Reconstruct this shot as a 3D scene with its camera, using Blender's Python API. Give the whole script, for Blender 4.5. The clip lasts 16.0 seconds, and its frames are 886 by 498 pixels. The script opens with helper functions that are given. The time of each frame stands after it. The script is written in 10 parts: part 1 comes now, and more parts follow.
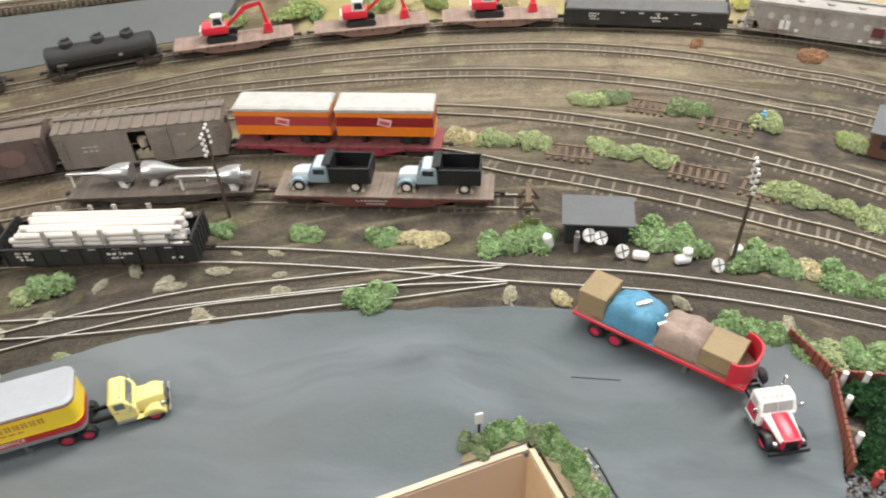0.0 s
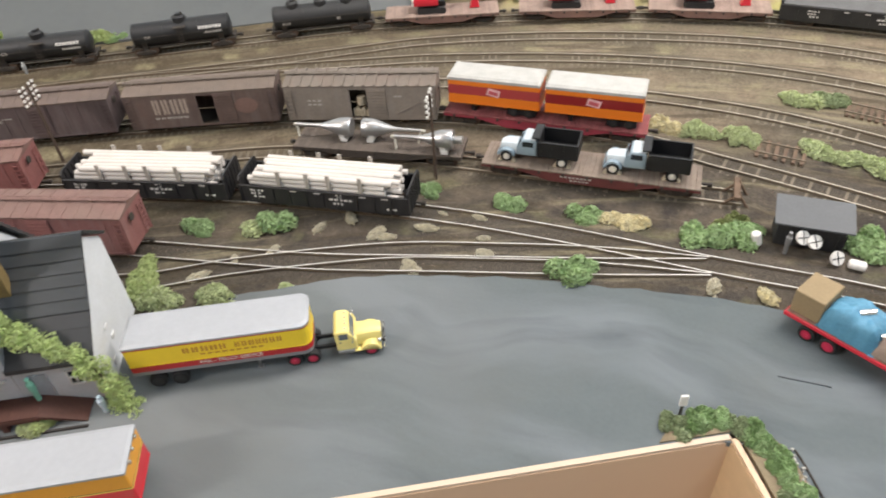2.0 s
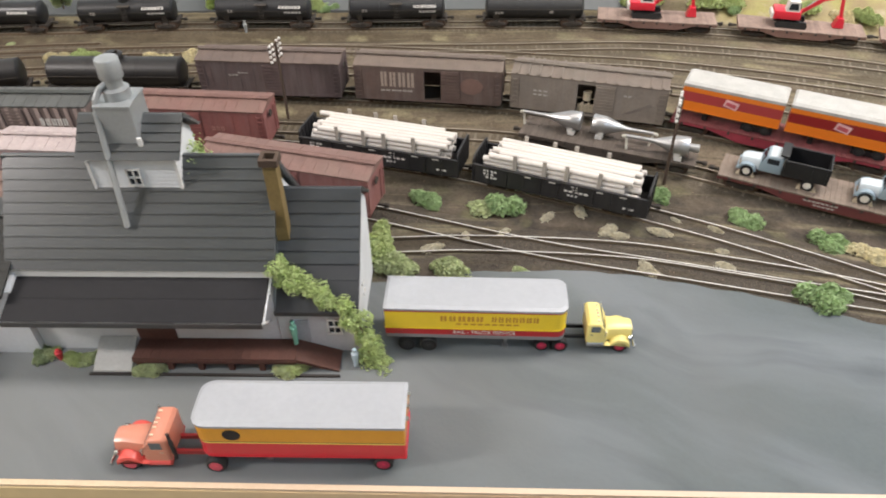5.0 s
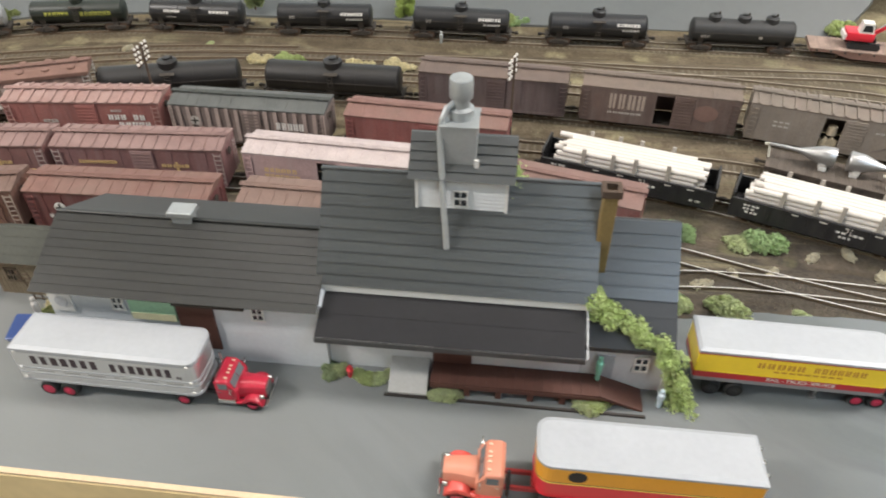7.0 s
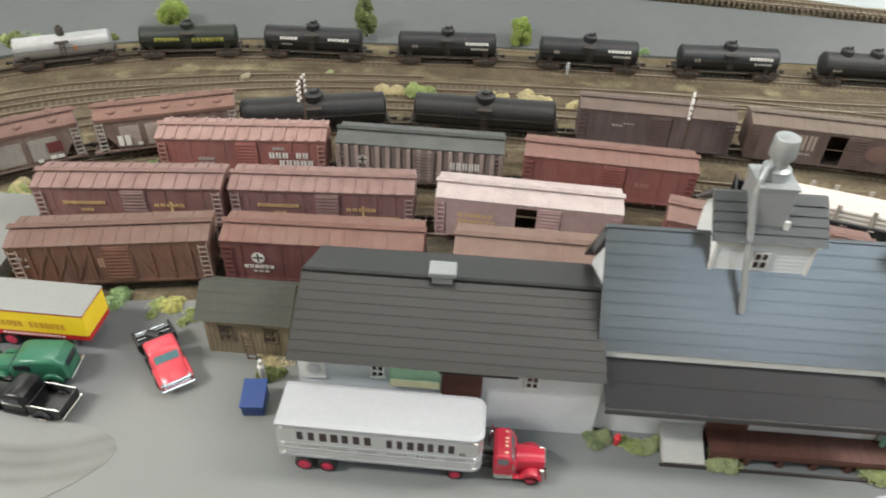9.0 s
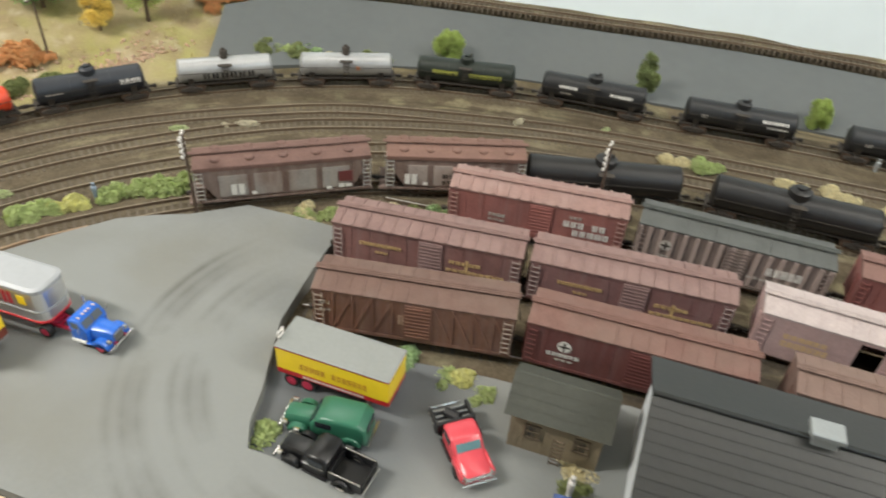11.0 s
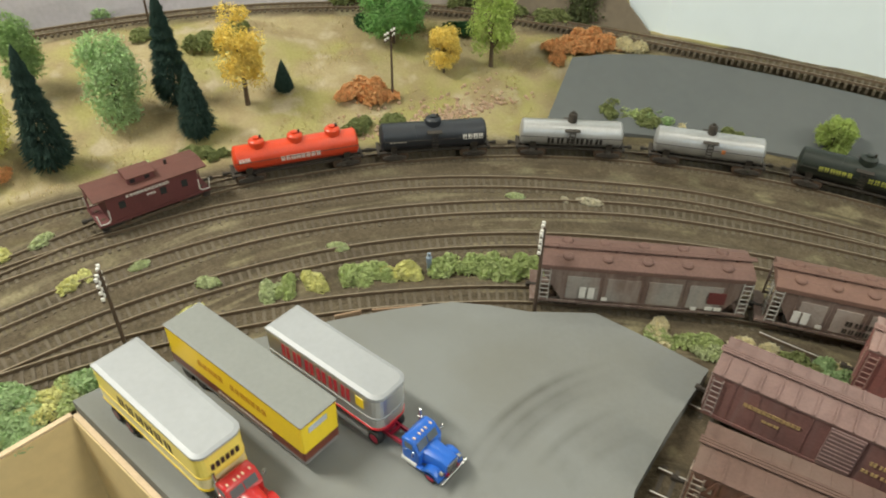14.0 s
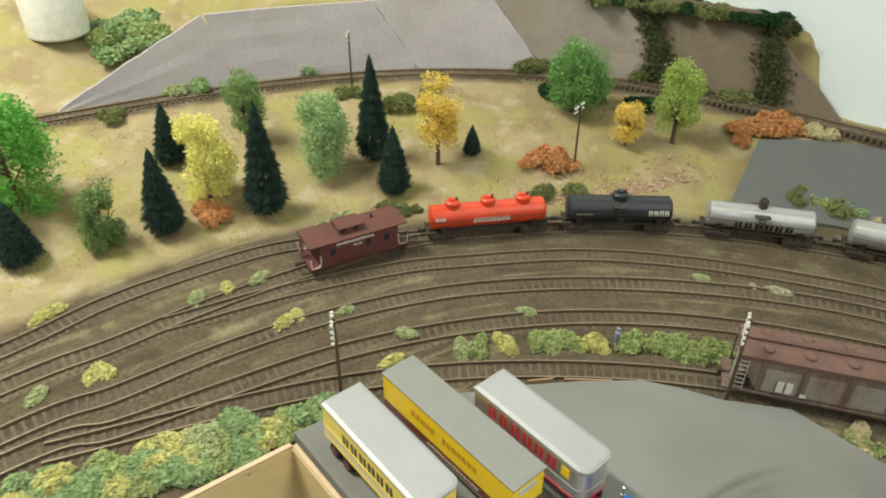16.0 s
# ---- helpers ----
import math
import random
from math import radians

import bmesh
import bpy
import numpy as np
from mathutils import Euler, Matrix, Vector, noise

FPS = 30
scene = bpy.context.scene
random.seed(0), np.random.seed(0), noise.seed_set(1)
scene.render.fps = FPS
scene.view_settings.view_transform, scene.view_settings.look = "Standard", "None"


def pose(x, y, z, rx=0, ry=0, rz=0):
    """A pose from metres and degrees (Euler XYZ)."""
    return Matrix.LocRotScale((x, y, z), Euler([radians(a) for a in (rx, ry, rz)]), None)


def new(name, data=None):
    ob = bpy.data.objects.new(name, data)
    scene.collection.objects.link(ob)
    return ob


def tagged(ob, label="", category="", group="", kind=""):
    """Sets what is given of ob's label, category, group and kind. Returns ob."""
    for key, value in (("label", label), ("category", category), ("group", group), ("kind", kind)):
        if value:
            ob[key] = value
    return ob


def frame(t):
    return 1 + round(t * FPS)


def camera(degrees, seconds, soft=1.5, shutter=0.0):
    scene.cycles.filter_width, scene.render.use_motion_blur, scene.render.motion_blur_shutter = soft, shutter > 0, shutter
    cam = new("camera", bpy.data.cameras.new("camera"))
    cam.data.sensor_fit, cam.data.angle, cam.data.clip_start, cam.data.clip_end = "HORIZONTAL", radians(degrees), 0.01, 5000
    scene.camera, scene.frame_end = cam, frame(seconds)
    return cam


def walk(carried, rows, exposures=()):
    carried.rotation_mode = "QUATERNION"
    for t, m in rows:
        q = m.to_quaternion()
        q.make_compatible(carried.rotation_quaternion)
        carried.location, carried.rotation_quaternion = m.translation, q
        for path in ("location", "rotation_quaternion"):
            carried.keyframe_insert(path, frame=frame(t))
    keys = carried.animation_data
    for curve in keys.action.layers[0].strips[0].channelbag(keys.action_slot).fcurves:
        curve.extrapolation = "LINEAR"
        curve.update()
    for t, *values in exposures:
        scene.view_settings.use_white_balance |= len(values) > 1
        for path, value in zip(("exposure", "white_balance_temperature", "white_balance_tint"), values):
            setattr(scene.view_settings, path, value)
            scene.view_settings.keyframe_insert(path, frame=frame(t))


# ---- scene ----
# ---------------- camera and walk ----------------
cam = camera(63.2, 16.0, 1.9, 0.4)
PATH = [  # seconds, eye x y z, yaw, pitch, roll
    (0, 0.0053, 0.0360, 0.3569, 6.634, -40.642, -2.993),
    (0.5, -0.0029, 0.0291, 0.3622, 10.898, -40.658, -4.099),
    (1, -0.0148, 0.0236, 0.3642, 13.332, -40.775, -3.954),
    (1.5, -0.0302, 0.0170, 0.3649, 16.019, -40.861, -4.007),
    (2, -0.0480, 0.0055, 0.3616, 19.702, -41.056, -4.260),
    (2.5, -0.0661, -0.0036, 0.3626, 21.760, -41.106, -3.715),
    (3, -0.0871, -0.0106, 0.3619, 23.393, -41.184, -3.367),
    (5.3, -0.1754, -0.0490, 0.3513, 27.782, -40.102, -0.893),
    (5.5, -0.1895, -0.0540, 0.3491, 28.055, -39.779, -0.895),
    (6, -0.2322, -0.0697, 0.3519, 30.313, -40.247, -1.121),
    (6.5, -0.2739, -0.0870, 0.3538, 30.587, -40.139, -0.091),
    (7, -0.3145, -0.1039, 0.3575, 31.580, -39.993, 0.145),
    (7.5, -0.3575, -0.1177, 0.3605, 31.091, -39.617, 0.532),
    (8, -0.4010, -0.1378, 0.3615, 28.986, -39.385, 1.350),
    (8.2, -0.4200, -0.1465, 0.3612, 28.363, -39.367, 1.298),
    (10.3, -0.5868, -0.1726, 0.3667, 31.567, -38.824, 6.060),
    (10.5, -0.6004, -0.1766, 0.3678, 33.819, -38.832, 5.895),
    (11, -0.6335, -0.1833, 0.3640, 41.426, -38.480, 4.557),
    (11.5, -0.6592, -0.1794, 0.3638, 47.287, -38.301, 4.137),
    (12, -0.6812, -0.1733, 0.3639, 54.185, -38.446, 2.697),
    (12.5, -0.6997, -0.1642, 0.3606, 59.408, -38.230, 2.429),
    (13, -0.7201, -0.1667, 0.3571, 63.581, -38.110, 1.968),
    (13.5, -0.7542, -0.1764, 0.3563, 64.393, -37.613, 1.252),
    (14, -0.7826, -0.1897, 0.3572, 64.410, -37.878, 1.230),
    (14.5, -0.8028, -0.2119, 0.3553, 66.978, -37.219, 1.205),
    (15, -0.8183, -0.2312, 0.3632, 70.486, -36.024, 0.164),
    (15.5, -0.8134, -0.2416, 0.3704, 73.069, -34.826, 0.133),
    (16, -0.7939, -0.2531, 0.3848, 75.597, -34.292, 0.280),
]
EXPOSURES = [(0.0, 0.12, 6500, 14), (3.0, 0.04, 6550, 17), (5.5, 0.03, 6550, 17), (6.5, 0.10, 6550, 15), (8.0, 0.19, 6500, 12), (10.5, 0.06, 6550, 10), (11.5, -0.14, 6670, 8), (13.0, -0.31, 6870, 5), (14.5, -0.33, 6900, 4), (16.0, -0.34, 6930, 3)]
walk(cam, [(t, pose(x, y, z, 90 + p, 0, w) @ pose(0, 0, 0, 0, 0, r)) for t, x, y, z, w, p, r in PATH], EXPOSURES)
# ---------------- light: unseen lamps assumed under a room's ceiling -----
world = bpy.data.worlds.new("room_air")
world.use_nodes = True
world.node_tree.nodes["Background"].inputs[0].default_value = (1.0, 0.97, 0.92, 1)
world.node_tree.nodes["Background"].inputs[1].default_value = 0.3
scene.world = world


def overhead_lamp(x, y, z, rz, watts, lx=1.2, ly=0.3, colour=(1.0, 0.97, 0.91)):
    lamp = bpy.data.lights.new("overhead_panel", "AREA")
    lamp.shape, lamp.size, lamp.size_y, lamp.energy, lamp.color = "RECTANGLE", lx, ly, watts, colour
    ob = new("overhead_panel", lamp)
    ob.matrix_world = pose(x, y, z, 0, 0, rz)
    return ob


# two lamps placed from the direction of the shadows
overhead_lamp(-1.62, -0.95, 1.32, 25, 44, 0.8, 0.14)
overhead_lamp(-1.90, 0.35, 1.32, 60, 3, 0.5, 0.12)
# two lamps added to brighten the yard's cars and its back right
overhead_lamp(-0.55, 0.30, 1.32, 25, 5)
overhead_lamp(0.55, 0.85, 1.32, 25, 30)
# unseen broad bluish lamp, placed to give the depot roofs their sheen
overhead_lamp(0.66, -0.38, 1.32, 0, 10.0, 0.8, 0.9, (0.66, 0.84, 1.0))

# ---------------- materials ----------------
MATS = {}


def mat(name, colour, rough=0.6, metal=0.0, var=0.18, scale=90.0, bump=0.15, stain=0.0, stain_colour=(0.05, 0.04, 0.03), spec=0.5, rand=0.0, streak=0.0, streak_colour=(0.3, 0.24, 0.2)):
    """A procedural surface: base colour with grain and blotches, optional grime, fine relief. Scales are per metre."""
    if name in MATS:
        return MATS[name]
    m = bpy.data.materials.new(name)
    m.use_nodes = True
    nt = m.node_tree
    n, l = nt.nodes, nt.links
    b = n["Principled BSDF"]
    b.inputs["Roughness"].default_value, b.inputs["Metallic"].default_value = rough, metal
    b.inputs["Specular IOR Level"].default_value = spec
    geo = n.new("ShaderNodeNewGeometry")

    def noise_at(s, detail):
        t = n.new("ShaderNodeTexNoise")
        t.inputs["Scale"].default_value, t.inputs["Detail"].default_value = s, detail
        l.new(geo.outputs["Position"], t.inputs["Vector"])
        return t

    fine, coarse = noise_at(scale * 9, 3), noise_at(scale, 4)
    add = n.new("ShaderNodeMath")
    add.operation = "ADD"
    l.new(fine.outputs["Fac"], add.inputs[0])
    l.new(coarse.outputs["Fac"], add.inputs[1])
    ramp = n.new("ShaderNodeMapRange")
    ramp.inputs[1].default_value, ramp.inputs[2].default_value = 0.6, 1.4
    ramp.inputs[3].default_value, ramp.inputs[4].default_value = 1 - var, 1 + var
    l.new(add.outputs[0], ramp.inputs[0])
    mul = n.new("ShaderNodeMix")
    mul.data_type, mul.blend_type = "RGBA", "MULTIPLY"
    mul.inputs[0].default_value = 1.0
    mul.inputs[6].default_value = (*colour, 1)
    l.new(ramp.outputs[0], mul.inputs[7])
    out = mul.outputs[2]
    if rand:
        info = n.new("ShaderNodeObjectInfo")
        rr = n.new("ShaderNodeMapRange")
        rr.inputs[3].default_value, rr.inputs[4].default_value = 1 - rand, 1 + rand
        l.new(info.outputs["Random"], rr.inputs[0])
        m2 = n.new("ShaderNodeMix")
        m2.data_type, m2.blend_type = "RGBA", "MULTIPLY"
        m2.inputs[0].default_value = 1.0
        l.new(out, m2.inputs[6])
        l.new(rr.outputs[0], m2.inputs[7])
        out = m2.outputs[2]
    if stain:
        big = noise_at(scale * 0.45, 6)
        sr = n.new("ShaderNodeMapRange")
        sr.inputs[1].default_value, sr.inputs[2].default_value, sr.inputs[4].default_value = 0.42, 0.72, stain
        l.new(big.outputs["Fac"], sr.inputs[0])
        mx = n.new("ShaderNodeMix")
        mx.data_type = "RGBA"
        l.new(sr.outputs[0], mx.inputs[0])
        l.new(out, mx.inputs[6])
        mx.inputs[7].default_value = (*stain_colour, 1)
        out = mx.outputs[2]
    if streak:   # rain-washed dust running down upright faces
        mp = n.new("ShaderNodeMapping")
        mp.inputs["Scale"].default_value = (1.0, 1.0, 0.09)
        l.new(geo.outputs["Position"], mp.inputs["Vector"])
        run = n.new("ShaderNodeTexNoise")
        run.inputs["Scale"].default_value, run.inputs["Detail"].default_value = 230, 4
        l.new(mp.outputs[0], run.inputs["Vector"])
        rr2 = n.new("ShaderNodeMapRange")
        rr2.inputs[1].default_value, rr2.inputs[2].default_value, rr2.inputs[4].default_value = 0.45, 0.75, streak
        l.new(run.outputs["Fac"], rr2.inputs[0])
        mx2 = n.new("ShaderNodeMix")
        mx2.data_type = "RGBA"
        l.new(rr2.outputs[0], mx2.inputs[0])
        l.new(out, mx2.inputs[6])
        mx2.inputs[7].default_value = (*streak_colour, 1)
        out = mx2.outputs[2]
    l.new(out, b.inputs["Base Color"])
    if bump:
        bp = n.new("ShaderNodeBump")
        bp.inputs["Strength"].default_value, bp.inputs["Distance"].default_value = bump, 0.0006
        l.new(add.outputs[0], bp.inputs["Height"])
        l.new(bp.outputs[0], b.inputs["Normal"])
    MATS[name] = m
    return m


def glass_mat(name="dark_window_glass"):
    if name in MATS:
        return MATS[name]
    m = mat(name, (0.02, 0.025, 0.03), 0.08, 0.0, 0.05, 60, 0.0)
    return m


# paint and metal


def brushed_paint(name, tones, turn, stretch, marks=(), pale_end=None, patch=None):
    """Matt paint brushed on in long strokes, with cloudy washes; marks are worn tyre rings (x, y, radius, width)."""
    m = mat(name, tones[0], 0.72, 0, 0.06, 40, 0.2)
    n, l = m.node_tree.nodes, m.node_tree.links
    b = n["Principled BSDF"]
    b.inputs["Specular IOR Level"].default_value = 0.3
    geo = n.new("ShaderNodeNewGeometry")
    mp = n.new("ShaderNodeMapping")
    mp.inputs["Rotation"].default_value = (0, 0, radians(-turn))
    mp.inputs["Scale"].default_value = stretch
    wob = n.new("ShaderNodeTexNoise")
    wob.inputs["Scale"].default_value = 7.0
    l.new(geo.outputs["Position"], wob.inputs["Vector"])
    mixv = n.new("ShaderNodeVectorMath")
    mixv.operation = "MULTIPLY_ADD"
    mixv.inputs[1].default_value = (0.10, 0.10, 0)
    l.new(wob.outputs["Color"], mixv.inputs[0])
    l.new(geo.outputs["Position"], mixv.inputs[2])
    l.new(mixv.outputs[0], mp.inputs["Vector"])
    src = b.inputs["Base Color"].links[0].from_socket

    def layer(col, tone, vec, scale, detail, lo, hi, amount):
        t = n.new("ShaderNodeTexNoise")
        t.inputs["Scale"].default_value, t.inputs["Detail"].default_value = scale, detail
        l.new(vec, t.inputs["Vector"])
        r = n.new("ShaderNodeMapRange")
        r.inputs[1].default_value, r.inputs[2].default_value, r.inputs[4].default_value = lo, hi, amount
        l.new(t.outputs["Fac"], r.inputs[0])
        x = n.new("ShaderNodeMix")
        x.data_type = "RGBA"
        l.new(r.outputs[0], x.inputs[0])
        l.new(col, x.inputs[6])
        x.inputs[7].default_value = (*tone, 1)
        return x.outputs[2]

    col = layer(src, tones[1], mp.outputs[0], 1.0, 6, 0.44, 0.60, 0.8)
    col = layer(col, tones[2], mp.outputs[0], 1.6, 7, 0.52, 0.68, 0.75)
    col = layer(col, tones[3], geo.outputs["Position"], 9.0, 5, 0.50, 0.72, 0.6)
    if pale_end:
        # a paler grey that grows towards one end of the sheet
        sx = n.new("ShaderNodeSeparateXYZ")
        l.new(mixv.outputs[0], sx.inputs[0])
        r = n.new("ShaderNodeMapRange")
        r.inputs[1].default_value, r.inputs[2].default_value, r.inputs[3].default_value, r.inputs[4].default_value = pale_end[0], pale_end[1], pale_end[2], 0.0
        l.new(sx.outputs[0], r.inputs[0])
        x = n.new("ShaderNodeMix")
        x.data_type = "RGBA"
        l.new(r.outputs[0], x.inputs[0])
        l.new(col, x.inputs[6])
        x.inputs[7].default_value = (0.200, 0.207, 0.200, 1)
        col = x.outputs[2]
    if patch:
        # a round of darker blue-grey on the sunken lot: part paint, part painted-in shade
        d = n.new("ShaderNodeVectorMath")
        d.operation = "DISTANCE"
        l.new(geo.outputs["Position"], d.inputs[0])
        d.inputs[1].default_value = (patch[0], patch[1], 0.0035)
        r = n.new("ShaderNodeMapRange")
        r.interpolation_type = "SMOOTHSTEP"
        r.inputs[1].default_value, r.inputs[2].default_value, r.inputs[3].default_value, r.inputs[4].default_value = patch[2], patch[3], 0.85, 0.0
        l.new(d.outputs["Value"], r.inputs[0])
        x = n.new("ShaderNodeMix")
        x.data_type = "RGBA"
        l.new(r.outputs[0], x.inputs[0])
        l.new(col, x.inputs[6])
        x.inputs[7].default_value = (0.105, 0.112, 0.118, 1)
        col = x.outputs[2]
    for cx, cy, rad, wid in marks:
        d = n.new("ShaderNodeVectorMath")
        d.operation = "DISTANCE"
        l.new(geo.outputs["Position"], d.inputs[0])
        d.inputs[1].default_value = (cx, cy, 0.0125)
        o = n.new("ShaderNodeMath")
        o.operation = "SUBTRACT"
        l.new(d.outputs["Value"], o.inputs[0])
        o.inputs[1].default_value = rad
        ab = n.new("ShaderNodeMath")
        ab.operation = "ABSOLUTE"
        l.new(o.outputs[0], ab.inputs[0])
        r = n.new("ShaderNodeMapRange")
        r.inputs[1].default_value, r.inputs[2].default_value, r.inputs[3].default_value, r.inputs[4].default_value = 0.0, wid, 0.78, 0.0
        l.new(ab.outputs[0], r.inputs[0])
        grain = n.new("ShaderNodeTexNoise")
        grain.inputs["Scale"].default_value, grain.inputs["Detail"].default_value = 17, 9
        l.new(geo.outputs["Position"], grain.inputs["Vector"])
        mu = n.new("ShaderNodeMath")
        mu.operation = "MULTIPLY"
        worn = n.new("ShaderNodeMapRange")
        worn.inputs[1].default_value, worn.inputs[2].default_value, worn.inputs[4].default_value = 0.36, 0.66, 0.78
        l.new(grain.outputs["Fac"], worn.inputs[0])
        l.new(r.outputs[0], mu.inputs[0])
        sy, fade, both = n.new("ShaderNodeSeparateXYZ"), n.new("ShaderNodeMapRange"), n.new("ShaderNodeMath")
        l.new(geo.outputs["Position"], sy.inputs[0])
        fade.inputs[1].default_value, fade.inputs[2].default_value, fade.inputs[3].default_value, fade.inputs[4].default_value = 0.0, 0.055, 1.0, 0.0
        l.new(sy.outputs[1], fade.inputs[0])
        both.operation = "MULTIPLY"
        l.new(worn.outputs[0], both.inputs[0])
        l.new(fade.outputs[0], both.inputs[1])
        l.new(both.outputs[0], mu.inputs[1])
        x = n.new("ShaderNodeMix")
        x.data_type = "RGBA"
        l.new(mu.outputs[0], x.inputs[0])
        l.new(col, x.inputs[6])
        x.inputs[7].default_value = (0.06, 0.055, 0.045, 1)
        col = x.outputs[2]
    l.new(col, b.inputs["Base Color"])
    return m


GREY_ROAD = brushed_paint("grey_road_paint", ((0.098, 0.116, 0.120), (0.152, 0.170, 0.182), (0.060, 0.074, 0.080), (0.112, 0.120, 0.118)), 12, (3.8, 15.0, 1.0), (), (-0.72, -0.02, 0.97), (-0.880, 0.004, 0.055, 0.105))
GREY_ROAD2 = brushed_paint("grey_lot_board", ((0.200, 0.207, 0.200), (0.214, 0.222, 0.215), (0.180, 0.183, 0.172), (0.178, 0.175, 0.152)), 40, (3.0, 6.0, 1.0), tuple((-0.8677, 0.0284, r_, w_) for r_, w_ in ((0.108, 0.006), (0.117, 0.007), (0.127, 0.005), (0.146, 0.007), (0.154, 0.006), (0.163, 0.005))))
FASCIA = mat("tan_hardboard", (0.72, 0.565, 0.305), 0.45, 0, 0.08, 12, 0.05)
FASCIA_RIM = mat("pale_sawn_edge", (0.62, 0.47, 0.31), 0.7, 0, 0.12, 60, 0.2)
RAIL = mat("worn_nickel_rail", (0.30, 0.245, 0.175), 0.45, 0.4, 0.2, 60, 0.1, 0.3, (0.22, 0.16, 0.11))
RAIL_RUST = mat("rusty_rail_side", (0.16, 0.115, 0.078), 0.6, 0.3, 0.25, 80, 0.2)
TIE = mat("dark_stained_tie", (0.098, 0.077, 0.053), 0.85, 0, 0.3, 60, 0.4, 0.9, (0.140, 0.116, 0.083))


def toned_along_x(m, tone, x0, x1, amount):
    """Fades a material towards another tone along the yard, from x0 to x1."""
    n, l = m.node_tree.nodes, m.node_tree.links
    b = n["Principled BSDF"]
    src = b.inputs["Base Color"].links[0].from_socket
    geo, sx, r, x = n.new("ShaderNodeNewGeometry"), n.new("ShaderNodeSeparateXYZ"), n.new("ShaderNodeMapRange"), n.new("ShaderNodeMix")
    l.new(geo.outputs["Position"], sx.inputs[0])
    r.inputs[1].default_value, r.inputs[2].default_value, r.inputs[4].default_value = x0, x1, amount
    l.new(sx.outputs[0], r.inputs[0])
    x.data_type = "RGBA"
    l.new(r.outputs[0], x.inputs[0])
    l.new(src, x.inputs[6])
    x.inputs[7].default_value = (*tone, 1)
    l.new(x.outputs[2], b.inputs["Base Color"])


# fascia pinker to the right: the light's colour cast put into the board
toned_along_x(FASCIA, (0.66, 0.46, 0.31), -0.50, -0.12, 1.0)
toned_along_x(FASCIA_RIM, (0.57, 0.45, 0.34), -0.50, -0.12, 1.0)
# rails and ties turn paler with x
toned_along_x(RAIL, (0.56, 0.50, 0.41), -0.9, -0.25, 0.85)
toned_along_x(TIE, (0.175, 0.147, 0.108), -0.8, -0.1, 0.7)
toned_along_x(RAIL_RUST, (0.20, 0.165, 0.12), -0.8, -0.1, 0.8)
WOOD_TIE = mat("old_brown_timber", (0.13, 0.085, 0.055), 0.85, 0, 0.35, 120, 0.4)
BLACK = mat("black_plastic", (0.012, 0.012, 0.013), 0.45, 0, 0.2, 90, 0.1)
TYRE = mat("black_rubber_tyre", (0.018, 0.018, 0.018), 0.7, 0, 0.2, 200, 0.2)
STEEL = mat("dull_steel", (0.33, 0.33, 0.32), 0.4, 0.8, 0.15, 100, 0.1)
CHROME = mat("chrome_trim", (0.66, 0.66, 0.65), 0.24, 1.0, 0.03, 60, 0.0)
UNDER = mat("grimy_underframe", (0.045, 0.037, 0.03), 0.8, 0, 0.35, 160, 0.3)
WHEELM = mat("rusty_wheel", (0.10, 0.065, 0.045), 0.6, 0.3, 0.3, 150, 0.2)
WHITE = mat("white_lettering", (0.72, 0.70, 0.66), 0.6, 0, 0.08, 200, 0.05)
WHITE_DULL = mat("faded_white_lettering", (0.45, 0.42, 0.38), 0.7, 0, 0.2, 300, 0.05)
CREAM_LET = mat("cream_lettering", (0.62, 0.43, 0.20), 0.7, 0, 0.1, 200, 0.05)
GLASS = glass_mat()

# ---------------- builders (lengths in millimetres) ----------------
MM = 0.001
RNG = random.Random(7)


def mesh_of(name, bm, material, smooth=False):
    bmesh.ops.recalc_face_normals(bm, faces=bm.faces)
    me = bpy.data.meshes.new(name)
    bm.to_mesh(me)
    bm.free()
    me.transform(Matrix.Scale(MM, 4))
    me.materials.append(material)
    if smooth:
        me.polygons.foreach_set("use_smooth", [True] * len(me.polygons))
        me.set_sharp_from_angle(angle=radians(38))
    return me


def hang(name, me, parent, m=None, label=""):
    ob = new(name, me)
    ob.parent = parent
    if m is not None:
        ob.matrix_basis = m
    if label:
        ob["label"] = label
    return ob


def part(name, bm, material, parent, label="", smooth=False, m=None):
    return hang(name, mesh_of(name, bm, material, smooth), parent, m, label)


def thing(name, label, category, m, group="", kind=""):
    ob = new(name)
    ob.empty_display_size = 0.01
    ob.matrix_basis = m
    return tagged(ob, label, category, group, kind)


def mm(x, y, z, rx=0, ry=0, rz=0):
    return pose(x * MM, y * MM, z * MM, rx, ry, rz)


def box(bm, x0, x1, y0, y1, z0, z1, bev=0.0, seg=1):
    r = bmesh.ops.create_cube(bm, size=1.0)
    vs = r["verts"]
    for v in vs:
        v.co = ((x0 + x1) / 2 + v.co.x * (x1 - x0), (y0 + y1) / 2 + v.co.y * (y1 - y0), (z0 + z1) / 2 + v.co.z * (z1 - z0))
    if bev:
        es = list({e for v in vs for e in v.link_edges})
        bmesh.ops.bevel(bm, geom=es, offset=bev, segments=seg, profile=0.5, affect="EDGES")
    return bm


def NB():
    return bmesh.new()


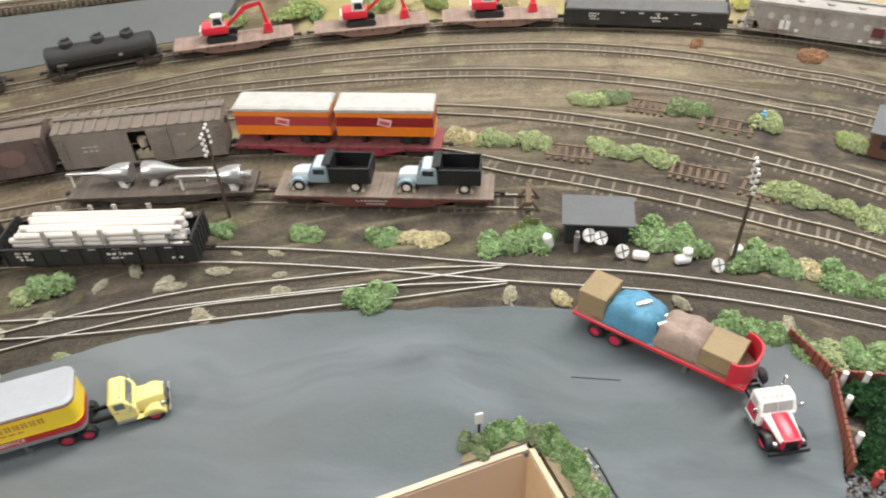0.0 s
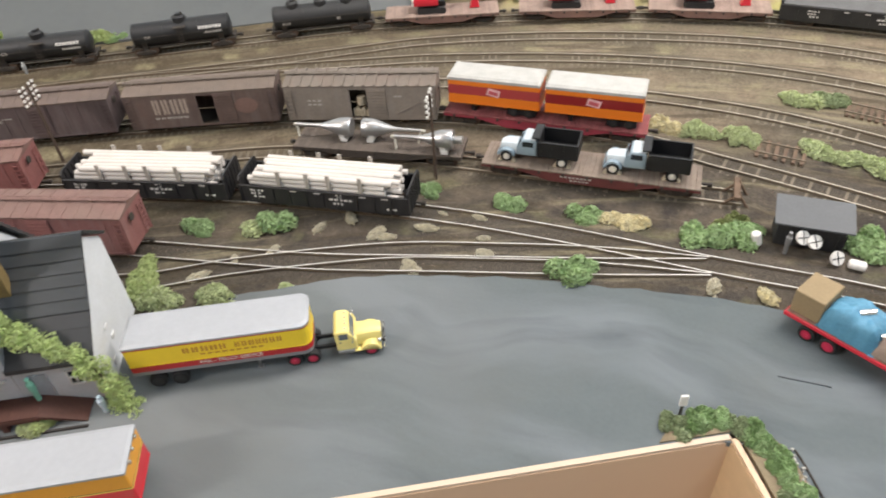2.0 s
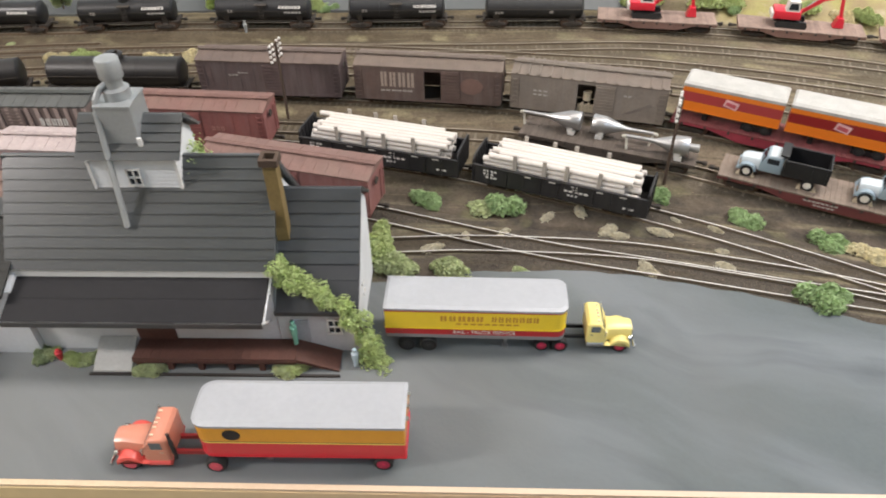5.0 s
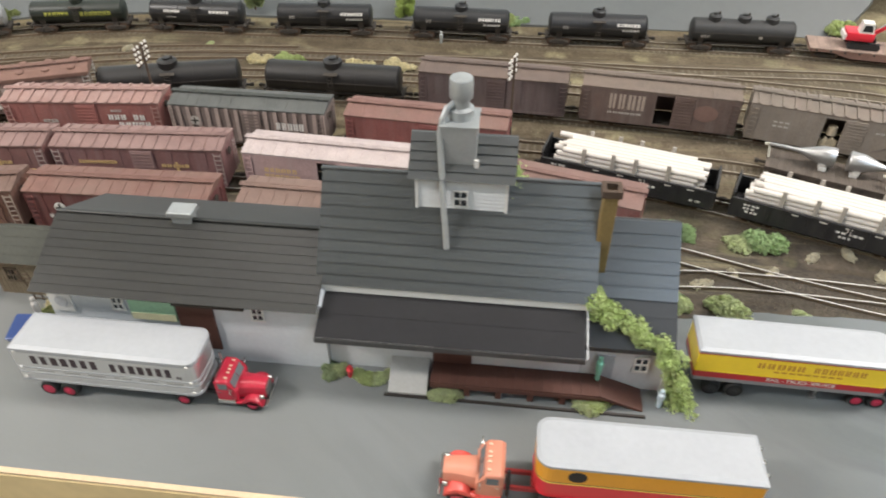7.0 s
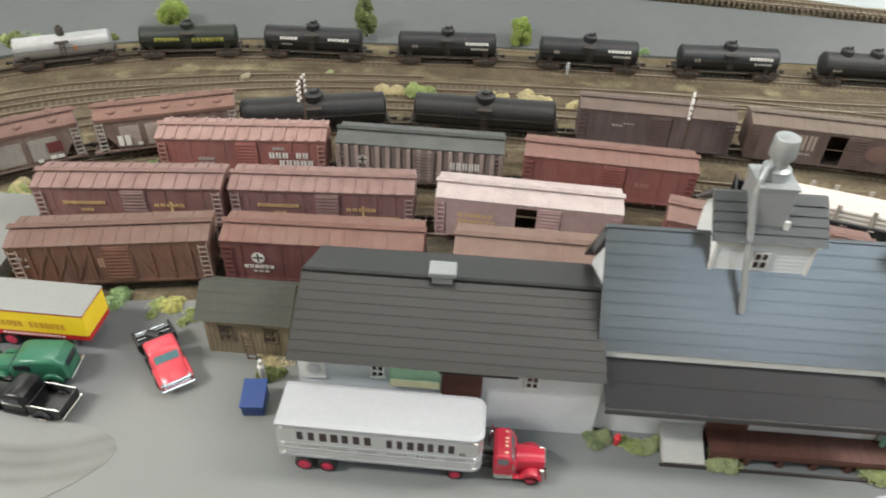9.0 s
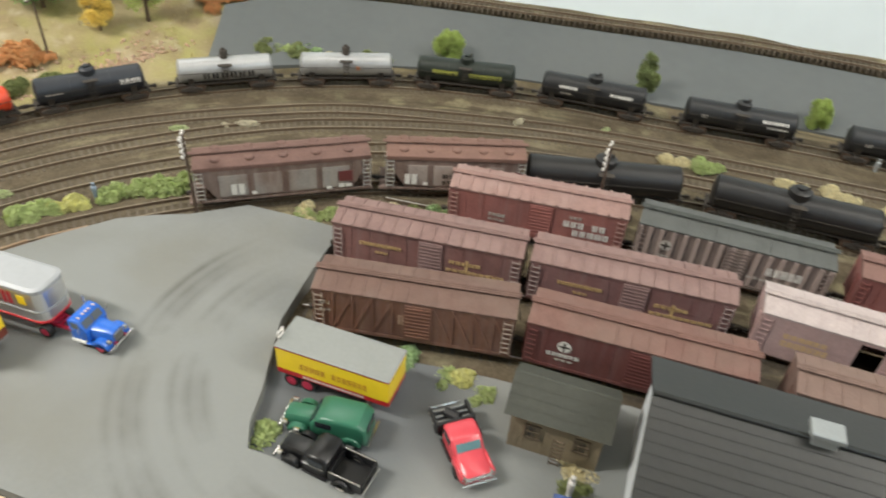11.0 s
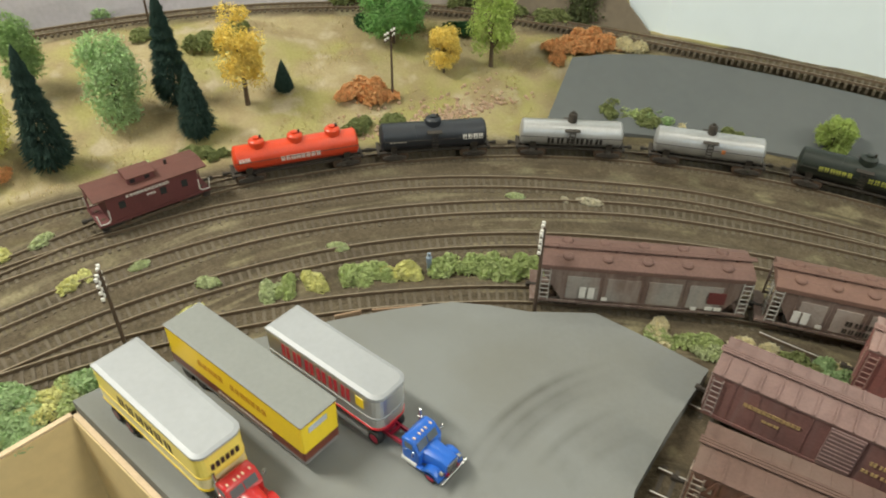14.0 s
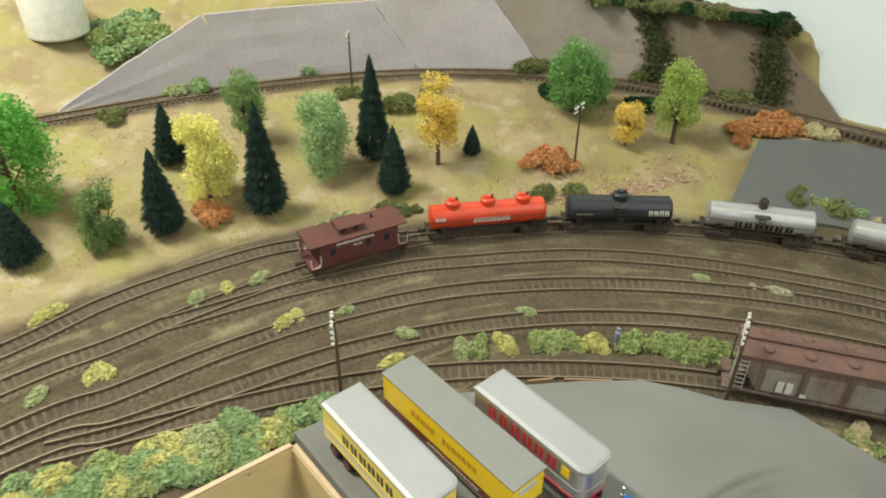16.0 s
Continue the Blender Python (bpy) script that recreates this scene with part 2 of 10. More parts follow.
def cyl(bm, p0, p1, r0, r1=None, seg=12, caps=True):
    p0, p1 = Vector(p0), Vector(p1)
    d = p1 - p0
    q = d.to_track_quat("Z", "Y").to_matrix().to_4x4()
    bmesh.ops.create_cone(bm, cap_ends=caps, segments=seg, radius1=r0, radius2=r0 if r1 is None else r1, depth=d.length,
                          matrix=Matrix.Translation((p0 + p1) / 2) @ q)
    return bm


def lathe(bm, prof, seg=20, axis="X", centre=(0, 0, 0)):
    """prof: list of (along, radius)."""
    rings = []
    for a, r in prof:
        ring = []
        for i in range(seg):
            t = 2 * math.pi * i / seg
            c, s = r * math.cos(t), r * math.sin(t)
            p = (a, c, s) if axis == "X" else (c, s, a)
            ring.append(bm.verts.new((p[0] + centre[0], p[1] + centre[1], p[2] + centre[2])))
        rings.append(ring)
    for a, b in zip(rings, rings[1:]):
        for i in range(seg):
            bm.faces.new((a[i], a[(i + 1) % seg], b[(i + 1) % seg], b[i]))
    bm.faces.new(rings[0])
    bm.faces.new(rings[-1])
    return bm


def prism(bm, pts, y0, y1):
    """Extrude an x-z outline from y0 to y1."""
    a = [bm.verts.new((x, y0, z)) for x, z in pts]
    b = [bm.verts.new((x, y1, z)) for x, z in pts]
    n = len(pts)
    bm.faces.new(a)
    bm.faces.new(list(reversed(b)))
    for i in range(n):
        bm.faces.new((a[i], b[i], b[(i + 1) % n], a[(i + 1) % n]))
    return bm


def prism_x(bm, pts, x0, x1):
    """Extrude a y-z outline from x0 to x1."""
    a = [bm.verts.new((x0, y, z)) for y, z in pts]
    b = [bm.verts.new((x1, y, z)) for y, z in pts]
    n = len(pts)
    bm.faces.new(a)
    bm.faces.new(list(reversed(b)))
    for i in range(n):
        bm.faces.new((a[i], b[i], b[(i + 1) % n], a[(i + 1) % n]))
    return bm


def slab(bm, pts, z0, z1):
    """Extrude an x-y outline from z0 to z1."""
    a = [bm.verts.new((x, y, z0)) for x, y in pts]
    b = [bm.verts.new((x, y, z1)) for x, y in pts]
    n = len(pts)
    bm.faces.new(a)
    bm.faces.new(list(reversed(b)))
    for i in range(n):
        bm.faces.new((a[i], b[i], b[(i + 1) % n], a[(i + 1) % n]))
    return bm


def round_plan(x0, x1, w, rf, rr, seg=5):
    """Plan outline, rear at x0, front at x1, corner radii front and rear."""
    pts = []
    for cx, cy, a0, r in ((x1 - rf, w - rf, 0, rf), (x0 + rr, w - rr, 90, rr), (x0 + rr, -w + rr, 180, rr), (x1 - rf, -w + rf, 270, rf)):
        k = seg if r > 0.6 else 1
        for i in range(k + 1):
            t = radians(a0 + (90 * i / k if k else 0))
            pts.append((cx + r * math.cos(t), cy + r * math.sin(t)))
    return pts


def bars(bm, x0, x1, z0, z1, n, y, side, seed=1, gap=0.28, solid=False):
    """A row of n plain blocks standing for lettering on a side face at |y|."""
    rg = random.Random(seed)
    step = (x1 - x0) / n
    for i in range(n):
        if n > 5 and i == n // 2 and seed % 2:
            continue
        a = x0 + i * step + step * gap * 0.5
        b = x0 + (i + 1) * step - step * gap * 0.5 * rg.uniform(0.7, 1.3)
        ya, yb = sorted((side * (y - 0.15), side * (y + 0.12)))
        if solid or n == 1 or z1 - z0 < 1.8:
            box(bm, a, b, ya, yb, z0, z1)
            continue
        w = b - a
        box(bm, a, a + 0.40 * w, ya, yb, z0, z1)
        box(bm, b - 0.40 * w, b, ya, yb, z0, z1)
    return bm


# ---------------- plan of the railway ----------------
def spline(pts, step=0.004):
    p = [Vector((*q, 0)) if len(q) == 2 else Vector(q) for q in pts]
    p = [2 * p[0] - p[1]] + p + [2 * p[-1] - p[-2]]
    dense = []
    for a, b, c, d in zip(p, p[1:], p[2:], p[3:]):
        for i in range(24):
            t = i / 24
            dense.append(0.5 * ((2 * b) + (c - a) * t + (2 * a - 5 * b + 4 * c - d) * t * t + (3 * b - a - 3 * c + d) * t ** 3))
    dense.append(p[-2])
    for _ in range(12):
        dense = [dense[0]] + [(u + 2 * v + w) / 4 for u, v, w in zip(dense, dense[1:], dense[2:])] + [dense[-1]]
    arr = np.array([tuple(v) for v in dense])
    s = np.r_[0, np.cumsum(np.linalg.norm(np.diff(arr, axis=0), axis=1))]
    k = np.arange(0, s[-1], step)
    return np.stack([np.interp(k, s, arr[:, i]) for i in range(3)], 1)


TRACKS = {
    "train": [(-0.90, -0.98), (-1.10, -0.72), (-1.235, -0.48), (-1.268, -0.40), (-1.300, -0.33), (-1.330, -0.245), (-1.356, -0.135), (-1.346, 0.0), (-1.310, 0.125),
              (-1.250, 0.237), (-1.168, 0.337), (-1.058, 0.420), (-0.930, 0.487), (-0.806, 0.556), (-0.652, 0.629), (-0.515, 0.697), (-0.383, 0.758),
              (-0.232, 0.806), (-0.083, 0.838), (0.067, 0.849), (0.252, 0.829), (0.394, 0.780), (0.60, 0.66), (0.8, 0.5)],
    "outer": [(-1.02, -0.90), (-1.16, -0.70), (-1.281, -0.482), (-1.329, -0.405), (-1.364, -0.312), (-1.376, -0.25), (-1.368, -0.17), (-1.352, -0.06)],
    "inner": [(-1.285, -0.36), (-1.305, -0.27), (-1.316, -0.163), (-1.312, -0.10), (-1.298, 0.0), (-1.265, 0.091), (-1.218, 0.176), (-1.165, 0.25), (-1.08, 0.325), (-0.98, 0.40), (-0.86, 0.47)],
    "second": [(-0.88, -0.95), (-1.05, -0.72), (-1.189, -0.461), (-1.212, -0.391), (-1.242, -0.312), (-1.264, -0.221), (-1.271, -0.122), (-1.258, -0.023), (-1.230, 0.071),
               (-1.191, 0.157), (-1.145, 0.225), (-1.065, 0.310), (-0.97, 0.388), (-0.85, 0.460), (-0.64, 0.567), (-0.48, 0.628), (-0.364, 0.667),
               (-0.289, 0.691), (-0.174, 0.715), (-0.056, 0.728), (0.061, 0.725), (0.172, 0.701), (0.27, 0.663), (0.331, 0.635), (0.5, 0.52), (0.7, 0.36)],
    "branch": [(-0.64, 0.568), (-0.48, 0.643), (-0.38, 0.695), (-0.303, 0.732), (-0.184, 0.766), (-0.06, 0.786), (0.064, 0.791), (0.183, 0.771), (0.288, 0.730), (0.358, 0.699), (0.55, 0.57), (0.75, 0.40)],
    "third": [(-0.86, -0.93), (-1.02, -0.72), (-1.163, -0.455), (-1.176, -0.387), (-1.197, -0.312), (-1.217, -0.227), (-1.223, -0.135), (-1.214, -0.041), (-1.188, 0.048),
              (-1.148, 0.130), (-1.09, 0.215), (-1.0, 0.305), (-0.9, 0.378), (-0.75, 0.460), (-0.6, 0.527), (-0.45, 0.585), (-0.3, 0.632), (-0.17, 0.652), (-0.05, 0.652),
              (0.057, 0.638), (0.156, 0.606), (0.243, 0.565), (0.30, 0.534), (0.45, 0.43), (0.62, 0.28)],
    "hopper": [(-1.166, -0.43), (-1.178, -0.312), (-1.182, -0.232), (-1.175, -0.148), (-1.157, -0.065), (-1.130, 0.014), (-1.095, 0.082), (-1.043, 0.165), (-0.955, 0.262),
               (-0.835, 0.362), (-0.69, 0.432), (-0.54, 0.492), (-0.391, 0.543), (-0.242, 0.574), (-0.139, 0.579), (-0.054, 0.573), (0.005, 0.555), (0.053, 0.542), (0.142, 0.514),
               (0.22, 0.482), (0.273, 0.458), (0.42, 0.37), (0.6, 0.23)],
    "stub": [(-0.60, 0.40), (-0.46, 0.455), (-0.36, 0.490), (-0.26, 0.504), (-0.188, 0.506), (-0.09, 0.506), (0.03, 0.505)],
    "gondola": [(-1.012, 0.162), (-0.963, 0.190), (-0.836, 0.264), (-0.695, 0.329), (-0.62, 0.361), (-0.54, 0.388), (-0.45, 0.405), (-0.36, 0.420), (-0.22, 0.431), (-0.11, 0.429), (0.007, 0.4195), (0.125, 0.412),
                (0.25, 0.386), (0.36, 0.345), (0.55, 0.25)],
    "row_b": [(-0.991, 0.088), (-0.859, 0.167), (-0.727, 0.239), (-0.585, 0.298), (-0.50, 0.323), (-0.416, 0.338), (-0.284, 0.3545), (-0.19, 0.374), (-0.075, 0.398), (0.007, 0.417)],
    "row_c": [(-0.95, 0.0265), (-0.822, 0.1155), (-0.686, 0.1855), (-0.55, 0.247), (-0.45, 0.287), (-0.39, 0.307), (-0.33, 0.3385), (-0.23, 0.379), (-0.153, 0.397), (-0.075, 0.411), (0.007, 0.4185)],
    "upper": [(-1.50, -0.90), (-1.60, -0.68), (-1.631, -0.549), (-1.674, -0.371), (-1.693, -0.234), (-1.692, -0.088), (-1.657, 0.057), (-1.591, 0.187), (-1.515, 0.272), (-1.44, 0.342), (-1.365, 0.402),
              (-1.27, 0.475), (-1.115, 0.572), (-0.95, 0.672), (-0.80, 0.742), (-0.64, 0.80), (-0.5, 0.845), (-0.36, 0.89), (-0.15, 0.95)],
}
LINES = {k: spline(v) for k, v in TRACKS.items()}
RAIL_TOP = 4.2  # mm above the ties' bed
UPPER_Z = 0.04


def on_track(name, x, y, z=None, half=0.045, flip=False):
    """The pose of a car on a track, near (x, y): x axis along the track."""
    ln = LINES[name]
    i = int(np.argmin((ln[:, 0] - x) ** 2 + (ln[:, 1] - y) ** 2))
    k = int(half / 0.004)
    a, b = ln[max(0, i - k)], ln[min(len(ln) - 1, i + k)]
    c = (a + b) / 2 if k else ln[i]
    c = (ln[i] + c) / 2
    ang = math.degrees(math.atan2(b[1] - a[1], b[0] - a[0])) + (180 if flip else 0)
    return pose(c[0], c[1], RAIL_TOP * MM if z is None else z, 0, 0, ang)


# ---------------- ground ----------------
FRONT_A, FRONT_B = Vector((-1.136, -0.268)), Vector((0.022, 0.277))
FD = (FRONT_B - FRONT_A).normalized()
FN = Vector((-FD.y, FD.x))
LEFT_END = FRONT_A + Vector((0.16, -0.40)) 
RIGHT_END = FRONT_B + Vector((0.13, -0.26))


def cross(ax, ay, bx, by, px, py):
    return (bx - ax) * (py - ay) - (by - ay) * (px - ax)


def in_pit(x, y, grow=0.0):
    """The aisle in which the viewer stands."""
    a = cross(FRONT_A.x, FRONT_A.y, FRONT_B.x, FRONT_B.y, x, y) < grow
    b = cross(LEFT_END.x, LEFT_END.y, FRONT_A.x, FRONT_A.y, x, y) < grow * 0.4
    c = cross(FRONT_B.x, FRONT_B.y, RIGHT_END.x, RIGHT_END.y, x, y) < grow * 0.4
    return a & b & c


def dist_to(line, x, y):
    pts = line[::3, :2]
    best = np.full(x.shape, 9.0)
    for px, py in pts:
        np.minimum(best, (x - px) ** 2 + (y - py) ** 2, out=best)
    return np.sqrt(best)


def smooth01(v, a, b):
    t = np.clip((v - a) / (b - a), 0, 1)
    return t * t * (3 - 2 * t)


STEP = 0.0085
gx, gy = np.meshgrid(np.arange(-2.7, 0.95, STEP), np.arange(-1.15, 1.35, STEP))
D_ALL = np.full(gx.shape, 9.0)
for _k, _ln in LINES.items():
    if _k != "upper":
        D_ALL = np.minimum(D_ALL, dist_to(_ln, gx, gy))
D_TRAIN = dist_to(LINES["train"], gx, gy)
D_OUTER = np.minimum(D_TRAIN, dist_to(LINES["outer"], gx, gy))
D_UP = dist_to(LINES["upper"], gx, gy)


def nearest_side(line, x, y):
    """Signed side: positive outside (left of the direction of travel when going from the caboose end)."""
    pts = line[::6, :2]
    tan = np.gradient(pts, axis=0)
    best, side = np.full(x.shape, 9.0), np.zeros(x.shape)
    for (px, py), (tx, ty) in zip(pts, tan):
        d = (x - px) ** 2 + (y - py) ** 2
        s = tx * (y - py) - ty * (x - px)
        m = d < best
        best[m], side[m] = d[m], s[m]
    return np.sign(side)


SIDE = nearest_side(LINES["train"], gx, gy)
LANE = np.zeros((*gx.shape, 4), np.float32)   # distance from the train track and way along it
LANE[..., 0] = D_TRAIN * SIDE
_best = np.full(gx.shape, 9.0)
for _i in range(0, len(LINES["train"]), 3):
    _d = (gx - LINES["train"][_i, 0]) ** 2 + (gy - LINES["train"][_i, 1]) ** 2
    _m = _d < _best
    _best[_m], LANE[..., 1][_m] = _d[_m], _i * 0.004
SIDE_UP = nearest_side(LINES["upper"], gx, gy)
outside = (SIDE > 0)
rise = np.where(outside, smooth01(D_OUTER, 0.025, 0.03 + np.minimum(D_OUTER + D_UP, 0.30)), 0.0)
rise = np.where(SIDE_UP > 0, 1.0, rise)
hz = UPPER_Z * rise
lump = np.zeros(gx.shape)
for j in range(gx.shape[0]):
    for i in range(gx.shape[1]):
        if outside[j, i]:
            lump[j, i] = noise.noise((gx[j, i] * 14, gy[j, i] * 14, 0.3))
hz = hz + np.where(outside, 0.010 * lump * smooth01(D_OUTER, 0.03, 0.09) * smooth01(D_UP, 0.02, 0.05), 0)
hz = hz + np.where((SIDE_UP > 0) & (gx < -1.55) & (gy < -0.25), 0.10 * smooth01(D_UP, 0.08 - 0.06 * smooth01(gy, -0.44, -0.55), 0.40), 0)
hz = hz + np.where((SIDE_UP > 0) & (gx < -1.44), 0.082 * smooth01(D_UP, 0.044, 0.062) * smooth01(gy, -0.34, -0.22) * smooth01(gy, 0.41, 0.37), 0)   # bank behind the paper wall
hz = hz - 0.0012 * smooth01(D_ALL, 0.015, 0.03) * ~outside
hz = hz + (0.0017 + 0.0005 * smooth01(gx, -0.8, -0.25)) * smooth01(D_ALL, 0.029, 0.018) + 0.0013 * smooth01(D_UP, 0.025, 0.013)   # ballast shoulders
lake = outside & (SIDE_UP <= 0) & (gy > 0.2) & (gx > -1.415) & (gx < -0.28) & (D_TRAIN > 0.044) & ((D_UP > 0.045) | (gx > -1.34))
hz = np.where(lake, np.minimum(hz, 0.026 * D_TRAIN / (D_TRAIN + D_UP) - 0.006), hz)
front = smooth01(cross(FRONT_A.x, FRONT_A.y, FRONT_B.x, FRONT_B.y, gx, gy) / (FRONT_B - FRONT_A).length, 0.22, 0.36)
cover = np.zeros((*gx.shape, 4), np.float32)
cover[..., 0] = smooth01(D_ALL, 0.026, 0.012)              # ballast near the tracks
cover[..., 1] = np.where(outside, smooth01(D_OUTER, 0.02, 0.045), 0) * smooth01(D_UP, 0.018, 0.03)   # dry grass
cover[..., 1] *= np.where((gy > 0.22) & (gx > -1.36) & (gx < -0.25), 0.12, 1.0)
cover[..., 2] = (1 - front) * (gx > -0.75)                # dark cinders beside the sidings
cover[..., 3] = smooth01(gx, -0.66, -0.02)                # soil tone, paler with growing x
keep = ~in_pit(gx, gy, 0.0)
ny, nx = gx.shape
verts = np.stack([gx, gy, hz], -1).reshape(-1, 3)
jj, ii = np.meshgrid(np.arange(ny - 1), np.arange(nx - 1), indexing="ij")
quad = np.stack([jj * nx + ii, jj * nx + ii + 1, (jj + 1) * nx + ii + 1, (jj + 1) * nx + ii], -1).reshape(-1, 4)
kf = keep.reshape(-1)
quad = quad[kf[quad].all(1)]
me = bpy.data.meshes.new("ground")
me.from_pydata(verts.tolist(), [], quad.tolist())
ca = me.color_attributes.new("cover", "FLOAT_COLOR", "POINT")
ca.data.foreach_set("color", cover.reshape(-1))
la = me.color_attributes.new("lane", "FLOAT_COLOR", "POINT")
la.data.foreach_set("color", LANE.reshape(-1))
me.polygons.foreach_set("use_smooth", [True] * len(me.polygons))


def ground_material():
    m = bpy.data.materials.new("scenic_ground")
    m.use_nodes = True
    n, l = m.node_tree.nodes, m.node_tree.links
    b = n["Principled BSDF"]
    b.inputs["Roughness"].default_value = 0.92
    b.inputs["Specular IOR Level"].default_value = 0.15
    geo = n.new("ShaderNodeNewGeometry")
    att = n.new("ShaderNodeVertexColor")
    att.layer_name = "cover"
    sep = n.new("ShaderNodeSeparateColor")
    l.new(att.outputs[0], sep.inputs[0])

    def nz(s, d, lo, hi):
        t = n.new("ShaderNodeTexNoise")
        t.inputs["Scale"].default_value, t.inputs["Detail"].default_value = s, d
        l.new(geo.outputs["Position"], t.inputs["Vector"])
        r = n.new("ShaderNodeMapRange")
        r.inputs[1].default_value, r.inputs[2].default_value = lo, hi
        l.new(t.outputs["Fac"], r.inputs[0])
        return r.outputs[0], t.outputs["Fac"]

    def mix(f, a, c, mode="MIX"):
        x = n.new("ShaderNodeMix")
        x.data_type, x.blend_type = "RGBA", mode
        for s, v in ((0, f), (6, a), (7, c)):
            if isinstance(v, tuple):
                x.inputs[s].default_value = (*v, 1)
            elif isinstance(v, (int, float)):
                x.inputs[s].default_value = v
            else:
                l.new(v, x.inputs[s])
        return x.outputs[2]

    big, _ = nz(9, 5, 0.35, 0.65)
    mid, _ = nz(45, 5, 0.35, 0.65)
    fine, fraw = nz(900, 3, 0.3, 0.7)
    fine2, _ = nz(350, 4, 0.3, 0.7)
    dirt = mix(mid, (0.19, 0.147, 0.104), (0.27, 0.22, 0.158))
    dirt = mix(big, dirt, (0.15, 0.126, 0.09))
    left_dirt = mix(mid, (0.082, 0.064, 0.042), (0.135, 0.108, 0.073))
    dirt = mix(att.outputs[1], left_dirt, dirt)
    straw, _ = nz(24, 7, 0.55, 0.68)
    sage, _ = nz(17, 7, 0.57, 0.70)
    dirt = mix(straw, dirt, (0.27, 0.238, 0.145))
    dirt = mix(sage, dirt, (0.190, 0.172, 0.108))
    cinder = mix(mid, (0.045, 0.04, 0.036), (0.12, 0.098, 0.075))
    moss, _ = nz(30, 5, 0.56, 0.70)
    cinder = mix(moss, cinder, (0.13, 0.125, 0.07))
    col = mix(sep.outputs[2], dirt, cinder)
    bal = mix(fine, (0.105, 0.085, 0.060), (0.205, 0.172, 0.126))
    bal = mix(big, bal, (0.095, 0.082, 0.06))
    bal = mix(att.outputs[1], mix(fine, (0.078, 0.062, 0.042), (0.150, 0.122, 0.084)), bal)
    bal = mix(sep.outputs[2], bal, mix(fine, (0.04, 0.035, 0.03), (0.115, 0.098, 0.078)))
    col = mix(sep.outputs[0], col, bal)
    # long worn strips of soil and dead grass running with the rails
    lane = n.new("ShaderNodeVertexColor")
    lane.layer_name = "lane"
    lm = n.new("ShaderNodeVectorMath")
    lm.operation = "MULTIPLY"
    lm.inputs[1].default_value = (95, 7, 1)
    l.new(lane.outputs[0], lm.inputs[0])

    def strip(seed, lo, hi, top):
        t = n.new("ShaderNodeTexNoise")
        t.inputs["Scale"].default_value, t.inputs["Detail"].default_value = 1.0, 5
        off = n.new("ShaderNodeVectorMath")
        off.inputs[1].default_value = (seed, seed, seed)
        l.new(lm.outputs[0], off.inputs[0])
        l.new(off.outputs[0], t.inputs["Vector"])
        r = n.new("ShaderNodeMapRange")
        r.inputs[1].default_value, r.inputs[2].default_value, r.inputs[4].default_value = lo, hi, top
        l.new(t.outputs["Fac"], r.inputs[0])
        return r.outputs[0]

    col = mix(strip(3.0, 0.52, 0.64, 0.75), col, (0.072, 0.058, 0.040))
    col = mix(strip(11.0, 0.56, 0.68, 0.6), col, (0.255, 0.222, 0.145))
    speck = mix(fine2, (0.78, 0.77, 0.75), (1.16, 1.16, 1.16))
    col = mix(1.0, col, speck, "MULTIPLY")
    grass = mix(mid, (0.335, 0.270, 0.158), (0.380, 0.320, 0.185))
    patch, _ = nz(13, 4, 0.42, 0.60)
    patch2, _ = nz(21, 5, 0.50, 0.66)
    grass = mix(patch, grass, (0.335, 0.305, 0.125))
    grass = mix(patch2, grass, (0.29, 0.228, 0.130))
    bare, _ = nz(33, 6, 0.56, 0.68)
    grass = mix(bare, grass, (0.42, 0.355, 0.24))
    grass = mix(1.0, grass, mix(fine2, (0.90, 0.90, 0.89), (1.08, 1.08, 1.08)), "MULTIPLY")
    col = mix(sep.outputs[1], col, grass)
    l.new(col, b.inputs["Base Color"])
    bp = n.new("ShaderNodeBump")
    bp.inputs["Strength"].default_value, bp.inputs["Distance"].default_value = 0.8, 0.0012
    l.new(fraw, bp.inputs["Height"])
    l.new(bp.outputs[0], b.inputs["Normal"])
    return m


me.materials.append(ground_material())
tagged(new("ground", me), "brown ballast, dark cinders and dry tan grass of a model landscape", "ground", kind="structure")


def ground_z(x, y):
    j = int(np.clip(round((y + 1.15) / STEP), 0, ny - 1))
    i = int(np.clip(round((x + 2.7) / STEP), 0, nx - 1))
    return float(hz[j, i])

from mathutils.geometry import delaunay_2d_cdt


# ---------------- road sheets, fascia, room ----------------
def sheet(name, outline, z0, thick, material, label, category, ramp=None):
    bm = NB()
    n = len(outline)
    flat, _, tris, *_ = delaunay_2d_cdt([Vector(p) for p in outline], [], [list(range(n))], 1, 1e-6)
    a = [bm.verts.new((p.x, p.y, (ramp(p.x) if ramp else z0))) for p in flat]
    for t in tris:
        bm.faces.new([a[i] for i in t])
    rim = [e for e in bm.edges if len(e.link_faces) == 1]
    low = {}
    for e in rim:
        for v in e.verts:
            if v not in low:
                low[v] = bm.verts.new((v.co.x, v.co.y, z0 - thick if not ramp else -0.002))
    for e in rim:
        u, v = e.verts
        bm.faces.new((u, v, low[v], low[u]))
    bmesh.ops.recalc_face_normals(bm, faces=bm.faces)
    me = bpy.data.meshes.new(name)
    bm.to_mesh(me)
    bm.free()
    me.materials.append(material)
    return tagged(new(name, me), label, category, kind="structure")


def front(s, off=0.0):
    """A point on the front edge: s from 0 to 1, off metres behind it."""
    p = FRONT_A + (FRONT_B - FRONT_A) * s + FN * off
    return (p.x, p.y)


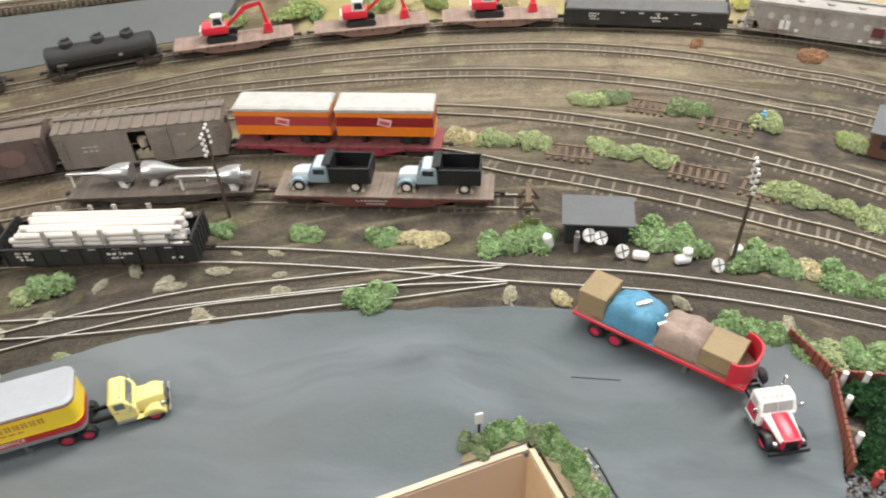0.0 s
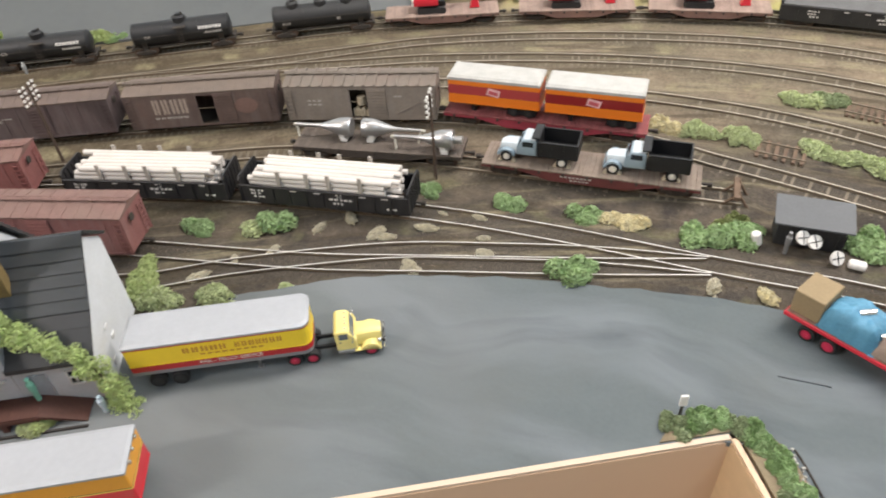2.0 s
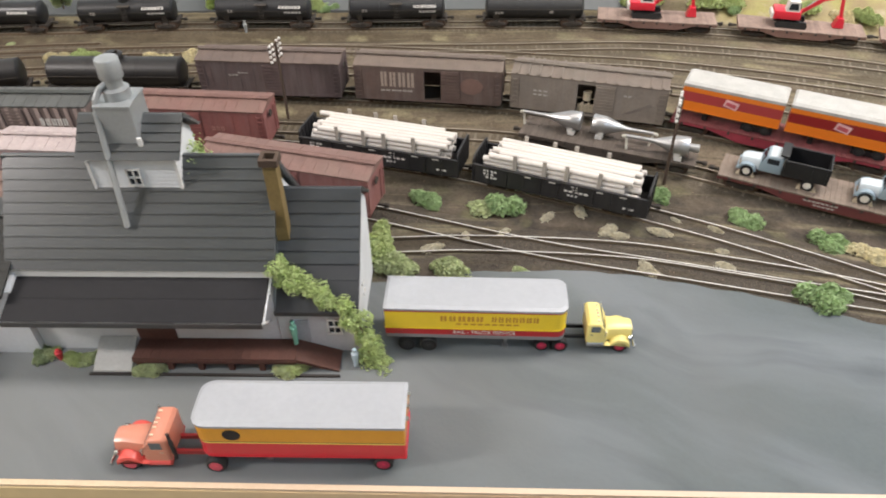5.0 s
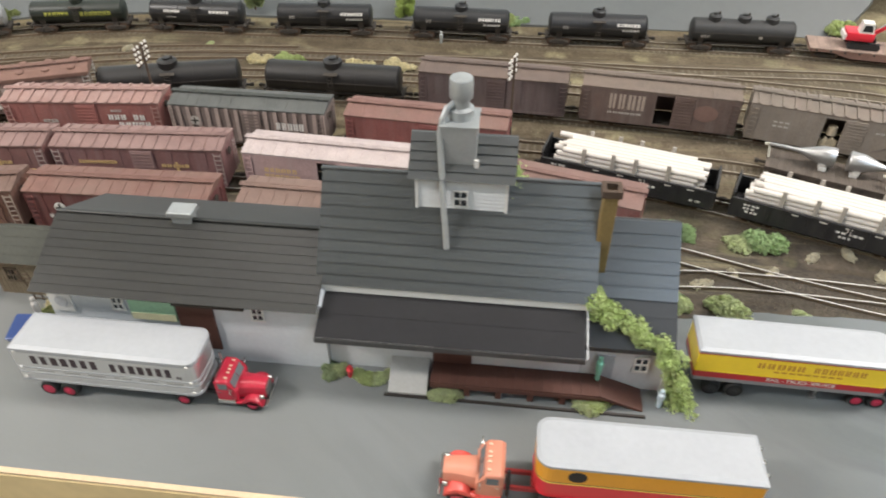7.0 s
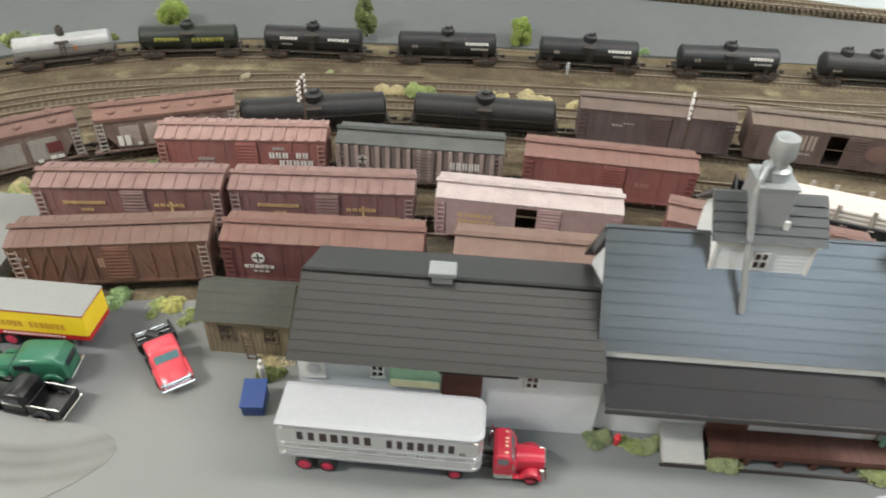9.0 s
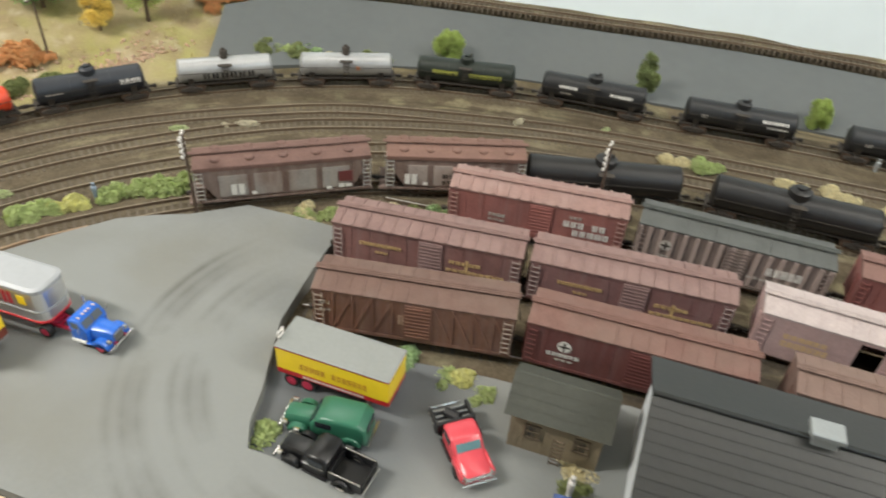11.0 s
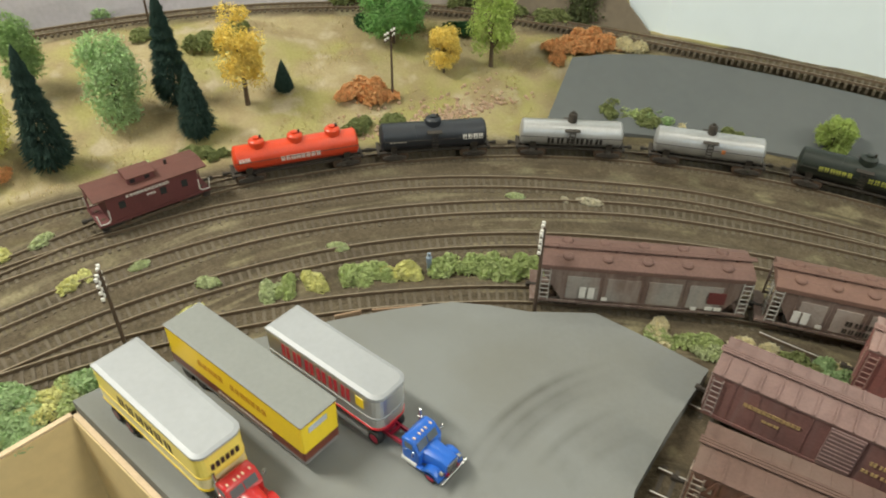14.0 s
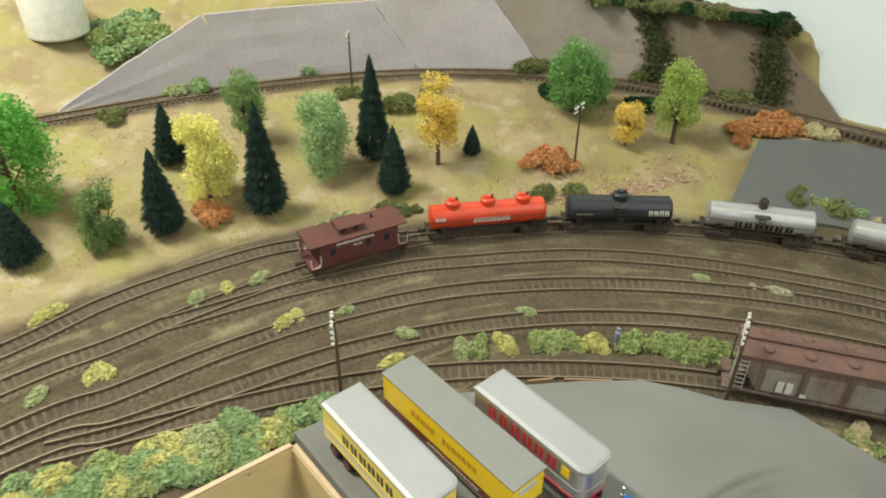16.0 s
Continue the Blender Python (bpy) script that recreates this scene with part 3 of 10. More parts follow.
edge = [(0.12, 0.16), (0.17, 0.22), (0.190, 0.268), (0.200, 0.328), (0.186, 0.364), (0.119, 0.376), (0.046, 0.386), (-0.01, 0.385), (-0.07, 0.380), (-0.125, 0.374), (-0.185, 0.363), (-0.22, 0.354),
        (-0.256, 0.341), (-0.318, 0.309), (-0.35, 0.283), (-0.40, 0.262), (-0.50, 0.235), (-0.60, 0.19), (-0.69, 0.158), (-0.76, 0.118), (-0.86, 0.055), (-0.93, 0.0)]
edge_in = spline(edge, 0.01)[:, :2].tolist()
road_outline = [front(0.20, 0.0005), front(0.4, 0.0005), front(0.6, 0.0005), front(0.8, 0.0005), front(0.985, 0.0005), (0.03, 0.272), (0.055, 0.235), (0.09, 0.17)] + [
    (x + 0.0025 * noise.noise((x * 60, y * 60, 2)), y + 0.0025 * noise.noise((x * 60, y * 60, 5))) for x, y in edge_in]
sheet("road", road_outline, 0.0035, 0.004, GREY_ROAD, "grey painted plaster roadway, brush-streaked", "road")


sheet("planting_bed", [(-0.018, 0.2605), (0.0225, 0.2790), (0.0240, 0.2785), (0.0690, 0.1880), (0.0920, 0.1880), (0.0620, 0.2480), (0.0500, 0.2740), (0.0300, 0.2870), (0.0100, 0.2860), (-0.0120, 0.2770)], 0.0046, 0.003, mat("dry_bed_soil", (0.20, 0.155, 0.095), 0.95, 0, 0.3, 120, 0.6, 0.5, (0.28, 0.23, 0.15)), "dry brown soil bed behind the fascia's corner", "planting bed")


def lot_z(x):
    return 0.0125 - (0.0125 - 0.0038) * min(1, max(0, (x + 0.890) / 0.115)) ** 0.8


lot_outline = [front(0.0, 0.0006), front(0.06, 0.0006), front(0.12, 0.0006), front(0.18, 0.0006), front(0.24, 0.0006), front(0.30, 0.0006), (-0.770, -0.060), (-0.766, -0.044), (-0.768, -0.034), (-0.775, -0.030), (-0.785, -0.0295), (-0.800, -0.034),
               (-0.83, -0.0455), (-0.855, -0.056), (-0.874, -0.066), (-0.888, -0.055), (-0.903, -0.036), (-0.945, 0.008), (-0.972, 0.055), (-0.998, 0.106), (-1.035, 0.089), (-1.073, 0.069), (-1.093, 0.027), (-1.110, 0.005), (-1.124, -0.018),
               (-1.134, -0.06), (-1.140, -0.10), (-1.146, -0.18), (-1.144, -0.24)]
sheet("pavement", lot_outline, 0.0125, 0.01, GREY_ROAD2, "pale grey board truck lot with tyre smudges", "pavement", ramp=lot_z)


def wall_strip(name, pts, z0, z1, thick, material, label, category, parent=None):
    """A standing wall along a polyline; thickness to the left of travel."""
    bm = NB()
    n = len(pts)
    nor = []
    for i in range(n):
        a, b = Vector(pts[max(0, i - 1)]), Vector(pts[min(n - 1, i + 1)])
        d = (b - a).normalized()
        nor.append(Vector((-d.y, d.x)))
    ring = []
    for p, q in zip(pts, nor):
        p = Vector(p)
        o = p + q * thick
        ring.append([bm.verts.new((*p, z0)), bm.verts.new((*p, z1)), bm.verts.new((*o, z1)), bm.verts.new((*o, z0))])
    for a, b in zip(ring, ring[1:]):
        for i in range(4):
            bm.faces.new((a[i], a[(i + 1) % 4], b[(i + 1) % 4], b[i]))
    bm.faces.new(ring[0])
    bm.faces.new(ring[-1])
    bmesh.ops.recalc_face_normals(bm, faces=bm.faces)
    me = bpy.data.meshes.new(name)
    bm.to_mesh(me)
    bm.free()
    me.materials.append(material)
    ob = new(name, me)
    if parent:
        ob.parent = parent
        if label:
            ob["label"] = label
        return ob
    return tagged(ob, label, category, kind="structure")


# right-hand board and rim carry the same pink cast in their colour
FASCIA_TAN = mat("pinkish_tan_hardboard", (0.58, 0.40, 0.235), 0.6, 0, 0.1, 12, 0.05)
FASCIA_RIM_TAN = mat("pinkish_tan_sawn_edge", (0.62, 0.44, 0.30), 0.8, 0, 0.12, 60, 0.1)
pit = [tuple(LEFT_END), tuple(FRONT_A), tuple(FRONT_B), tuple(RIGHT_END)]
for i, (a, b) in enumerate(zip(pit, pit[1:])):
    end = tuple(FRONT_B - FD * 0.002) if i == 1 else b      # an open joint at the corner
    f = wall_strip("wall_fascia_%d" % (i + 1), [a, end], (-0.30, -0.105, -0.30)[i], 0.0030 if i != 1 else 0.0028, -0.004, FASCIA if i < 2 else FASCIA_TAN, "tan hardboard fascia along the layout's front edge", "fascia")
    wall_strip("rim", [a, b], 0.0032, 0.0050, -0.0034, FASCIA_RIM if i < 2 else FASCIA_RIM_TAN, "pale sawn top edge", "", parent=f)

# room around: walls, ceiling, floor
ROOM = mat("cream_room_wall", (0.66, 0.64, 0.58), 0.9, 0, 0.04, 3, 0.05)
CEIL = mat("white_ceiling", (0.80, 0.79, 0.76), 0.9, 0, 0.03, 3, 0.05)
for nm, bx_ in (("wall_south", (-3400, 1700, -2300, -2260, -1000, 1400)), ("wall_west", (-3440, -3400, -2300, 2100, -1000, 1400)), ("wall_east", (1700, 1740, -2300, 2100, -1000, 1400)),
                ("wall_north", (-3400, 1700, 2100, 2140, -1000, 1400)), ("ceiling", (-3440, 1740, -2300, 2140, 1402, 1440)), ("floor", (-3440, 1740, -2300, 2140, -1040, -1002))):
    bm = NB()
    box(bm, *bx_)
    ob = part(nm, bm, CEIL if nm == "ceiling" else ROOM if nm != "floor" else mat("grey_concrete_floor", (0.25, 0.24, 0.23), 0.8), None)
    tagged(ob, {"ceiling": "white basement ceiling", "floor": "grey concrete floor"}.get(nm, "plain cream basement wall"), nm.split("_")[0], kind="structure")

# ---------------- tracks ----------------
def offset_line(ln, off):
    t = np.gradient(ln[:, :2], axis=0)
    t /= np.linalg.norm(t, axis=1, keepdims=True)
    return ln[:, :2] + np.stack([-t[:, 1], t[:, 0]], 1) * off


def sweep(ln2, half, z0, z1):
    """A square bar along a line."""
    t = np.gradient(ln2, axis=0)
    t /= np.linalg.norm(t, axis=1, keepdims=True)
    nrm = np.stack([-t[:, 1], t[:, 0]], 1) * half
    a, b = ln2 - nrm, ln2 + nrm
    n = len(ln2)
    z0, z1 = np.full(n, z0), np.full(n, z1)
    v = np.concatenate([np.c_[a, z0], np.c_[a, z1], np.c_[b, z1], np.c_[b, z0]])
    f = []
    for k in range(4):
        p, q = k * n, ((k + 1) % 4) * n
        f += [(p + i, p + i + 1, q + i + 1, q + i) for i in range(n - 1)]
    f += [(0, n, 2 * n, 3 * n), (n - 1, 4 * n - 1, 3 * n - 1, 2 * n - 1)]
    return v, f


def raw(name, v, f, material, parent):
    me = bpy.data.meshes.new(name)
    me.from_pydata(v.tolist() if hasattr(v, "tolist") else v, [], f)
    me.materials.append(material)
    return hang(name, me, parent)


def ties_on(ln, pitch=0.0068, half_l=0.0146, half_w=0.00115, z0=-0.0005, z1=0.0016, seed=1):
    rg = random.Random(seed)
    s = np.r_[0, np.cumsum(np.linalg.norm(np.diff(ln[:, :2], axis=0), axis=1))]
    v, f = [], []
    k = pitch / 2
    while k < s[-1]:
        x, y = np.interp(k, s, ln[:, 0]), np.interp(k, s, ln[:, 1])
        x2, y2 = np.interp(min(k + 0.003, s[-1]), s, ln[:, 0]), np.interp(min(k + 0.003, s[-1]), s, ln[:, 1])
        x1, y1 = np.interp(k - 0.003, s, ln[:, 0]), np.interp(k - 0.003, s, ln[:, 1])
        d = math.hypot(x2 - x1, y2 - y1) or 1
        tx, ty = (x2 - x1) / d, (y2 - y1) / d
        w = rg.uniform(-0.03, 0.03)
        tx, ty = tx - ty * w, ty + tx * w
        hl, zz = half_l * rg.uniform(0.95, 1.05), z1 + rg.uniform(-0.0002, 0.0002)
        o = len(v)
        for z in (z0, zz):
            for sx, sy in ((-1, -1), (1, -1), (1, 1), (-1, 1)):
                v.append((x + tx * half_w * sx - ty * hl * sy, y + ty * half_w * sx + tx * hl * sy, z))
        f += [(o + 4, o + 5, o + 6, o + 7), (o, o + 1, o + 5, o + 4), (o + 1, o + 2, o + 6, o + 5), (o + 2, o + 3, o + 7, o + 6), (o + 3, o, o + 4, o + 7)]
        k += pitch
    return v, f


for n_, (key, ln) in enumerate(LINES.items()):
    t = thing("track", "weathered model railway track with brown ties", "track", Matrix.Translation((0, 0, UPPER_Z if key == "upper" else 0.0001 * n_)), "tracks of the yard", "structure")
    shiny = key in ("gondola", "row_b", "row_c")
    for off in (-0.00865, 0.00865):
        v, f = sweep(offset_line(ln, off), 0.00043 if shiny else 0.0006, 0.0014, RAIL_TOP * MM - 0.0003)
        r = raw("rail", v, f, RAIL_RUST, t)
        v, f = sweep(offset_line(ln, off), 0.00036 if shiny else 0.00048, RAIL_TOP * MM - 0.0004, RAIL_TOP * MM)
        raw("railhead", v, f, RAIL if not shiny else mat("polished_rail", (0.74, 0.71, 0.66), 0.36, 0.25, 0.15, 60, 0.05), r)
    v, f = ties_on(ln, z0=-0.003, z1=(0.0018 if shiny else 0.0022) - (0 if key == "upper" else 0.0001 * n_), seed=n_)
    tagged(raw("ties", v, f, TIE if not shiny else mat("cinder_black_tie", (0.078, 0.066, 0.053), 0.85, 0, 0.3, 160, 0.4, 0.6, (0.10, 0.086, 0.068)), t), kind="stuff")

# ---------------- rolling stock ----------------
def wheelset_mesh():
    bm = NB()
    for y in (-8.6, 8.6):
        s = 1 if y > 0 else -1
        cyl(bm, (0, y - 1.3, 0), (0, y + 1.3, 0), 4.8, seg=14)
        cyl(bm, (0, y - s * 1.3, 0), (0, y - s * 2.0, 0), 5.3, seg=14)
    cyl(bm, (0, -11, 0), (0, 11, 0), 0.9, seg=6)
    return mesh_of("wheelset", bm, WHEELM, True)


def sideframe_mesh():
    bm = NB()
    prism(bm, [(-11, 4.2), (-9.5, 6.4), (-4, 7.2), (4, 7.2), (9.5, 6.4), (11, 4.2), (8, 4.0), (4, 2.0), (-4, 2.0), (-8, 4.0)], -0.9, 0.9)
    for x in (-9, 9):
        box(bm, x - 1.8, x + 1.8, -1.4, 1.4, 3.4, 6.0, 0.3)
    for x in (-1.6, 0, 1.6):
        cyl(bm, (x, -1.2, 2.6), (x, -1.2, 6.6), 0.6, seg=6)
    return mesh_of("sideframe", bm, UNDER)


def bolster_mesh():
    bm = NB()
    box(bm, -2.5, 2.5, -11, 11, 4.6, 8.0, 0.4)
    return mesh_of("bolster", bm, UNDER)


def coupler_mesh():
    bm = NB()
    box(bm, 0, 6, -1.1, 1.1, 7.6, 9.6, 0.2)
    box(bm, 5, 9, -1.8, 1.6, 6.8, 10.2, 0.5)
    return mesh_of("coupler", bm, UNDER)


WS, SF, BO, CO = wheelset_mesh(), sideframe_mesh(), bolster_mesh(), coupler_mesh()


def running_gear(car, half, end, spread=9.0):
    """Two bogies at +-half and couplers at the ends."""
    for sx in (-1, 1):
        b = hang("bogie", BO, car, mm(sx * half, 0, 0))
        for x in (-spread, spread):
            hang("wheelset", WS, b, mm(x, 0, 4.8))
        for y in (-11.2, 11.2):
            hang("sideframe", SF, b, mm(0, y, 0, 0, 0, 180 if y > 0 else 0))
        hang("coupler", CO, car, mm(sx * end, 0, 0, 0, 0, 0 if sx > 0 else 180))


def ladder_mesh(h, w=5.0, n=7, material=None, name="ladder"):
    bm = NB()
    for x in (-w / 2, w / 2):
        box(bm, x - 0.3, x + 0.3, -0.3, 0.3, 0, h)
    for i in range(n):
        z = (i + 0.5) * h / n
        box(bm, -w / 2, w / 2, -0.35, 0.25, z - 0.28, z + 0.28)
    return mesh_of(name, bm, material)


def boxcar(m, colour, name_key, label, roof=None, door=None, L=70.5, ribs=0, wood=False, open_door=False, letters=(), walk=None, ladders=None, door_x=4, inside=None, grime=0.5, seam=0.45, dust=(0.22, 0.16, 0.13)):
    W, Z0, Z1 = 17.0, 9.0, 42.0
    colour = tuple(c * (1.42 if name_key.startswith(("maroon", "brick", "oxide", "wood", "deep")) else 1.12) + 0.008 for c in colour)
    if name_key.startswith(("maroon", "brick", "oxide")):
        # road dust lies thick on these sides
        colour = tuple(c * 0.72 + d * 0.28 for c, d in zip(colour, (0.27, 0.20, 0.185)))
    body_m = mat(name_key + "_car_side", colour, 0.72, 0, 0.22, 70, 0.2, grime, tuple(c * 0.55 + 0.02 for c in colour), streak=0.5, streak_colour=tuple(c * 0.7 + 0.09 for c in colour))
    roof = tuple(c * 0.84 for c in (roof or colour))
    dust = tuple(c * 0.84 for c in dust)
    roof_m = mat(name_key + "_car_roof", roof, 0.8, 0, 0.2, 80, 0.25, 0.45, dust)
    door_m = mat(name_key + "_car_door", door or colour, 0.72, 0, 0.2, 90, 0.2, grime, tuple(c * 0.6 for c in colour))
    car = thing("boxcar", label, "freight car", m, "freight cars in the yard")
    bm = NB()
    if open_door:
        box(bm, -L, L, W - 0.6, W + 0.6, Z0, Z1)
        body = part("body", bm, body_m, car)
        for nm, x0, x1, y0, y1, z0 in (("side_wall", -L, door_x - 17, -W - 0.6, -W + 0.6, Z0), ("side_wall", door_x - 1.0, L, -W - 0.6, -W + 0.6, Z0), ("door_header", door_x - 17, door_x - 1, -W - 0.6, -W + 0.6, Z1 - 3),
                                       ("end_wall", -L - 0.6, -L + 0.6, -W + 0.6, W - 0.6, Z0), ("end_wall", L - 0.6, L + 0.6, -W + 0.6, W - 0.6, Z0)):
            bm = NB()
            box(bm, x0, x1, y0, y1, z0, Z1)
            part(nm, bm, body_m, car)
    else:
        box(bm, -L, L, -W, W, Z0, Z1, 0.3)
        body = part("body", bm, body_m, car)
    bm = NB()
    box(bm, -L, L, -0.2, 0.5, Z0 - 1.6, Z0 + 0.6)
    sill_me = mesh_of("side_sill", bm, body_m)
    for s in (-1, 1):
        hang("side_sill", sill_me, body, mm(0, s * W, 0, 0, 0, 0 if s > 0 else 180))
    # panel seams, braces and boards stand proud
    k = 10 if wood else (ribs or 10)
    w, d = (0.6, 0.9) if wood else (1.6, 1.3) if ribs else (0.28, 0.3)
    bm = NB()
    box(bm, -w, w, -0.2, d, Z0 + 1, Z1 - 1.2)
    rib_me = mesh_of("rib", bm, body_m if not ribs else mat(name_key + "_pale_rib", tuple(c * 1.7 + 0.03 for c in colour), 0.7, 0, 0.2, 90, 0.2, 0.3, colour))
    for i in range(k + 1):
        x = max(-L + w, min(L - w, -L + 2 * L * i / k))
        for s in (-1, 1):
            if not (open_door and s < 0 and door_x - 18 < x < door_x):
                hang("rib", rib_me, body, mm(x, s * W, 0, 0, 0, 0 if s > 0 else 180))
    if wood:
        h = 2 * L / 10
        for flip in (1, -1):
            bm = NB()
            prism(bm, [(-flip * h / 2 - 0.9, Z1 - 2), (-flip * h / 2 + 0.9, Z1 - 2), (flip * h / 2 + 0.9, Z0 + 1), (flip * h / 2 - 0.9, Z0 + 1)], -0.2, 0.7)
            brace_me = mesh_of("brace", bm, body_m)
            for i in range(10):
                if i in (4, 5):
                    continue
                for s in (-1, 1):
                    if (flip > 0) == ((i >= 5) == (s > 0)):
                        hang("brace", brace_me, body, mm(-L + h * (i + 0.5), s * W, 0, 0, 0, 0 if s > 0 else 180))
        bm = NB()
        box(bm, -1.0, 1.0, -0.2, 0.18, Z0 + 0.5, Z1 - 1.2)
        board_me = mesh_of("board", bm, body_m)
        for i in range(60):
            for s in (-1, 1):
                hang("board", board_me, body, mm(-L + 2 * L * (i + 0.5) / 60, s * W, 0, 0, 0, 0 if s > 0 else 180))
    bm = NB()
    prism_x(bm, [(-W - 0.9, Z1 - 0.6), (W + 0.9, Z1 - 0.6), (W + 0.9, Z1 + 0.6), (0, Z1 + 4.2), (-W - 0.9, Z1 + 0.6)], -L - 0.6, L + 0.6)
    roof_ob = part("roof", bm, roof_m, car)
    bm = NB()
    prism_x(bm, [(-W - 0.9, Z1 + 0.5), (W + 0.9, Z1 + 0.5), (W + 0.9, Z1 + 0.5 + seam), (0, Z1 + 4.1 + seam), (-W - 0.9, Z1 + 0.5 + seam)], -0.55 - 0.5 * (seam > 1), 0.55 + 0.5 * (seam > 1))
    seam_me = mesh_of("roof_seam", bm, roof_m)
    for i in range(14):
        hang("roof_seam", seam_me, roof_ob, mm(-L + 2 * L * (i + 0.5) / 14, 0, 0))
    bm = NB()
    for y in (-1.9, 0, 1.9):
        box(bm, -L - 2, L + 2, y - 0.75, y + 0.75, Z1 + 5.4, Z1 + 6.0)
    for i in range(8):
        x = -L + 2 * L * (i + 0.5) / 8
        box(bm, x - 0.5, x + 0.5, -2.2, 2.2, Z1 + 4.0, Z1 + 5.5)
    part("roofwalk", bm, mat(name_key + "_walk", walk or roof or colour, 0.85, 0, 0.25, 120, 0.3), car)
    for s in (-1, 1):
        bm = NB()
        a, b = sorted((s * (W + 0.3), s * (W + 1.2)))
        x0 = door_x - 9 if not open_door else door_x - 1
        box(bm, x0, x0 + 18, a, b, Z0 + 0.8, Z1 - 2, 0.2)
        door_ob = part("door", bm, door_m, car)
        bm = NB()
        box(bm, x0 + 0.8, x0 + 17.2, *sorted((s * (W + 1.1), s * (W + 1.6))), 0, 1.3)
        bead_me = mesh_of("door_bead", bm, door_m)
        for i in range(9):
            hang("door_bead", bead_me, door_ob, mm(0, 0, Z0 + 3 + i * 3.1))
    bm = NB()
    box(bm, -L + 3, L - 3, -13, 13, Z0 - 2.5, Z0 - 0.2)
    box(bm, -L + 8, L - 8, -2, 2, Z0 - 5, Z0 - 2)
    cyl(bm, (-12, 5, 5), (0, 5, 5), 2.2, seg=8)
    box(bm, 8, 16, -6, -2, 3, 7)
    part("underframe", bm, UNDER, car)
    lad_m = mat(name_key + "_ladder", ladders or colour, 0.7, 0, 0.2, 100, 0.2)
    lad, lad_end = ladder_mesh(30, 5.5, 7, lad_m), ladder_mesh(28, 6, 7, lad_m)
    for sx in (-1, 1):
        for s in (-1, 1):
            hang("ladder", lad, car, mm(sx * (L - 4), s * (W + 1.2), Z0 + 0.5))
        hang("ladder", lad_end, car, mm(sx * (L + 1.0), sx * 10, Z0 + 0.5, 0, 0, 90))
    bm = NB()
    cyl(bm, (L + 2.2, -6, Z1 - 6), (L + 3.0, -6, Z1 - 6), 3.2, seg=14)
    part("brake_wheel", bm, UNDER, car)
    running_gear(car, L - 22, L)
    for x0, x1, z0, z1, n, mt, sd in letters:
        bm = NB()
        bars(bm, x0, x1, z0, z1, n, W + (0.55 if not ribs else 1.35), -1, sd)
        part("lettering", bm, mt, car, "plain lettering bars")
    if inside:
        bm = NB()
        for i in range(5):
            box(bm, door_x - 16 + i * 3, door_x - 13.4 + i * 3, -W + 2, -W + 6, Z0 + 0.5, Z0 + 8 + (i % 2) * 2, 0.3)
        cyl(bm, (door_x - 8, -W + 6, Z0 + 12), (door_x - 8, -W + 6, Z0 + 20), 4, seg=10)
        part("load", bm, mat("pale_crates", (0.5, 0.42, 0.3), 0.8), car, "pale crates inside the open doorway")
    return car


def disc(parent, x, z, r, y, material, name="emblem", label="round painted emblem", sx=1.0):
    bm = NB()
    pts = [(x + sx * r * math.cos(2 * math.pi * i / 20), z + r * math.sin(2 * math.pi * i / 20)) for i in range(20)]
    prism(bm, pts, -y - 0.15, -y + 0.1)
    em = part(name, bm, material, parent, label)
    if "cross" in label:
        bm = NB()
        box(bm, x - sx * r * 0.8, x + sx * r * 0.8, -y - 0.3, -y - 0.1, z - r * 0.16, z + r * 0.16)
        box(bm, x - sx * r * 0.16, x + sx * r * 0.16, -y - 0.3, -y - 0.1, z - r * 0.8, z + r * 0.8)
        part("cross", bm, UNDER, em, "dark cross")
    return em


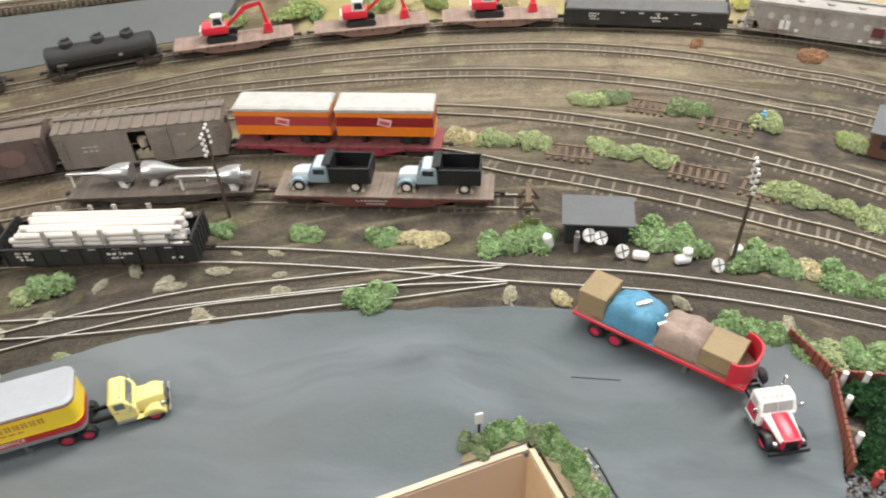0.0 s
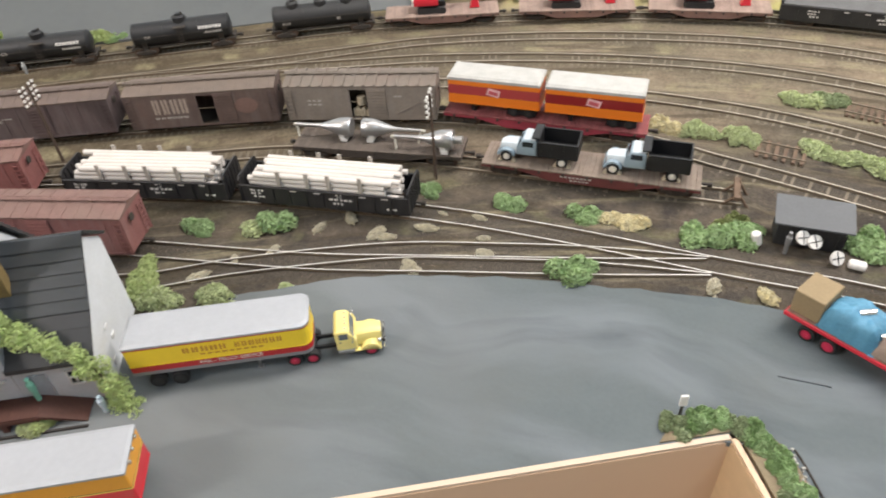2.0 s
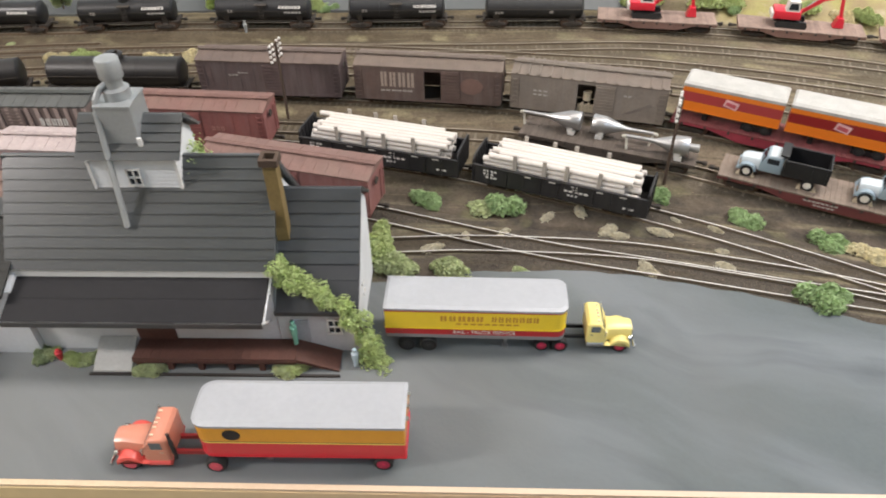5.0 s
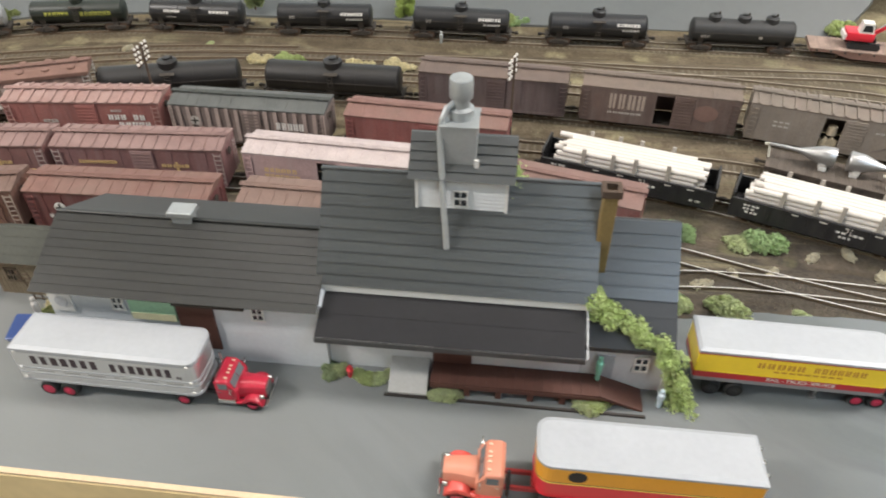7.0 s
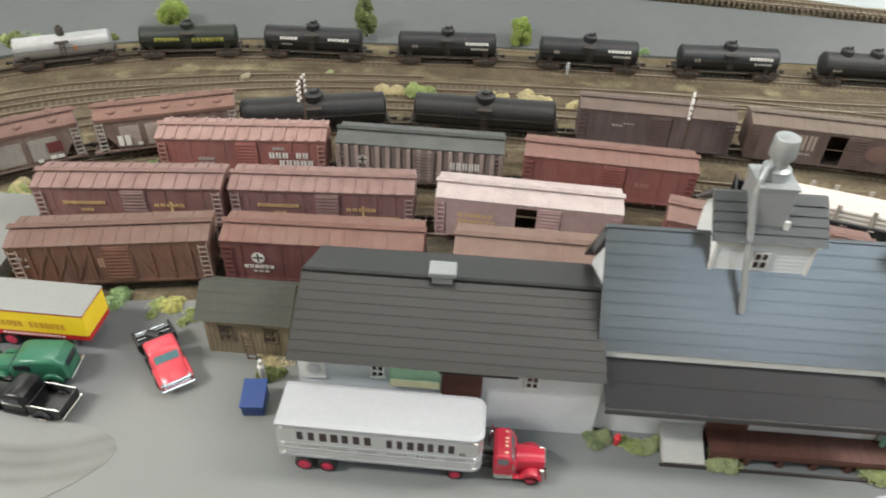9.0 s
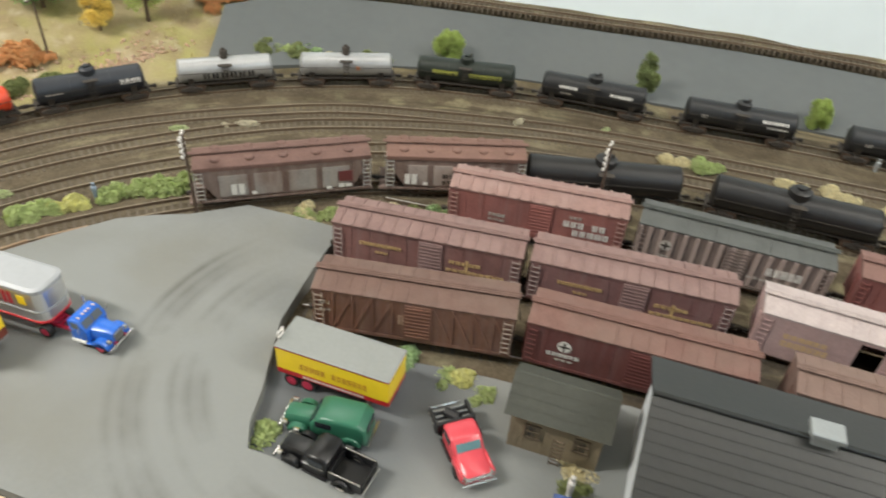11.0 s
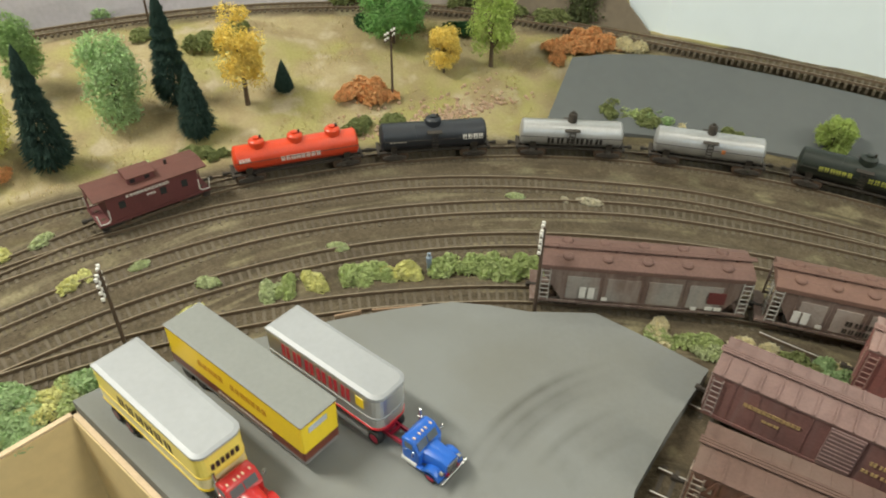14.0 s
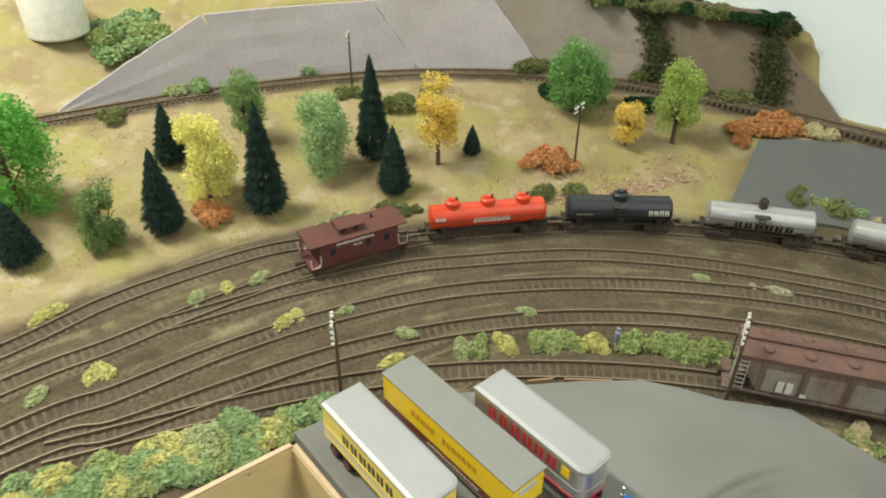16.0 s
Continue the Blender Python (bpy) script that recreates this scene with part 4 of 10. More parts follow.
def tank_car(m, colour, key, label, L=57.0, R=12.6, domes=(0.0,), letters=(), rough=0.42, metal=0.0, dome_r=7.5, frame=None, grime=0.35, platform=True, dome_m=None):
    car = thing("tank_car", label, "tank car", m, "tank cars of the freight train")
    ZC = 21.5
    tm = mat(key + "_tank", colour, rough, metal, 0.15, 70, 0.1, grime, tuple(c * 0.5 + 0.01 for c in colour))
    fm = frame or UNDER
    bm = NB()
    e = 3.2
    lathe(bm, [(-L - e * 0.2 + 0.6, 0.5), (-L + 0.6, R * 0.55), (-L + 1.6, R * 0.86), (-L + e, R), (L - e, R), (L - 1.6, R * 0.86), (L - 0.6, R * 0.55), (L + e * 0.2 - 0.6, 0.5)], 24, "X", (0, 0, ZC))
    tank_ob = part("tank", bm, tm, car, "", True)
    bm = NB()
    lathe(bm, [(-0.5, R - 0.3), (-0.4, R + 0.22), (0.4, R + 0.22), (0.5, R - 0.3)], 24, "X", (0, 0, ZC))
    band_me = mesh_of("tank_band", bm, tm, True)
    for x in (-L + e + 1, -L * 0.35, L * 0.35, L - e - 1):
        hang("tank_band", band_me, tank_ob, mm(x, 0, 0))
    for d in domes:
        bm = NB()
        top = ZC + R
        up = 3.0 if dome_m else 0.0
        lathe(bm, [(top - 4, dome_r), (top + 3.6 + up, dome_r), (top + 4.8 + up, dome_r * 0.86), (top + 5.4 + up, dome_r * 0.5), (top + 5.6 + up, 0.6)], 18, "Z", (d, 0, 0))
        lathe(bm, [(top + 5.3 + up, dome_r * 0.42), (top + 6.9 + up, dome_r * 0.42), (top + 7.2 + up, 0.5)], 12, "Z", (d, 0, 0))
        dm = part("dome", bm, dome_m or tm, car, "" if dome_m is None else "dark narrow dome", True)
        bm = NB()
        cyl(bm, (d + dome_r * 0.55, 0, top + 4.8), (d + dome_r * 0.55, 0, top + 8.2), 1.0, seg=8)
        part("valve", bm, fm, dm)
    bm = NB()
    box(bm, -L - 3, L + 3, -4, 4, 7.5, 10.5, 0.3)
    for sx in (-1, 1):
        box(bm, sx * (L + 1.5) - 1.2, sx * (L + 1.5) + 1.2, -11, 11, 7.2, 10.4, 0.3)
        for x in (sx * (L - 13),):
            prism_x(bm, [(-9, 8), (9, 8), (12, 17), (8, 13.5), (-8, 13.5), (-12, 17)], x - 3, x + 3)
    for s in (-1, 1):
        a, b = sorted((s * 7.5, s * 10.2))
        box(bm, -L - 2, L + 2, a, b, 9.0, 9.8)
    part("frame", bm, fm, car)
    bm = NB()
    for s in (-1, 1):
        for x in np.linspace(-L + 2, L - 2, 5):
            cyl(bm, (x, s * (R - 0.3), ZC + 1.5), (x, s * (R + 1.3), ZC + 1.5), 0.25, seg=5)
        cyl(bm, (-L + 1, s * (R + 1.3), ZC + 1.5), (L - 1, s * (R + 1.3), ZC + 1.5), 0.32, seg=6)
    part("handrail", bm, fm, car)
    if platform:
        for s in (-1, 1):
            bm = NB()
            box(bm, -7, 7, *sorted((s * (R * 0.62), s * (R + 2.2))), ZC + R * 0.62, ZC + R * 0.62 + 0.7)
            lm = part("platform", bm, fm, car)
            hang("ladder", ladder_mesh(ZC + R * 0.62 - 10, 5, 6, fm), lm, mm(0, s * (R + 2.0), 10.4))
    running_gear(car, L - 13, L + 1.5, 8.5)
    for x0, x1, z0, z1, n, mt, sd in letters:
        # curved on the tank: lean the bars to the shell
        bm = NB()
        zc = (z0 + z1) / 2
        ang = math.asin(max(-0.95, min(0.95, (zc - ZC) / R)))
        h = (z1 - z0) / 2
        bars(bm, x0, x1, -h, h, n, 0, -1, sd)
        part("lettering", bm, mt, car, "plain lettering bars", m=mm(0, -(R + 0.3) * math.cos(ang), ZC + (R + 0.3) * math.sin(ang), -math.degrees(ang), 0, 0))
    return car


def flat_car(m, colour, key, label, L=68.0, W=17.0, deck=(0.2, 0.14, 0.11), belly=5.0):
    car = thing("flatcar", label, "freight car", m, "flatcars")
    bm = NB()
    for s in (-1, 1):
        prism(bm, [(-L, 13.5), (L, 13.5), (L, 10.5), (L * 0.62, 10.5), (L * 0.35, 10.5 - belly), (-L * 0.35, 10.5 - belly), (-L * 0.62, 10.5), (-L, 10.5)], *sorted((s * (W - 1.2), s * W)))
    box(bm, -L, L, -W + 1.2, W - 1.2, 10.2, 13.0)
    part("frame", bm, mat(key + "_flat_side", colour, 0.7, 0, 0.2, 70, 0.2, 0.4, tuple(c * 0.5 for c in colour)), car)
    n = 44
    deck_m = mat(key + "_deck", deck, 0.85, 0, 0.3, 110, 0.35, 0.5, tuple(c * 0.7 for c in deck), rand=0.14)
    bm = NB()
    box(bm, -L / n + 0.12, L / n - 0.12, -W - 0.4, W + 0.4, 13.05, 14.3)
    plank_me = mesh_of("deck_plank", bm, deck_m)
    for i in range(n):
        hang("deck_plank", plank_me, car, mm(-L + 2 * L * (i + 0.5) / n, 0, RNG.uniform(-0.1, 0.1)))
    bm = NB()
    box(bm, -1.0, 1.0, -0.1, 0.9, 10.9, 13.0)
    pocket_me = mesh_of("stake_pocket", bm, UNDER)
    for i in range(9):
        for s in (-1, 1):
            hang("stake_pocket", pocket_me, car, mm(-L + 2 * L * (i + 0.5) / 9, s * W, 0, 0, 0, 0 if s > 0 else 180))
    running_gear(car, L - 19, L)
    return car


def gondola(m, label, L=70.5, key="black", colour=(0.016, 0.016, 0.018)):
    W, Z0, Z1 = 17.0, 8.0, 24.0
    car = thing("gondola", label, "freight car", m, "gondolas")
    gm = mat(key + "_gondola", colour, 0.55, 0, 0.25, 70, 0.2, 0.3, (0.05, 0.045, 0.04), streak=0.3, streak_colour=(0.06, 0.055, 0.05))
    bm = NB()
    box(bm, -L, L, -W + 1, W - 1, Z0, Z0 + 1.2)
    part("floor", bm, gm, car)
    bm = NB()
    box(bm, -0.7, 0.7, -0.1, 0.8, Z0, Z1)
    rib_me = mesh_of("rib", bm, gm)
    bm = NB()
    box(bm, -L, L, -1.2, 0.9, Z1 - 1.2, Z1 + 0.4, 0.2)
    top_me = mesh_of("top_rail", bm, gm)
    bm = NB()
    box(bm, -L, L, -1.0, 0, Z0 - 0.8, Z1, 0.2)
    side_me = mesh_of("side", bm, gm)
    for s in (-1, 1):
        m2 = mm(0, s * W, 0, 0, 0, 0 if s > 0 else 180)
        sd = hang("side", side_me, car, m2)
        hang("top_rail", top_me, sd, mm(0, 0, 0))
        for i in range(11):
            hang("rib", rib_me, sd, mm(-L + 2 * L * i / 10, 0, 0))
    for sx in (-1, 1):
        bm = NB()
        prism_x(bm, [(-W, Z0), (W, Z0), (W, Z1 + 4.5), (W - 3, Z1 + 7), (-W + 3, Z1 + 7), (-W, Z1 + 4.5)], sx * L - 0.7, sx * L + 0.7)
        for y in (-12, -6, 0, 6, 12):
            box(bm, sx * L - 1.5, sx * L + 1.5, y - 0.6, y + 0.6, Z0, Z1 + 5)
        part("bulkhead", bm, gm, car)
    for i, (x, w, n, z) in enumerate(((-62, 12, 4, 19), (-62, 9, 3, 16), (-60, 10, 3, 13), (-28, 7, 1, 21.3), (-8, 7, 1, 21.3), (10, 7, 1, 21.3), (30, 7, 1, 21.3), (48, 7, 1, 21.3), (5, 20, 5, 16.4), (12, 4, 1, 18.6), (8, 9, 3, 12.6), (52, 9, 3, 11.5))):
        bm = NB()
        bars(bm, x, x + w, z, z + 1.7, n, W + 0.05, -1, i * 2)
        part("lettering", bm, WHITE, car, "plain white lettering bars")
    running_gear(car, L - 22, L)
    return car


def pole_load(m, label):
    """Stacked white dowels with stakes, lying in a gondola."""
    ld = thing("pole_load", label, "timber load", m, "pole loads")
    white = mat("bare_white_dowel", (0.60, 0.56, 0.515), 0.7, 0, 0.06, 50, 0.1)
    rg = random.Random(int(m.translation.x * 1000))
    bm0 = NB()
    cyl(bm0, (-57, 0, 0), (57, 0, 0), 2.35, seg=10)
    log = mesh_of("log", bm0, white, True)
    for row in range(5):
        n = 6
        for i in range(n):
            y = -12 + 24 * i / (n - 1)
            hang("log", log, ld, mm(rg.uniform(-6.5, 6.5), y, 3.0 + row * 4.1, 0, 0, rg.uniform(-0.9, 0.9)))
    st = mat("grey_wood_stake", (0.36, 0.33, 0.29), 0.8)
    bm1 = NB()
    box(bm1, -1.6, 1.6, -0.8, 0.8, 0, 25.5, 0.2)
    stake = mesh_of("stake", bm1, st)
    for s in (-1, 1):
        for x in (-36, -12, 6, 32):
            hang("stake", stake, ld, mm(x, s * 15, 0.0))
    return ld


def hopper(m, label, key, L=70.0, colour=(0.30, 0.28, 0.26), top=(0.145, 0.082, 0.068), letters=(), ribbed=False):
    W, Z0, Z1 = 16.5, 10.0, 41.0
    car = thing("covered_hopper", label, "hopper car", m, "covered hoppers")
    pale = mat(key + "_hopper_panel", colour, 0.75, 0, 0.25, 60, 0.2, 0.75, (0.16, 0.085, 0.06), streak=0.7, streak_colour=(0.36, 0.31, 0.28))
    sm = pale if ribbed else mat(key + "_hopper_side", (0.19, 0.135, 0.115), 0.75, 0, 0.25, 60, 0.2, 0.6, (0.13, 0.07, 0.055), streak=0.6, streak_colour=(0.30, 0.24, 0.21))
    tm = mat(key + "_hopper_top", top, 0.8, 0, 0.25, 70, 0.25, 0.5, tuple(c * 1.25 for c in top))
    bm = NB()
    prism(bm, [(-L + 16, Z0 + 1), (L - 16, Z0 + 1), (L - 2, Z1 - 8), (L - 2, Z1), (-L + 2, Z1), (-L + 2, Z1 - 8)], -W, W)
    body = part("body", bm, sm, car)
    bm = NB()
    prism_x(bm, [(-11, Z0 + 1), (11, Z0 + 1), (4, 3.2), (-4, 3.2)], -8, 8)
    bay_me = mesh_of("outlet_bay", bm, sm)
    for x in (-34, 0, 34):
        hang("outlet_bay", bay_me, body, mm(x, 0, 0))
    bm = NB()
    box(bm, -0.4, 0.4, -0.1, 0.5, Z0 + 0.5, Z1 - 1)
    rib_me = mesh_of("rib", bm, sm)
    k = 17 if ribbed else 5
    for i in range(k):
        for s in (-1, 1):
            hang("rib", rib_me, body, mm(-L + 16 + (2 * L - 32) * i / (k - 1), s * W, 0, 0, 0, 0 if s > 0 else 180))
    if ribbed:
        for i in range(8):
            disc(car, -L + 24 + i * (2 * L - 48) / 7, 27, 3.4, W + 0.7, WHITE_DULL, "emblem", "faded pale round mark")
    else:
        # pale sheets between the rusty seams
        w = (2 * L - 32) / 4 - 5.5
        bm = NB()
        box(bm, -w / 2, w / 2, -0.1, 0.3, Z0 + 2.5, Z1 - 8.5, 0.1)
        sheet_me = mesh_of("side_panel", bm, pale)
        for i in range(4):
            for s in (-1, 1):
                hang("side_panel", sheet_me, body, mm(-L + 16 + (2 * L - 32) * (i + 0.5) / 4, s * W, 0, 0, 0, 0 if s > 0 else 180))
    bm = NB()
    box(bm, -L, L, -W - 0.8, W + 0.8, Z1 - 3.5, Z1 + 0.4, 0.4)
    prism_x(bm, [(-W - 0.5, Z1 + 0.4), (W + 0.5, Z1 + 0.4), (W * 0.6, Z1 + 3.2), (-W * 0.6, Z1 + 3.2)], -L, L)
    part("roof", bm, tm, car, "rusty brown roof")
    for i in range(5):
        for s in (-1, 1):
            bm = NB()
            lathe(bm, [(Z1 + 1.0, 4.2), (Z1 + 3.6, 4.2), (Z1 + 4.4, 3.0), (Z1 + 4.5, 0.5)], 12, "Z", (-L * 0.75 + i * L * 0.375, s * 9, 0))
            part("hatch", bm, tm, car)
    bm = NB()
    for y in (-1.6, 0, 1.6):
        box(bm, -L - 3, L + 3, y - 0.65, y + 0.65, Z1 + 5.0, Z1 + 5.6)
    for i in range(7):
        x = -L + 2 * L * (i + 0.5) / 7
        box(bm, x - 0.4, x + 0.4, -2, 2, Z1 + 2.5, Z1 + 5.1)
    part("roofwalk", bm, tm, car)
    bm = NB()
    for sx in (-1, 1):
        for s in (-1, 1):
            box(bm, sx * (L - 0.6) - 0.7, sx * (L - 0.6) + 0.7, s * (W - 1) - 0.7, s * (W - 1) + 0.7, Z0 - 2, Z1)
        box(bm, sx * L - 6, sx * L + 1, -W, W, Z0 - 3, Z0 - 1)
        box(bm, sx * L - 8 if sx > 0 else sx * L, sx * L if sx > 0 else sx * L + 8, -3, 3, Z0 - 2, Z0 + 4)
    box(bm, -L, L, -W - 0.5, -W + 0.5, Z0 - 2, Z0)
    box(bm, -L, L, W - 0.5, W + 0.5, Z0 - 2, Z0)
    part("frame", bm, sm, car)
    lm = mat("pale_ladder", (0.42, 0.40, 0.37), 0.7)
    lad = ladder_mesh(28, 6, 7, lm)
    for sx in (-1, 1):
        for s in (-1, 1):
            hang("ladder", lad, car, mm(sx * (L - 3.5), s * (W + 0.6), Z0))
        hang("ladder", lad, car, mm(sx * (L + 0.6), sx * 9, Z0, 0, 0, 90))
    for x0, x1, z0, z1 in ((-44, -39.5, 14, 24), (-38, -33.5, 14, 24), (-28, -24, 13, 16), (34, 38, 11, 14), (44, 49, 12, 15), (50, 55, 12, 15)):
        bm = NB()
        box(bm, x0, x1, -W - 1.15, -W - 0.85, z0, z1)
        part("data_panel", bm, WHITE, car, "white painted panel")
    bm = NB()
    box(bm, 44, 56, -W - 1.1, -W - 0.8, 18, 28)
    part("emblem", bm, mat("dark_red_emblem", (0.13, 0.03, 0.03), 0.7), car, "square dark red emblem")
    for x0, x1, z0, z1, k in letters:
        bm = NB()
        bars(bm, x0, x1, z0, z1, k, W + 0.45, -1, 2)
        part("lettering", bm, UNDER, car, "plain dark lettering bars")
    running_gear(car, L - 17, L)
    return car


def caboose(m, label):
    L, W, Z0, Z1 = 47.0, 16.0, 9.5, 31.0
    c = (0.128, 0.037, 0.039)
    cm = mat("caboose_side", c, 0.6, 0, 0.15, 70, 0.15, 0.3, (0.07, 0.025, 0.022))
    rm = mat("caboose_roof", (0.112, 0.042, 0.033), 0.8, 0, 0.2, 80, 0.2, 0.3, (0.10, 0.05, 0.04))
    car = thing("caboose", label, "caboose", m)
    bm = NB()
    box(bm, -L + 9, L - 9, -W, W, Z0, Z1, 0.3)
    body = part("body", bm, cm, car)
    bm = NB()
    box(bm, -1.4, 1.4, -0.1, 0.2, Z0 + 0.5, Z1 - 0.8)
    board_me = mesh_of("board", bm, cm)
    for i in range(24):
        for s in (-1, 1):
            hang("board", board_me, body, mm(-L + 9 + (2 * L - 18) * (i + 0.5) / 24, s * W, 0, 0, 0, 0 if s > 0 else 180))
    bm = NB()
    box(bm, -L, L, -W, W, Z0 - 2.4, Z0 - 0.2)
    part("platform", bm, cm, car)
    bm = NB()
    prism_x(bm, [(-W - 1, Z1), (W + 1, Z1), (W + 1, Z1 + 1), (0, Z1 + 3.6), (-W - 1, Z1 + 1)], -L, L)
    part("roof", bm, rm, car)
    bm = NB()
    prism_x(bm, [(-9, Z1), (9, Z1), (9, Z1 + 7), (0, Z1 + 8.8), (-9, Z1 + 7)], -16, 6)
    cu = part("cupola", bm, cm, car)
    bm = NB()
    prism_x(bm, [(-10, Z1 + 7), (0, Z1 + 8.9), (10, Z1 + 7), (10, Z1 + 7.8), (0, Z1 + 9.8), (-10, Z1 + 7.8)], -17, 7)
    part("cupola_roof", bm, rm, cu)
    for x in (-12, 0):
        bm = NB()
        box(bm, x - 2, x + 2, -9.3, 9.3, Z1 + 3.0, Z1 + 6.2)
        part("window", bm, GLASS, cu)
    for x in (-26, 8, 26):
        bm = NB()
        box(bm, x - 2.6, x + 2.6, -W - 0.35, W + 0.35, Z0 + 9.5, Z0 + 16)
        part("window", bm, GLASS, car, "small dark window")
    bm = NB()
    cyl(bm, (20, 3, Z1 + 2), (20, 3, Z1 + 7), 1.2, seg=8)
    part("stove_pipe", bm, BLACK, car)
    hr = mat("white_handrail", (0.62, 0.60, 0.57), 0.5)
    for sx in (-1, 1):
        for s in (-1, 1):
            bm = NB()
            p = [(sx * (L - 9.4), s * (W + 0.6), Z0 + 12), (sx * (L - 9.4), s * (W + 0.6), Z0 + 3), (sx * (L - 7), s * (W + 0.6), Z0 + 0.8), (sx * (L - 1), s * (W + 0.6), Z0 + 0.8), (sx * L, s * (W + 0.6), Z0 + 10)]
            for a, b in zip(p, p[1:]):
                cyl(bm, a, b, 0.55, seg=6)
            part("handrail", bm, hr, car, "white curved handrail")
            bm = NB()
            for k in range(2):
                box(bm, sx * (L - 4) - 3, sx * (L - 4) + 3, *sorted((s * (W - 3), s * (W + 0.5))), Z0 - 7 + k * 3, Z0 - 6.4 + k * 3)
            part("step", bm, UNDER, car)
        hang("ladder", ladder_mesh(Z1 - Z0, 6, 7, cm), car, mm(sx * (L - 0.5), 8, Z0, 0, 0, 90))
    bm = NB()
    bars(bm, -22, 14, Z0 + 17.5, Z0 + 20, 12, W + 0.2, -1, 2)
    bars(bm, -6, 2, Z0 + 13, Z0 + 15, 3, W + 0.2, -1, 2)
    part("lettering", bm, WHITE, car, "plain white lettering bars")
    running_gear(car, L - 14, L, 8.5)
    return car


# the train on the far track, from the caboose on
red = (0.62, 0.06, 0.022)
silver = (0.46, 0.465, 0.47)
blk = (0.016, 0.0165, 0.018)
yel = mat("yellow_lettering", (0.36, 0.37, 0.06), 0.7, 0, 0.3, 300)
caboose(on_track("train", -1.335, -0.195, half=0.04), "dark red caboose with cupola and white handrails, at the train's end")
tank_car(on_track("train", -1.362, -0.066), red, "orange_red", "glossy orange-red three-dome tank car with white lettering bars", 57, 11.6, (-34, 0, 34), letters=[(-16, 20, 19, 23.5, 8, WHITE, 2), (-52, -42, 23, 26, 4, WHITE, 2)], rough=0.3, grime=0.1, dome_r=7, platform=False)
tank_car(on_track("train", -1.332, 0.062), (0.020, 0.024, 0.032), "blue_black", "blue-black single-dome tank car with white lettering", 51, 12.6, letters=[(26, 46, 21, 26, 4, WHITE, 2), (-42, -26, 21, 22.6, 5, WHITE_DULL, 2)])
tank_car(on_track("train", -1.286, 0.182), silver, "silver_a", "silver tank car with black lettering bars and top platform", 49, 12.2, letters=[(-24, 30, 15.5, 22, 6, BLACK, 2)], rough=0.35, metal=0.5, dome_r=4.2, grime=0.25, dome_m=UNDER)
tank_car(on_track("train", -1.211, 0.287), silver, "silver_b", "silver tank car with small round emblem", 50, 12.2, letters=[(10, 15, 20, 24, 1, mat("orange_spot", (0.6, 0.2, 0.06)), 2)], rough=0.35, metal=0.5, dome_r=4.2, grime=0.3, dome_m=UNDER)
tank_car(on_track("train", -1.113, 0.376), (0.014, 0.02, 0.015), "green_black", "black tank car with yellow-green lettering bars", 54, 12.6, letters=[(-36, -8, 21, 25.4, 6, yel, 2), (4, 40, 20.4, 24.8, 7, yel, 2)])
for (x, y), k in zip((( -0.996, 0.449), (-0.862, 0.525), (-0.722, 0.595), (-0.578, 0.661)), range(4)):
    tank_car(on_track("train", x, y), blk, "gloss_black_%d" % k, "gloss black tank car with white lettering bars" + (", grimy" if k == 3 else ""), 56, 12.9, rough=0.35 + 0.04 * k, grime=0.2 + 0.1 * k,
             letters=[((-36, -16, 24, 27, 5, WHITE, 2), (18, 42, 24, 27, 6, WHITE, 2), (-34, -22, 18, 19.6, 4, WHITE_DULL, 2))[j] for j in range(3)] if k == 0 else [(20, 46, 25, 28.2, 7, WHITE, 2), (26, 46, 20, 22.4, 5, WHITE, 2), (-40, -33, 21, 24, 2, WHITE_DULL, 2)])
tank_car(on_track("train", -0.438, 0.733), (0.022, 0.022, 0.022), "dusty_black", "dusty black three-dome tank car", 57, 12.8, (-32, 0, 30), letters=[(-46, -36, 17, 20, 3, WHITE_DULL, 2), (16, 22, 18, 21, 1, WHITE_DULL, 2)], rough=0.6, dome_r=7, platform=False, grime=0.6)
dusty = (0.22, 0.125, 0.10)
FLATS = [flat_car(on_track("train", x, y), dusty, "dusty_red", "dusty red-brown flatcar carrying a red excavator", 66, 17, (0.30, 0.215, 0.175)) for x, y in ((-0.307, 0.785), (-0.156, 0.823), (-0.008, 0.845))]
gondola(on_track("train", 0.156, 0.845), "long black covered gondola coupled behind the flatcars", 88, key="dull_black", colour=(0.022, 0.022, 0.022))
bm = NB()
prism_x(bm, [(-17.5, 24.6), (17.5, 24.6), (17.5, 25.8), (0, 30), (-17.5, 25.8)], -89, 89)
gc = part("cover", bm, mat("grey_cover", (0.10, 0.10, 0.10), 0.8), None)
gc.matrix_basis = on_track("train", 0.156, 0.845)
tagged(gc, "dull grey roof sections covering the black gondola", "cover")
hopper(on_track("train", 0.338, 0.808), "grey weathered ribbed covered hopper with faded round marks", "grey_b", 78, (0.32, 0.30, 0.27), (0.30, 0.28, 0.26), ribbed=True)

# cars on the hopper track, from left to right
hopper(on_track("hopper", -1.074, 0.107), "grey covered hopper with rust-brown roof and white panels", "rusty_a", 72)
hopper(on_track("hopper", -0.981, 0.221), "grey covered hopper streaked with rust, pale ladders", "rusty_c", 60, (0.36, 0.31, 0.28), (0.165, 0.092, 0.072), [(-12, 18, 20, 24, 5), (-12, 18, 13.5, 17.5, 7)])
for x, y, k in ((-0.898, 0.321, 0), (-0.753, 0.400, 1)):
    tank_car(on_track("hopper", x, y), (0.014, 0.013, 0.013), "old_black_%d" % k, "long greasy black tank car without lettering", 69, 14.6, rough=0.42, grime=0.4, dome_r=9.5, platform=True)
